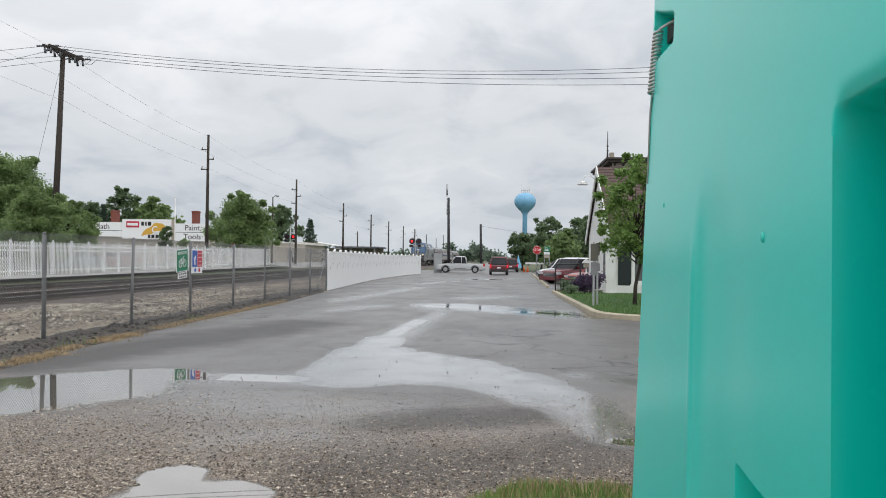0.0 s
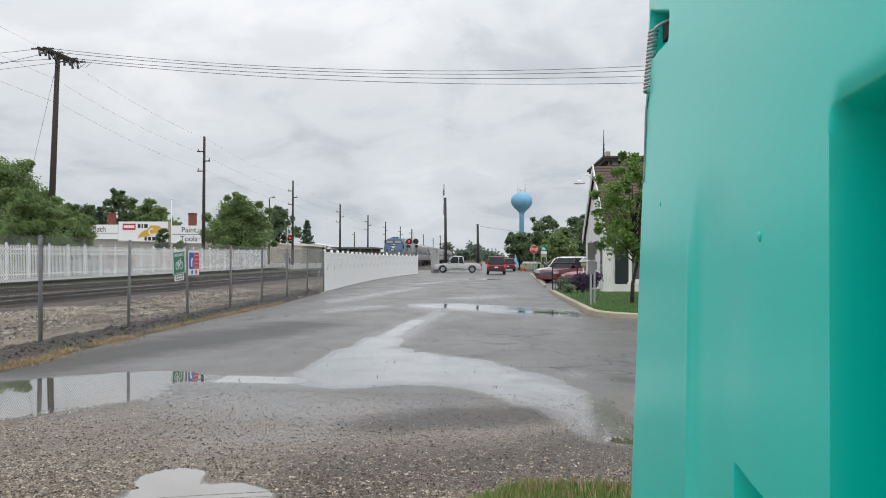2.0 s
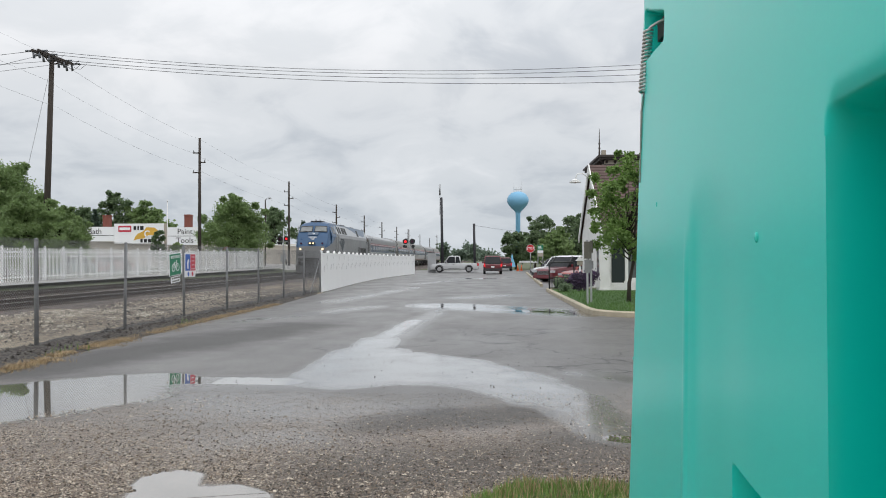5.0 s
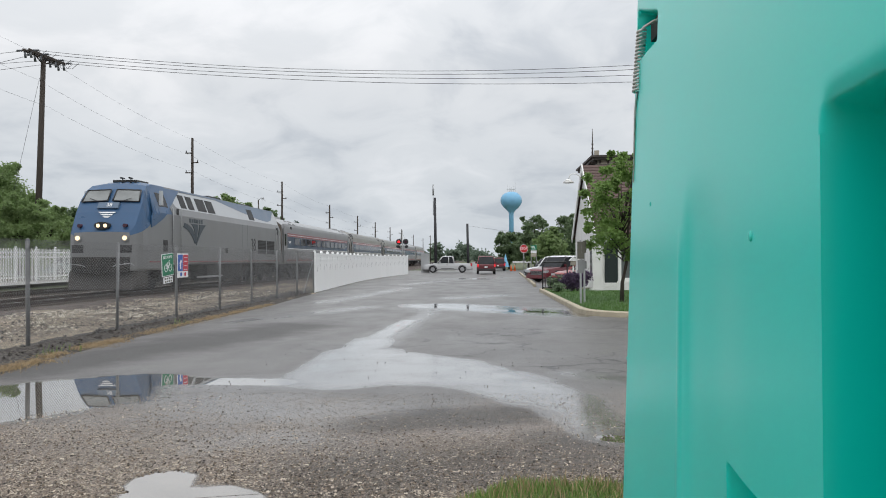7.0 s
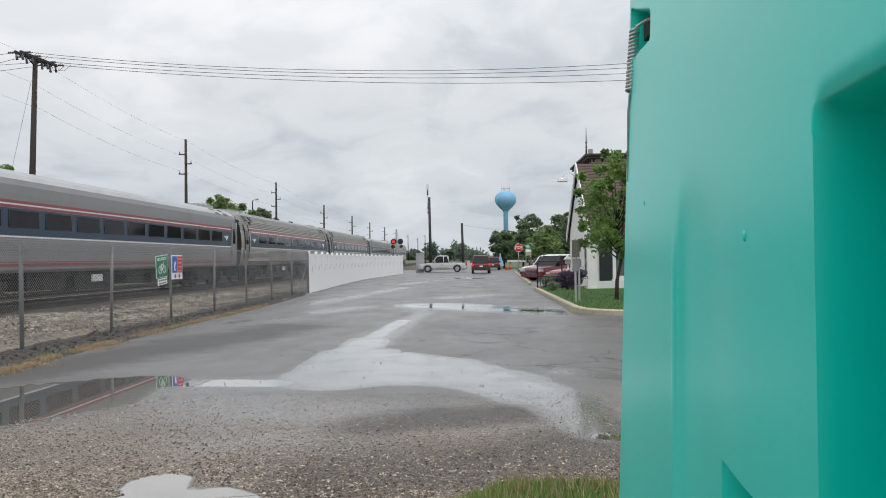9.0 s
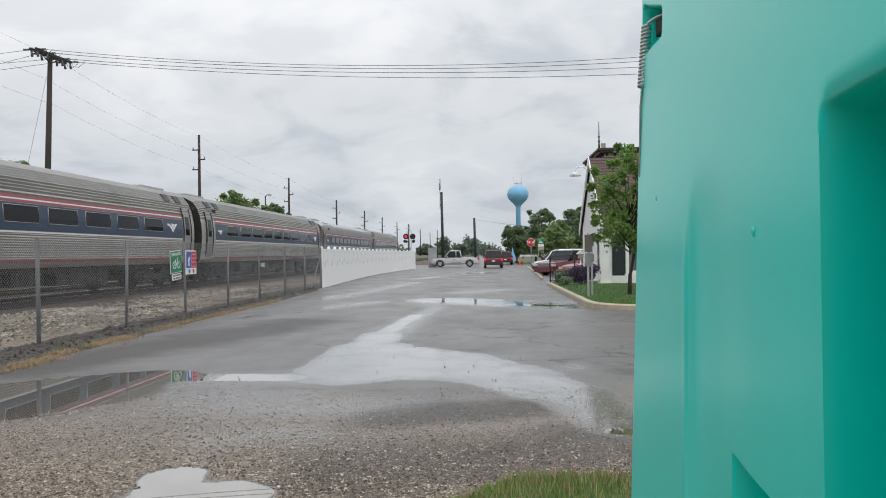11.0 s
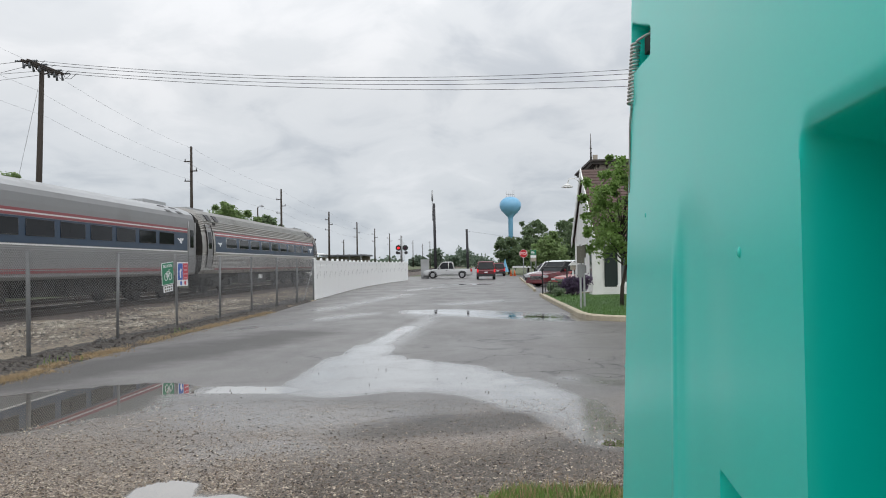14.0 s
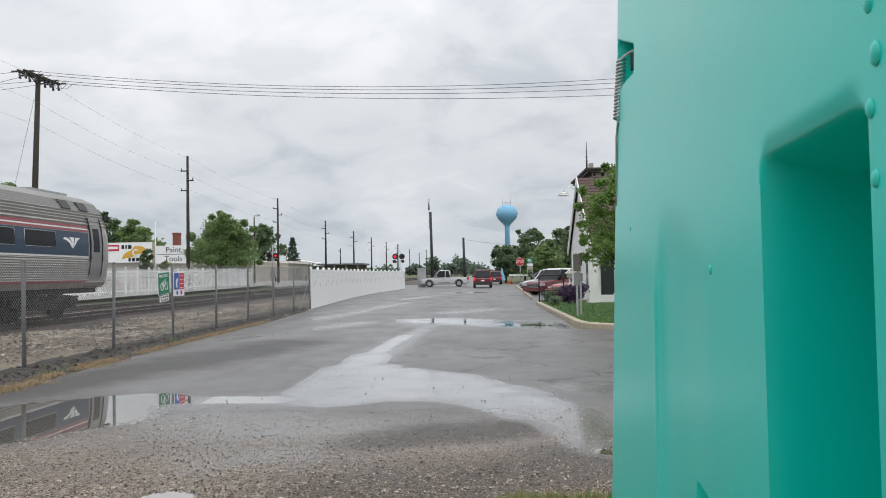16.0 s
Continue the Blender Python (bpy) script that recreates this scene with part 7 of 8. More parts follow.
    soften(bm, 0.02)
    part("cornice", bm, M["cornice"], t)
    bm = bmesh.new()
    box(bm, 0.1, 8.3, 0.1, 6.1, 6.46, 6.58)
    part("eave_board", bm, M["cornice"], t)
    bm = bmesh.new()
    box(bm, 0.3, 8.05, 0.26, 0.32, 6.18, 6.24)
    part("lower_moulding", bm, M["cornice"], t)
    for k in range(11):
        bm = bmesh.new()
        prism(bm, [(0.12, 6.46), (0.32, 6.46), (0.32, 6.28), (0.26, 6.36)], "x", 0.4 + 0.42 * k, 0.5 + 0.42 * k)
        part("bracket", bm, M["cornice"], t)
    for k in range(10):
        bm = bmesh.new()
        prism(bm, [(0.12, 6.46), (0.35, 6.46), (0.35, 6.26), (0.27, 6.34)], "y", 0.5 + 0.5 * k, 0.6 + 0.5 * k)
        part("bracket", bm, M["cornice"], t)
    bm = bmesh.new()
    tube(bm, [(0.06, 0.1, 6.66), (0.06, 0.1, 7.0), (0.06, 0.1, 8.0)], [0.05, 0.035, 0.012], 8)
    for z in (6.8, 7.02, 7.24):
        bmesh.ops.create_uvsphere(bm, u_segments=8, v_segments=6, radius=0.055, matrix=Matrix.Translation((0.06, 0.1, z)))
    part("finial", bm, M["cornice"], t, "slender dark finial")
    bm = bmesh.new()
    box(bm, 0.28, 0.50, 0.8, 1.02, 6.66, 7.02)
    soften(bm, 0.02)
    part("chimney", bm, M["tan"], t)


def build_store():
    b = thing("lumber_store", "long low store with white signboards and brick chimneys", "store", (-36.0, 95.0, 0.5))
    bm = bmesh.new()
    box(bm, -32, 0.9, 0.0, 12, 0.0, 3.4)
    part("wall", bm, M["beige"], b)
    bm = bmesh.new()
    box(bm, -32.2, 1.1, -0.4, 12.2, 3.4, 3.6)
    part("roof", bm, M["roof_dull"], b)
    boards = ((-18.0, -11.65, 3.4, 5.25), (-11.6, -5.1, 3.1, 5.65), (-4.7, -0.4, 2.9, 5.15))
    tops = []
    for x0, x1, z0, z1 in boards:
        bm = bmesh.new()
        box(bm, x0, x1, -0.6, -0.45, z0, z1)
        soften(bm, 0.03, 1)
        tops.append(part("signboard", bm, M["sign_white"], b, "white signboard"))
    bm = bmesh.new()
    box(bm, -5.1, -4.75, -0.58, -0.4, 3.1, 5.65)
    part("sign_return", bm, M["tan"], b)
    bm = bmesh.new()
    box(bm, -18.0, -11.65, -0.61, -0.59, 4.12, 4.18)
    part("sign_seam", bm, M["trim_black"], tops[0])
    bm = bmesh.new()
    box(bm, -4.7, -0.4, -0.61, -0.59, 4.0, 4.06)
    part("sign_seam", bm, M["trim_black"], tops[2])
    lettering("legend", "& Bath", 1.0, tops[0], (-14.6, -0.61, 4.65), (90, 0, 0), M["trim_black"], 0.01)
    lettering("legend", "Paint", 1.0, tops[2], (-2.35, -0.61, 4.58), (90, 0, 0), M["trim_black"], 0.01)
    lettering("legend", "Tools", 1.0, tops[2], (-2.35, -0.61, 3.45), (90, 0, 0), M["trim_black"], 0.01)
    # the name board carries plain shapes only
    dx, dz = -0.75, 0.38
    bm = bmesh.new()
    box(bm, -10.3, -8.6, -0.625, -0.605, 4.2, 5.0)
    shapes = [part("red_block", bm, M["sign_red"], tops[1])]
    bm = bmesh.new()
    box(bm, -10.15, -8.75, -0.635, -0.62, 4.45, 4.78)
    shapes.append(part("pale_block", bm, M["sign_white"], tops[1]))
    bm = bmesh.new()
    for x0, x1 in ((-8.3, -7.95), (-7.8, -7.6), (-7.45, -7.0)):
        box(bm, x0, x1, -0.625, -0.605, 4.45, 4.95)
    for x0, x1 in ((-7.4, -7.1), (-6.95, -6.55), (-6.4, -6.0)):
        box(bm, x0, x1, -0.625, -0.605, 2.85, 3.3)
    shapes.append(part("black_bars", bm, M["trim_black"], tops[1]))
    bm = bmesh.new()
    prism(bm, [(-8.3, 3.1), (-7.7, 3.3), (-7.0, 3.35), (-6.4, 3.75), (-5.6, 3.8), (-5.1, 4.4), (-5.6, 4.75), (-6.6, 4.8), (-7.0, 4.3), (-7.7, 4.0), (-8.1, 3.6)], "y", -0.623, -0.605)
    shapes.append(part("ochre_shape", bm, M["yellow"], tops[1]))
    bm = bmesh.new()
    tube(bm, [(-6.45 + 0.36 * math.cos(a), -0.63, 3.95 + 0.36 * math.sin(a)) for a in [0.8 + k * 4.7 / 12 for k in range(13)]], 0.09, 6)
    shapes.append(part("pale_ring", bm, M["sign_white"], tops[1]))
    for o in shapes:
        o.location = (dx, 0, dz)
    for x in (-15.0, -3.9):
        bm = bmesh.new()
        box(bm, x, x + 0.8, 3.0, 3.9, 3.5, 7.0)
        box(bm, x - 0.06, x + 0.86, 2.94, 3.96, 6.8, 6.92)
        part("chimney", bm, M["brick_red"], b, "red brick chimney")
    # beige sheds further along
    s = thing("storage_shed", "long beige metal shed with a pale roof", "shed", (-38.0, 118.0, 0.5))
    bm = bmesh.new()
    box(bm, 0, 8.4, 0, 14, 0, 3.4)
    part("wall", bm, M["beige"], s)
    for k in range(14):
        bm = bmesh.new()
        box(bm, 0.3 + 0.6 * k, 0.36 + 0.6 * k, -0.03, 0.0, 0.05, 3.3)
        part("rib", bm, M["beige"], s)
    bm = bmesh.new()
    loft(bm, [[(-0.3, -0.5, 3.6), (9.0, -0.5, 3.0), (9.0, -0.5, 3.14), (-0.3, -0.5, 3.8)], [(-0.3, 14.5, 3.6), (9.0, 14.5, 3.0), (9.0, 14.5, 3.14), (-0.3, 14.5, 3.8)]])
    part("roof", bm, M["white_paint"], s)
    s = thing("canopy_shed", "long open shed with a thin white roof", "shed", (-36.0, 142.0, 0.4))
    bm = bmesh.new()
    loft(bm, [[(0, 0, 4.2), (6.0, 0, 3.35), (6.0, 0, 3.5), (0, 0, 4.4)], [(0, 10, 4.2), (6.0, 10, 3.35), (6.0, 10, 3.5), (0, 10, 4.4)]])
    part("roof", bm, M["white_paint"], s)
    bm = bmesh.new()
    box(bm, 6.02, 14.5, 0, 10, 3.0, 3.3)
    part("flat_roof", bm, M["grey_deck"], s)
    bm = bmesh.new()
    for k in range(7):
        box(bm, 0.3 + 2.2 * k, 0.5 + 2.2 * k, 0.2, 0.4, 0, 3.4)
    part("posts", bm, M["galv"], s)
    bm = bmesh.new()
    box(bm, 0.3, 14.2, 8, 8.3, 0, 3.0)
    part("back_wall", bm, M["tan"], s)


def build_tower():
    t = thing("water_tower", "pale blue water tower with antennas on top", "water tower", (20.8, 500.0, 0.0))
    m = surface("pale_blue_tank_paint", (0.19, 0.44, 0.66), 0.45, 0, 0.06, 0.1, 5, 0.0)
    bm = bmesh.new()
    prof = [(1.55, -1.0), (1.55, 31.0), (1.85, 32.2), (2.9, 33.5), (4.7, 35.2), (6.2, 37.0), (7.0, 38.9), (7.1, 40.3), (6.75, 41.9), (5.7, 43.6), (4.2, 44.8), (2.4, 45.5), (0.8, 45.75)]
    loft(bm, [[(r * math.cos(a), r * math.sin(a), z) for a in [k * math.tau / 32 for k in range(32)]] for r, z in prof], smooth=True)
    part("tank", bm, m, t)
    bm = bmesh.new()
    for x, h in ((-2.6, 4.6), (-1.2, 3.0), (0.2, 2.2), (1.6, 3.2), (2.6, 6.2), (-0.6, 2.0)):
        bar(bm, (x, 0, 45.5), (x, 0, 46.4 + h), 0.1, 0.06, 6)
    box(bm, -2.6, 2.6, -0.1, 0.1, 47.0, 47.3)
    part("antennas", bm, M["galv"], t)


# ---- kerbs, island ----
def build_island():
    outline = [(16.0, 19.25), (4.2, 19.35), (3.55, 19.5), (3.1, 19.85), (2.82, 20.4), (2.72, 21.2), (2.70, 28.0), (2.72, 35.0), (2.9, 35.6), (3.3, 35.9), (16.0, 36.0)]
    bm = bmesh.new()
    inner = [(x + (0.16 if x < 15 else 0), y + (0.16 if y < 22 else (-0.16 if y > 35 else 0))) for x, y in outline]
    vs = [bm.verts.new((x, y, 0.10)) for x, y in inner]
    bm.faces.new(vs)
    bmesh.ops.triangulate(bm, faces=bm.faces[:])
    bmesh.ops.recalc_face_normals(bm, faces=bm.faces[:])
    tagged(part("island_lawn", bm, M["turf"]), "trimmed green lawn inside the kerb", "lawn", kind="structure")
    bm = bmesh.new()
    secs = []
    for (x0, y0), (x1, y1) in zip(outline, inner):
        secs.append([(x0, y0, -0.03), (x0, y0, 0.12), ((x0 * 0.8 + x1 * 0.2), (y0 * 0.8 + y1 * 0.2), 0.145), (x1, y1, 0.145), (x1, y1, -0.03)])
    loft(bm, secs)
    tagged(part("kerb", bm, M["concrete"]), "worn pale concrete kerb round the lawn", "kerb", kind="structure")
    bm = bmesh.new()
    loft(bm, [[(x - 0.09, y, -0.03), (x - 0.07, y, 0.13), (x + 0.07, y, 0.13), (x + 0.09, y, -0.03)] for x, y in ((2.95, 41.0), (3.1, 44.0), (3.45, 56), (3.85, 70), (4.2, 80))])
    tagged(part("kerb", bm, M["concrete"]), "pale concrete kerb in front of the parked cars", "kerb", kind="structure")

    def lawn_spot(rng):
        x = rng.uniform(2.95, 6.5)
        return x, 19.72 + 1.1 * max(0.0, 3.7 - x) + 13 * rng.random() ** 1.5, 0.1
    scatter_blades("grass", 9000, lawn_spot, lambda r: r.uniform(0.04, 0.09), 0.006, M["blade_lawn"], "short green grass of the kerbed lawn", 12)
    # black bar railing at the corner of the lawn
    r = thing("bike_rack", "black metal hoop railing with short bars", "railing", (2.82, 34.3, 0.1))
    bm = bmesh.new()
    tube(bm, [(0, 0, -0.05), (0, 0, 1.2), (0.03, 0, 1.25), (1.05, 0, 1.25), (1.1, 0, 1.2), (1.1, 0, -0.05)], 0.03, 8)
    part("hoop", bm, M["black"], r)
    for z in (0.12, 0.55):
        bm = bmesh.new()
        bar(bm, (0, 0, z), (1.1, 0, z), 0.018, 0.018, 6)
        part("rail", bm, M["black"], r)
    for k in range(8):
        bm = bmesh.new()
        bar(bm, (0.12 + 0.12 * k, 0, 0.12), (0.12 + 0.12 * k, 0, 0.55), 0.012, 0.012, 6)
        part("bar", bm, M["black"], r)
    p = thing("bird_house", "small pale wooden bird house on a post", "bird house", (4.3, 35.2, 0.1))
    bm = bmesh.new()
    bar(bm, (0, 0, -0.05), (0, 0, 1.1), 0.035, 0.035, 8)
    part("post", bm, M["white_paint"], p)
    bm = bmesh.new()
    box(bm, -0.12, 0.12, -0.1, 0.1, 1.1, 1.32)
    part("box", bm, M["tan"], p)
    bm = bmesh.new()
    prism(bm, [(-0.2, 1.3), (0.2, 1.3), (0.0, 1.5)], "y", -0.14, 0.14)
    part("roof", bm, M["white_paint"], p)


# ---- cars ----
M["tyre"] = surface("tyre_rubber", (0.02, 0.02, 0.021), 0.85, 0, 0.2, 8, 60, 0.2)
M["rim"] = surface("alloy_rim", (0.42, 0.42, 0.43), 0.35, 0.8, 0.1, 8, 60, 0.0)
M["car_glass"] = tinted_glass("car_glass", (0.02, 0.022, 0.025), 0.05)
M["lamp_clear"] = surface("clear_lamp", (0.55, 0.56, 0.58), 0.15, 0.2, 0.1, 8, 40, 0.0)
M["lamp_red"] = glow("lit_tail_lamp", (0.85, 0.02, 0.03), 0.3)
M["plastic"] = surface("dark_plastic", (0.03, 0.03, 0.032), 0.6, 0, 0.2, 8, 60, 0.1)


def paint(name, colour):
    n = Nodes(name)
    n.set("Base Color", n.ramp(n.noise(0.8, 3.0), [(0.3, tuple(c * 0.92 for c in colour)), (0.7, colour)]))
    n.set("Roughness", 0.3)
    n.set("Coat Weight", 0.6)
    n.set("Coat Roughness", 0.06)
    return n.m


def car(name, label, at, turn, body_mat, L, W, H, kind, braking=False):
    """Local: front towards -y, ground at z 0."""
    c = thing(name, label, "pickup truck" if kind == "pickup" else "car", at, turn)
    w = W / 2
    wr = 0.38 if kind in ("pickup", "suv") else 0.33
    belt = H * (0.58 if kind != "sedan" else 0.62)
    zb = 0.30 if kind in ("pickup", "suv") else 0.2
    hood = belt * (0.93 if kind != "sedan" else 0.92)
    bed = belt * 0.98
    st = [(-L / 2, 0.86, zb + 0.14, hood * 0.72), (-L / 2 + 0.1, 0.95, zb, hood * 0.88), (-L / 2 + 0.35, 0.99, zb, hood * 0.95), (-L * 0.23, 1.0, zb, belt * 0.99), (0, 1.0, zb, belt),
          (L * 0.3, 1.0, zb, bed), (L / 2 - 0.2, 0.99, zb, bed * (0.98 if kind != "sedan" else 0.94)), (L / 2 - 0.06, 0.95, zb + 0.02, bed * 0.94), (L / 2, 0.9, zb + 0.16, bed * 0.86)]
    bm = bmesh.new()
    secs = []
    for y, k, lo, hi in st:
        ww = w * k
        secs.append([(-ww * 0.93, y, lo), (-ww, y, lo + 0.14), (-ww, y, lo + (hi - lo) * 0.62), (-ww * 0.95, y, hi - 0.03), (-ww * 0.84, y, hi), (ww * 0.84, y, hi), (ww * 0.95, y, hi - 0.03), (ww, y, lo + (hi - lo) * 0.62), (ww, y, lo + 0.14), (ww * 0.93, y, lo)])
    loft(bm, secs)
    soften(bm, 0.03, 2, 40)
    body = part("body", bm, body_mat, c)
    # cabin: pillars and roof in paint, glass inset
    y0, y1, y2, y3 = {"pickup": (-0.22 * L, -0.11 * L, 0.10 * L, 0.13 * L), "suv": (-0.24 * L, -0.12 * L, 0.41 * L, 0.47 * L), "box": (-0.24 * L, -0.13 * L, 0.43 * L, 0.48 * L), "sedan": (-0.22 * L, -0.06 * L, 0.2 * L, 0.38 * L)}[kind]
    bm = bmesh.new()
    rw = w * 0.80
    loft(bm, [[(-w * 0.93, y0, belt - 0.05), (w * 0.93, y0, belt - 0.05), (w * 0.93, y3, belt - 0.05), (-w * 0.93, y3, belt - 0.05)],
              [(-rw, y1, H - 0.06), (rw, y1, H - 0.06), (rw, y2, H - 0.06), (-rw, y2, H - 0.06)], [(-rw * 0.86, y1 + 0.15, H), (rw * 0.86, y1 + 0.15, H), (rw * 0.86, y2 - 0.12, H), (-rw * 0.86, y2 - 0.12, H)]])
    soften(bm, 0.04, 2, 20)
    cabin = part("cabin", bm, M["car_glass"], body, "dark cabin glass")
    bm = bmesh.new()
    loft(bm, [[(-rw * 1.01, y1 - 0.02, H - 0.10), (rw * 1.01, y1 - 0.02, H - 0.10), (rw * 1.01, y2 + 0.03, H - 0.10), (-rw * 1.01, y2 + 0.03, H - 0.10)],
              [(-rw * 0.99, y1 + 0.02, H - 0.05), (rw * 0.99, y1 + 0.02, H - 0.05), (rw * 0.99, y2, H - 0.05), (-rw * 0.99, y2, H - 0.05)],
              [(-rw * 0.86, y1 + 0.15, H + 0.008), (rw * 0.86, y1 + 0.15, H + 0.008), (rw * 0.86, y2 - 0.12, H + 0.008), (-rw * 0.86, y2 - 0.12, H + 0.008)]])
    soften(bm, 0.02, 1, 20)
    part("roof", bm, M["sign_white"] if kind == "box" else body_mat, body)
    mids = {"pickup": (0.02 * L,), "suv": (0.03 * L, 0.24 * L), "box": (0.02 * L, 0.22 * L), "sedan": (0.07 * L,)}[kind]
    for s in (-1, 1):
        for ya, yb in ((y0, y1), (y3, y2)) + tuple((m, m) for m in mids):
            bm = bmesh.new()
            bar(bm, (s * w * 0.925, ya, belt - 0.06), (s * rw * 0.995, yb, H - 0.07), 0.045, 0.045, 6)
            part("pillar", bm, body_mat if kind != "box" else M["black"], body)
        for y in (-L * 0.31, L * 0.30):
            bm = bmesh.new()
            bar(bm, (s * (w - 0.22), y, wr), (s * (w + 0.01), y, wr), wr, wr, 24)
            wheel = part("wheel", bm, M["tyre"], c)
            bm = bmesh.new()
            bar(bm, (s * (w - 0.02), y, wr), (s * (w + 0.022), y, wr), wr * 0.66, wr * 0.6, 18)
            part("rim", bm, M["rim"], wheel)
            bm = bmesh.new()
            pts = [(y + (wr + 0.09) * math.cos(a), wr + (wr + 0.09) * math.sin(a)) for a in [k * math.pi / 12 for k in range(13)]]
            pts += [(y + (wr + 0.02) * math.cos(a), wr + (wr + 0.02) * math.sin(a)) for a in [math.pi - k * math.pi / 12 for k in range(13)]]
            lo, hi = sorted((s * (w - 0.06), s * (w + 0.015)))
            tops = [[bm.verts.new((x, p[0], p[1])) for p in pts] for x in (lo, hi)]
            fs = []
            for a, b in zip(range(12), range(1, 13)):
                for ring in tops:
                    fs.append(bm.faces.new((ring[a], ring[b], ring[25 - b], ring[25 - a])))
                fs.append(bm.faces.new((tops[0][a], tops[0][b], tops[1][b], tops[1][a])))
            bmesh.ops.recalc_face_normals(bm, faces=fs)
            part("wheel_arch", bm, M["plastic"], body)
        bm = bmesh.new()
        box(bm, s * w + (-0.02 if s > 0 else -0.16), s * w + (0.16 if s > 0 else 0.02), y0 + 0.25, y0 + 0.4, belt, belt + 0.16)
        soften(bm, 0.03)
        part("mirror", bm, body_mat, body)
        bm = bmesh.new()
        box(bm, s * w * 0.78 - 0.17, s * w * 0.78 + 0.17, -L / 2 - 0.01, -L / 2 + 0.22, hood * 0.66, hood * 0.82)
        soften(bm, 0.03)
        part("headlight", bm, M["lamp_clear"], body)
        bm = bmesh.new()
        tz = (0.52, 0.74) if kind == "sedan" else (belt * 0.68, belt * 0.98)
        box(bm, s * w * 0.9 - 0.09, s * w * 0.9 + 0.07, L / 2 - 0.16, L / 2 + 0.012, tz[0], tz[1])
        soften(bm, 0.02)
        part("tail_light", bm, M["lamp_red"] if braking else M["red_stop"], body, "lit red tail light" if braking else "")
        bm = bmesh.new()
        box(bm, s * (w + 0.001) - 0.01, s * (w + 0.001) + 0.01, y0 * 0.6, y3 * 0.92, zb + 0.16, zb + 0.2)
        part("side_trim", bm, M["plastic"], body)
        for m in mids[:1]:
            bm = bmesh.new()
            box(bm, s * (w + 0.004) - 0.012, s * (w + 0.004) + 0.012, m - 0.3, m - 0.12, belt * 0.8, belt * 0.84)
            part("door_handle", bm, M["plastic"], body)
    bm = bmesh.new()
    box(bm, -w * 0.55, w * 0.55, -L / 2 - 0.012, -L / 2 + 0.2, hood * 0.5, hood * 0.76)
    for k in range(3):
        box(bm, -w * 0.53, w * 0.53, -L / 2 - 0.025, -L / 2, hood * (0.53 + 0.08 * k), hood * (0.56 + 0.08 * k), 1)
    part("radiator_grille", bm, [M["black"], M["rim"]], body)
    for yy, nm in ((-L / 2 - 0.06, "front_bumper"), (L / 2 - 0.1, "rear_bumper")):
        bm = bmesh.new()
        box(bm, -w * 0.93, w * 0.93, yy, yy + 0.16, zb + 0.04, zb + 0.26)
        soften(bm, 0.05)
        part(nm, bm, M["rim"] if kind == "pickup" else (M["plastic"] if kind == "suv" else body_mat), body)
    bm = bmesh.new()
    box(bm, -0.16, 0.16, L / 2 + 0.012, L / 2 + 0.03, belt * 0.62, belt * 0.74)
    part("blank_plate", bm, M["sign_white"], body)
    if kind == "pickup":
        bm = bmesh.new()
        box(bm, -w * 0.8, w * 0.8, y3 + 0.06, L / 2 - 0.12, bed - 0.02, bed + 0.012)
        part("cargo_bed", bm, M["plastic"], body, "dark open cargo bed")
    return c


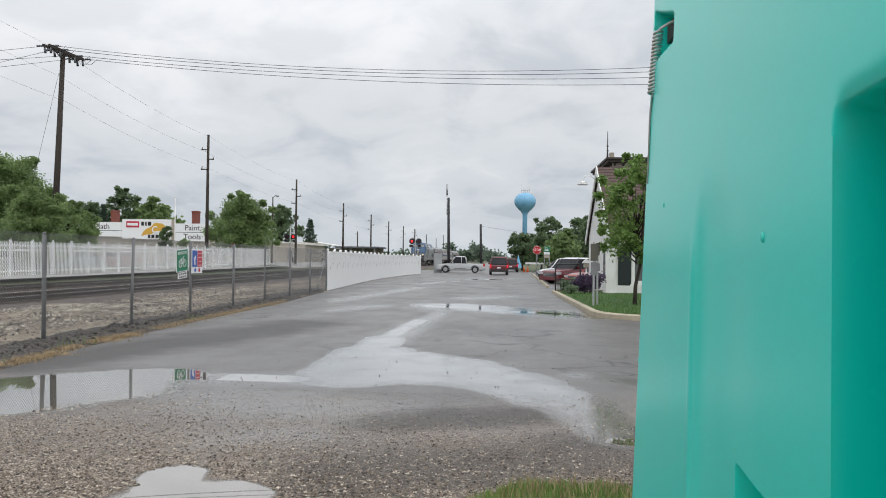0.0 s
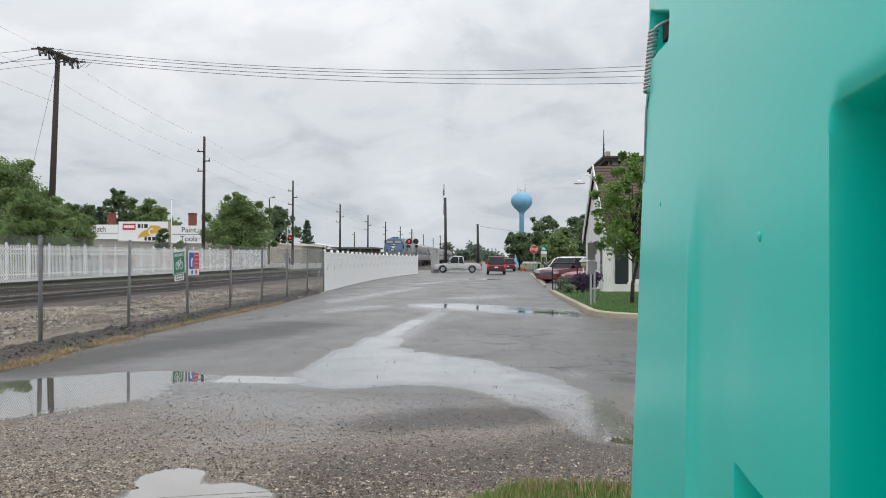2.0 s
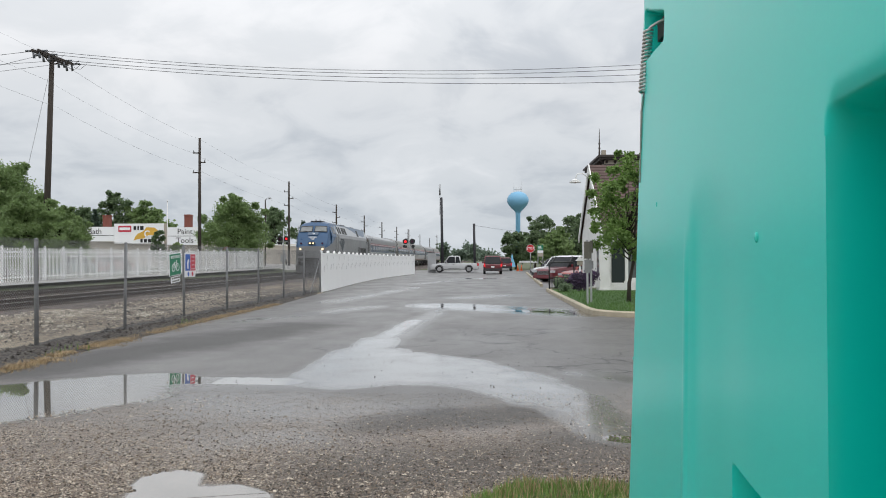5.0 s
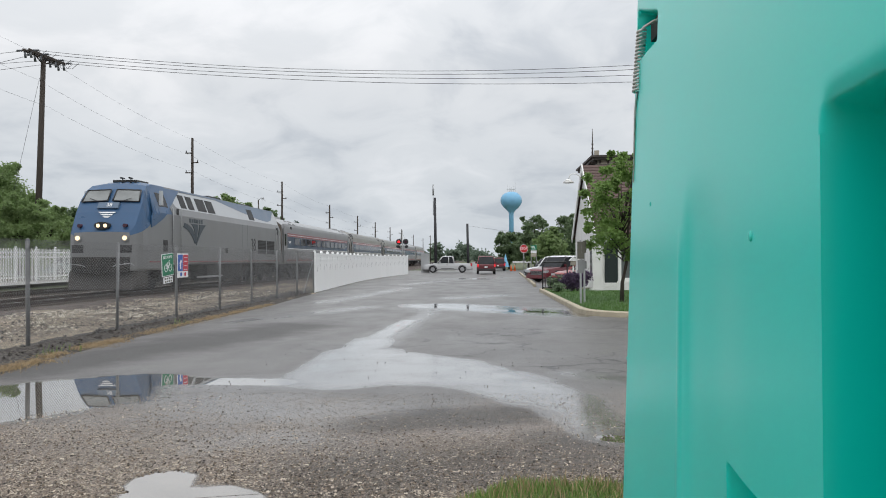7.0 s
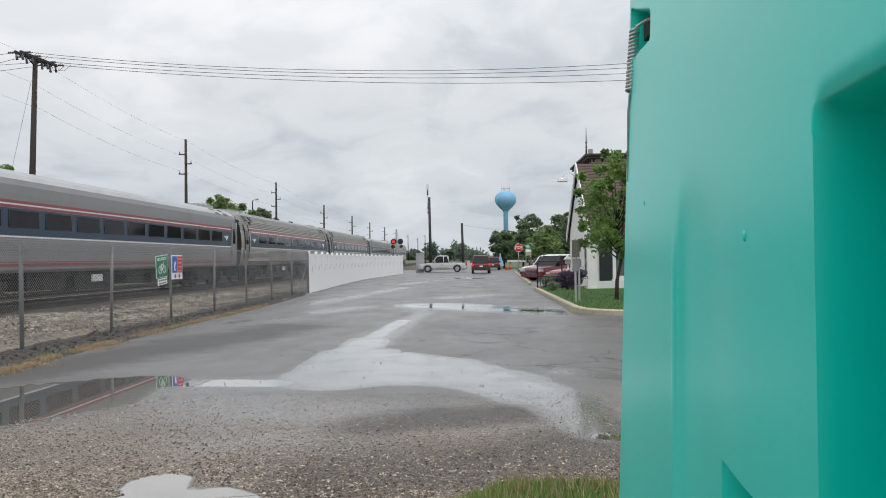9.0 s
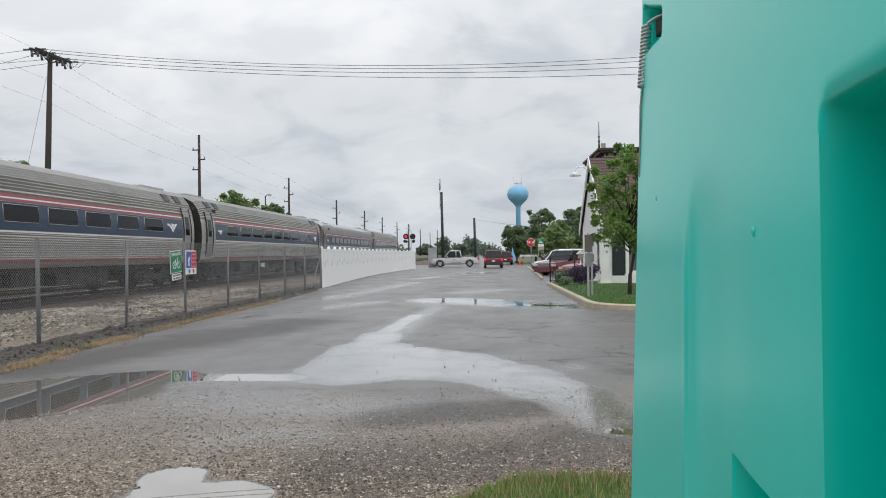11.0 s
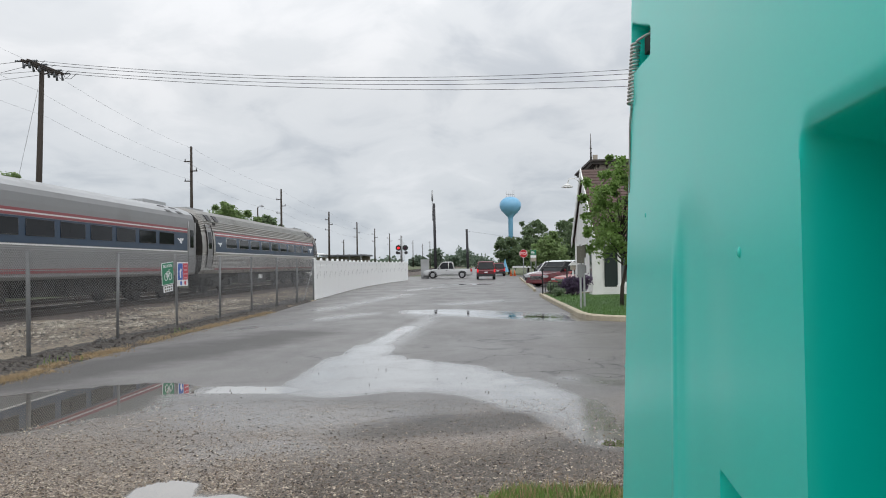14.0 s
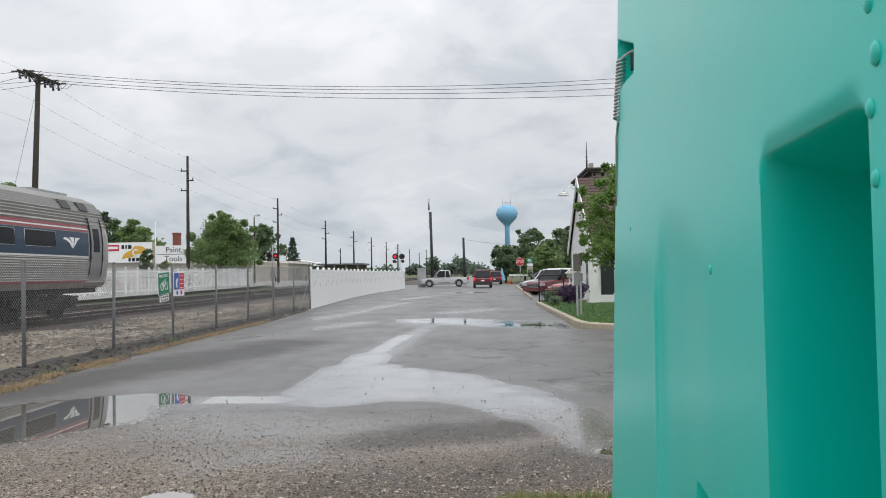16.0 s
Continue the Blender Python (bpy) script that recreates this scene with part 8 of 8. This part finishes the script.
def build_cars():
    silver, red, maroon = paint("silver_car_paint", (0.50, 0.51, 0.52)), paint("red_car_paint", (0.13, 0.012, 0.020)), paint("maroon_car_paint", (0.15, 0.015, 0.024))
    white, grey, coral, dark = paint("white_car_paint", (0.7, 0.71, 0.72)), paint("grey_car_paint", (0.28, 0.30, 0.32)), paint("coral_red_car_paint", (0.42, 0.07, 0.06)), paint("dark_car_paint", (0.05, 0.055, 0.065))
    car("pickup_truck", "silver pickup truck waiting across the road", (-3.55, 84.5, 0), -90, silver, 5.35, 1.9, 1.84, "pickup")
    car("suv", "red sport utility car with lit tail lights", (0.62, 77.2, 0), 180, red, 4.7, 1.85, 1.8, "suv", True)
    car("suv", "dark red sport utility car behind another car", (2.25, 97.0, 0), 180, maroon, 4.5, 1.85, 1.66, "suv", True)
    car("parked_car", "maroon box-shaped car with a white roof", (5.65, 50.9, 0), -52, maroon, 5.1, 1.95, 1.70, "box")
    car("parked_car", "coral red sedan parked beside the building", (6.6, 45.5, 0), -56, coral, 4.6, 1.8, 1.38, "sedan")
    car("parked_car", "white crossover parked at the kerb", (5.6, 54.6, 0), -52, white, 4.7, 1.85, 1.68, "suv")
    car("parked_car", "silver sedan parked at the kerb", (5.7, 58.2, 0), -52, silver, 4.6, 1.8, 1.5, "sedan")
    car("parked_car", "dark hatchback parked at the kerb", (5.85, 62.0, 0), -52, dark, 4.5, 1.8, 1.52, "suv")
    car("parked_car", "pale car parked behind the picket fence", (-29.0, 44.0, 0.42), 0, white, 4.6, 1.8, 1.45, "sedan")
    car("parked_car", "silver green car parked behind the picket fence", (-29.6, 52.0, 0.45), 0, paint("silver_green_car_paint", (0.42, 0.50, 0.50)), 4.6, 1.8, 1.45, "sedan")
    car("parked_car", "red car parked behind the picket fence", (-29.8, 58.4, 0.48), 0, paint("faded_red_car_paint", (0.34, 0.13, 0.12)), 4.5, 1.8, 1.45, "sedan")
    car("parked_car", "grey car parked behind the picket fence", (-29.3, 35.5, 0.40), 0, grey, 4.6, 1.8, 1.45, "sedan")


def build_crossing_clutter():
    u = thing("folded_umbrella", "folded pale blue patio umbrella on its pole", "umbrella", (3.4, 101.0, 0))
    bm = bmesh.new()
    bar(bm, (0, 0, 0), (0, 0, 2.2), 0.04, 0.04, 8)
    part("pole", bm, M["galv"], u)
    bm = bmesh.new()
    secs = []
    for z, r in ((0.45, 0.42), (0.6, 0.38), (1.1, 0.25), (1.6, 0.13), (2.1, 0.04)):
        secs.append([(r * (1 + 0.25 * (k % 2)) * math.cos(k * math.tau / 16), r * (1 + 0.25 * (k % 2)) * math.sin(k * math.tau / 16), z) for k in range(16)])
    loft(bm, secs)
    part("canopy", bm, surface("pale_blue_cloth", (0.20, 0.48, 0.68), 0.8, 0, 0.1, 3, 40, 0.1), u)
    for x, y in ((3.9, 95.0), (4.4, 96.0)):
        k = thing("traffic_cone", "orange traffic cone beside the road", "traffic cone", (x, y, 0))
        bm = bmesh.new()
        box(bm, -0.2, 0.2, -0.2, 0.2, 0.0, 0.04)
        bar(bm, (0, 0, 0.04), (0, 0, 0.72), 0.15, 0.03, 12)
        part("cone", bm, surface("orange_plastic", (0.7, 0.14, 0.03), 0.5, 0, 0.1, 3, 40, 0.0), k)
    s = thing("low_board", "long low white board on posts beyond the crossing", "sign board", (6.2, 100.0, 0))
    bm = bmesh.new()
    box(bm, -1.9, 1.9, -0.05, 0.05, 0.98, 1.22)
    part("board", bm, M["sign_white"], s)
    for x in (-1.6, 0, 1.6):
        bm = bmesh.new()
        box(bm, x - 0.05, x + 0.05, 0.05, 0.12, -0.05, 1.2)
        part("post", bm, M["galv"], s)


build_toilet()
build_station()
build_store()
build_tower()
build_island()
build_signs()
build_poles()
build_plants()
build_cars()
build_crossing_clutter()


def motions():
    walk(locomotive, train_rows(0.0))
    for k, c in enumerate(coaches):
        walk(c, train_rows(LOCO_LEN + COACH_LEN * k + 0.1))


motions()
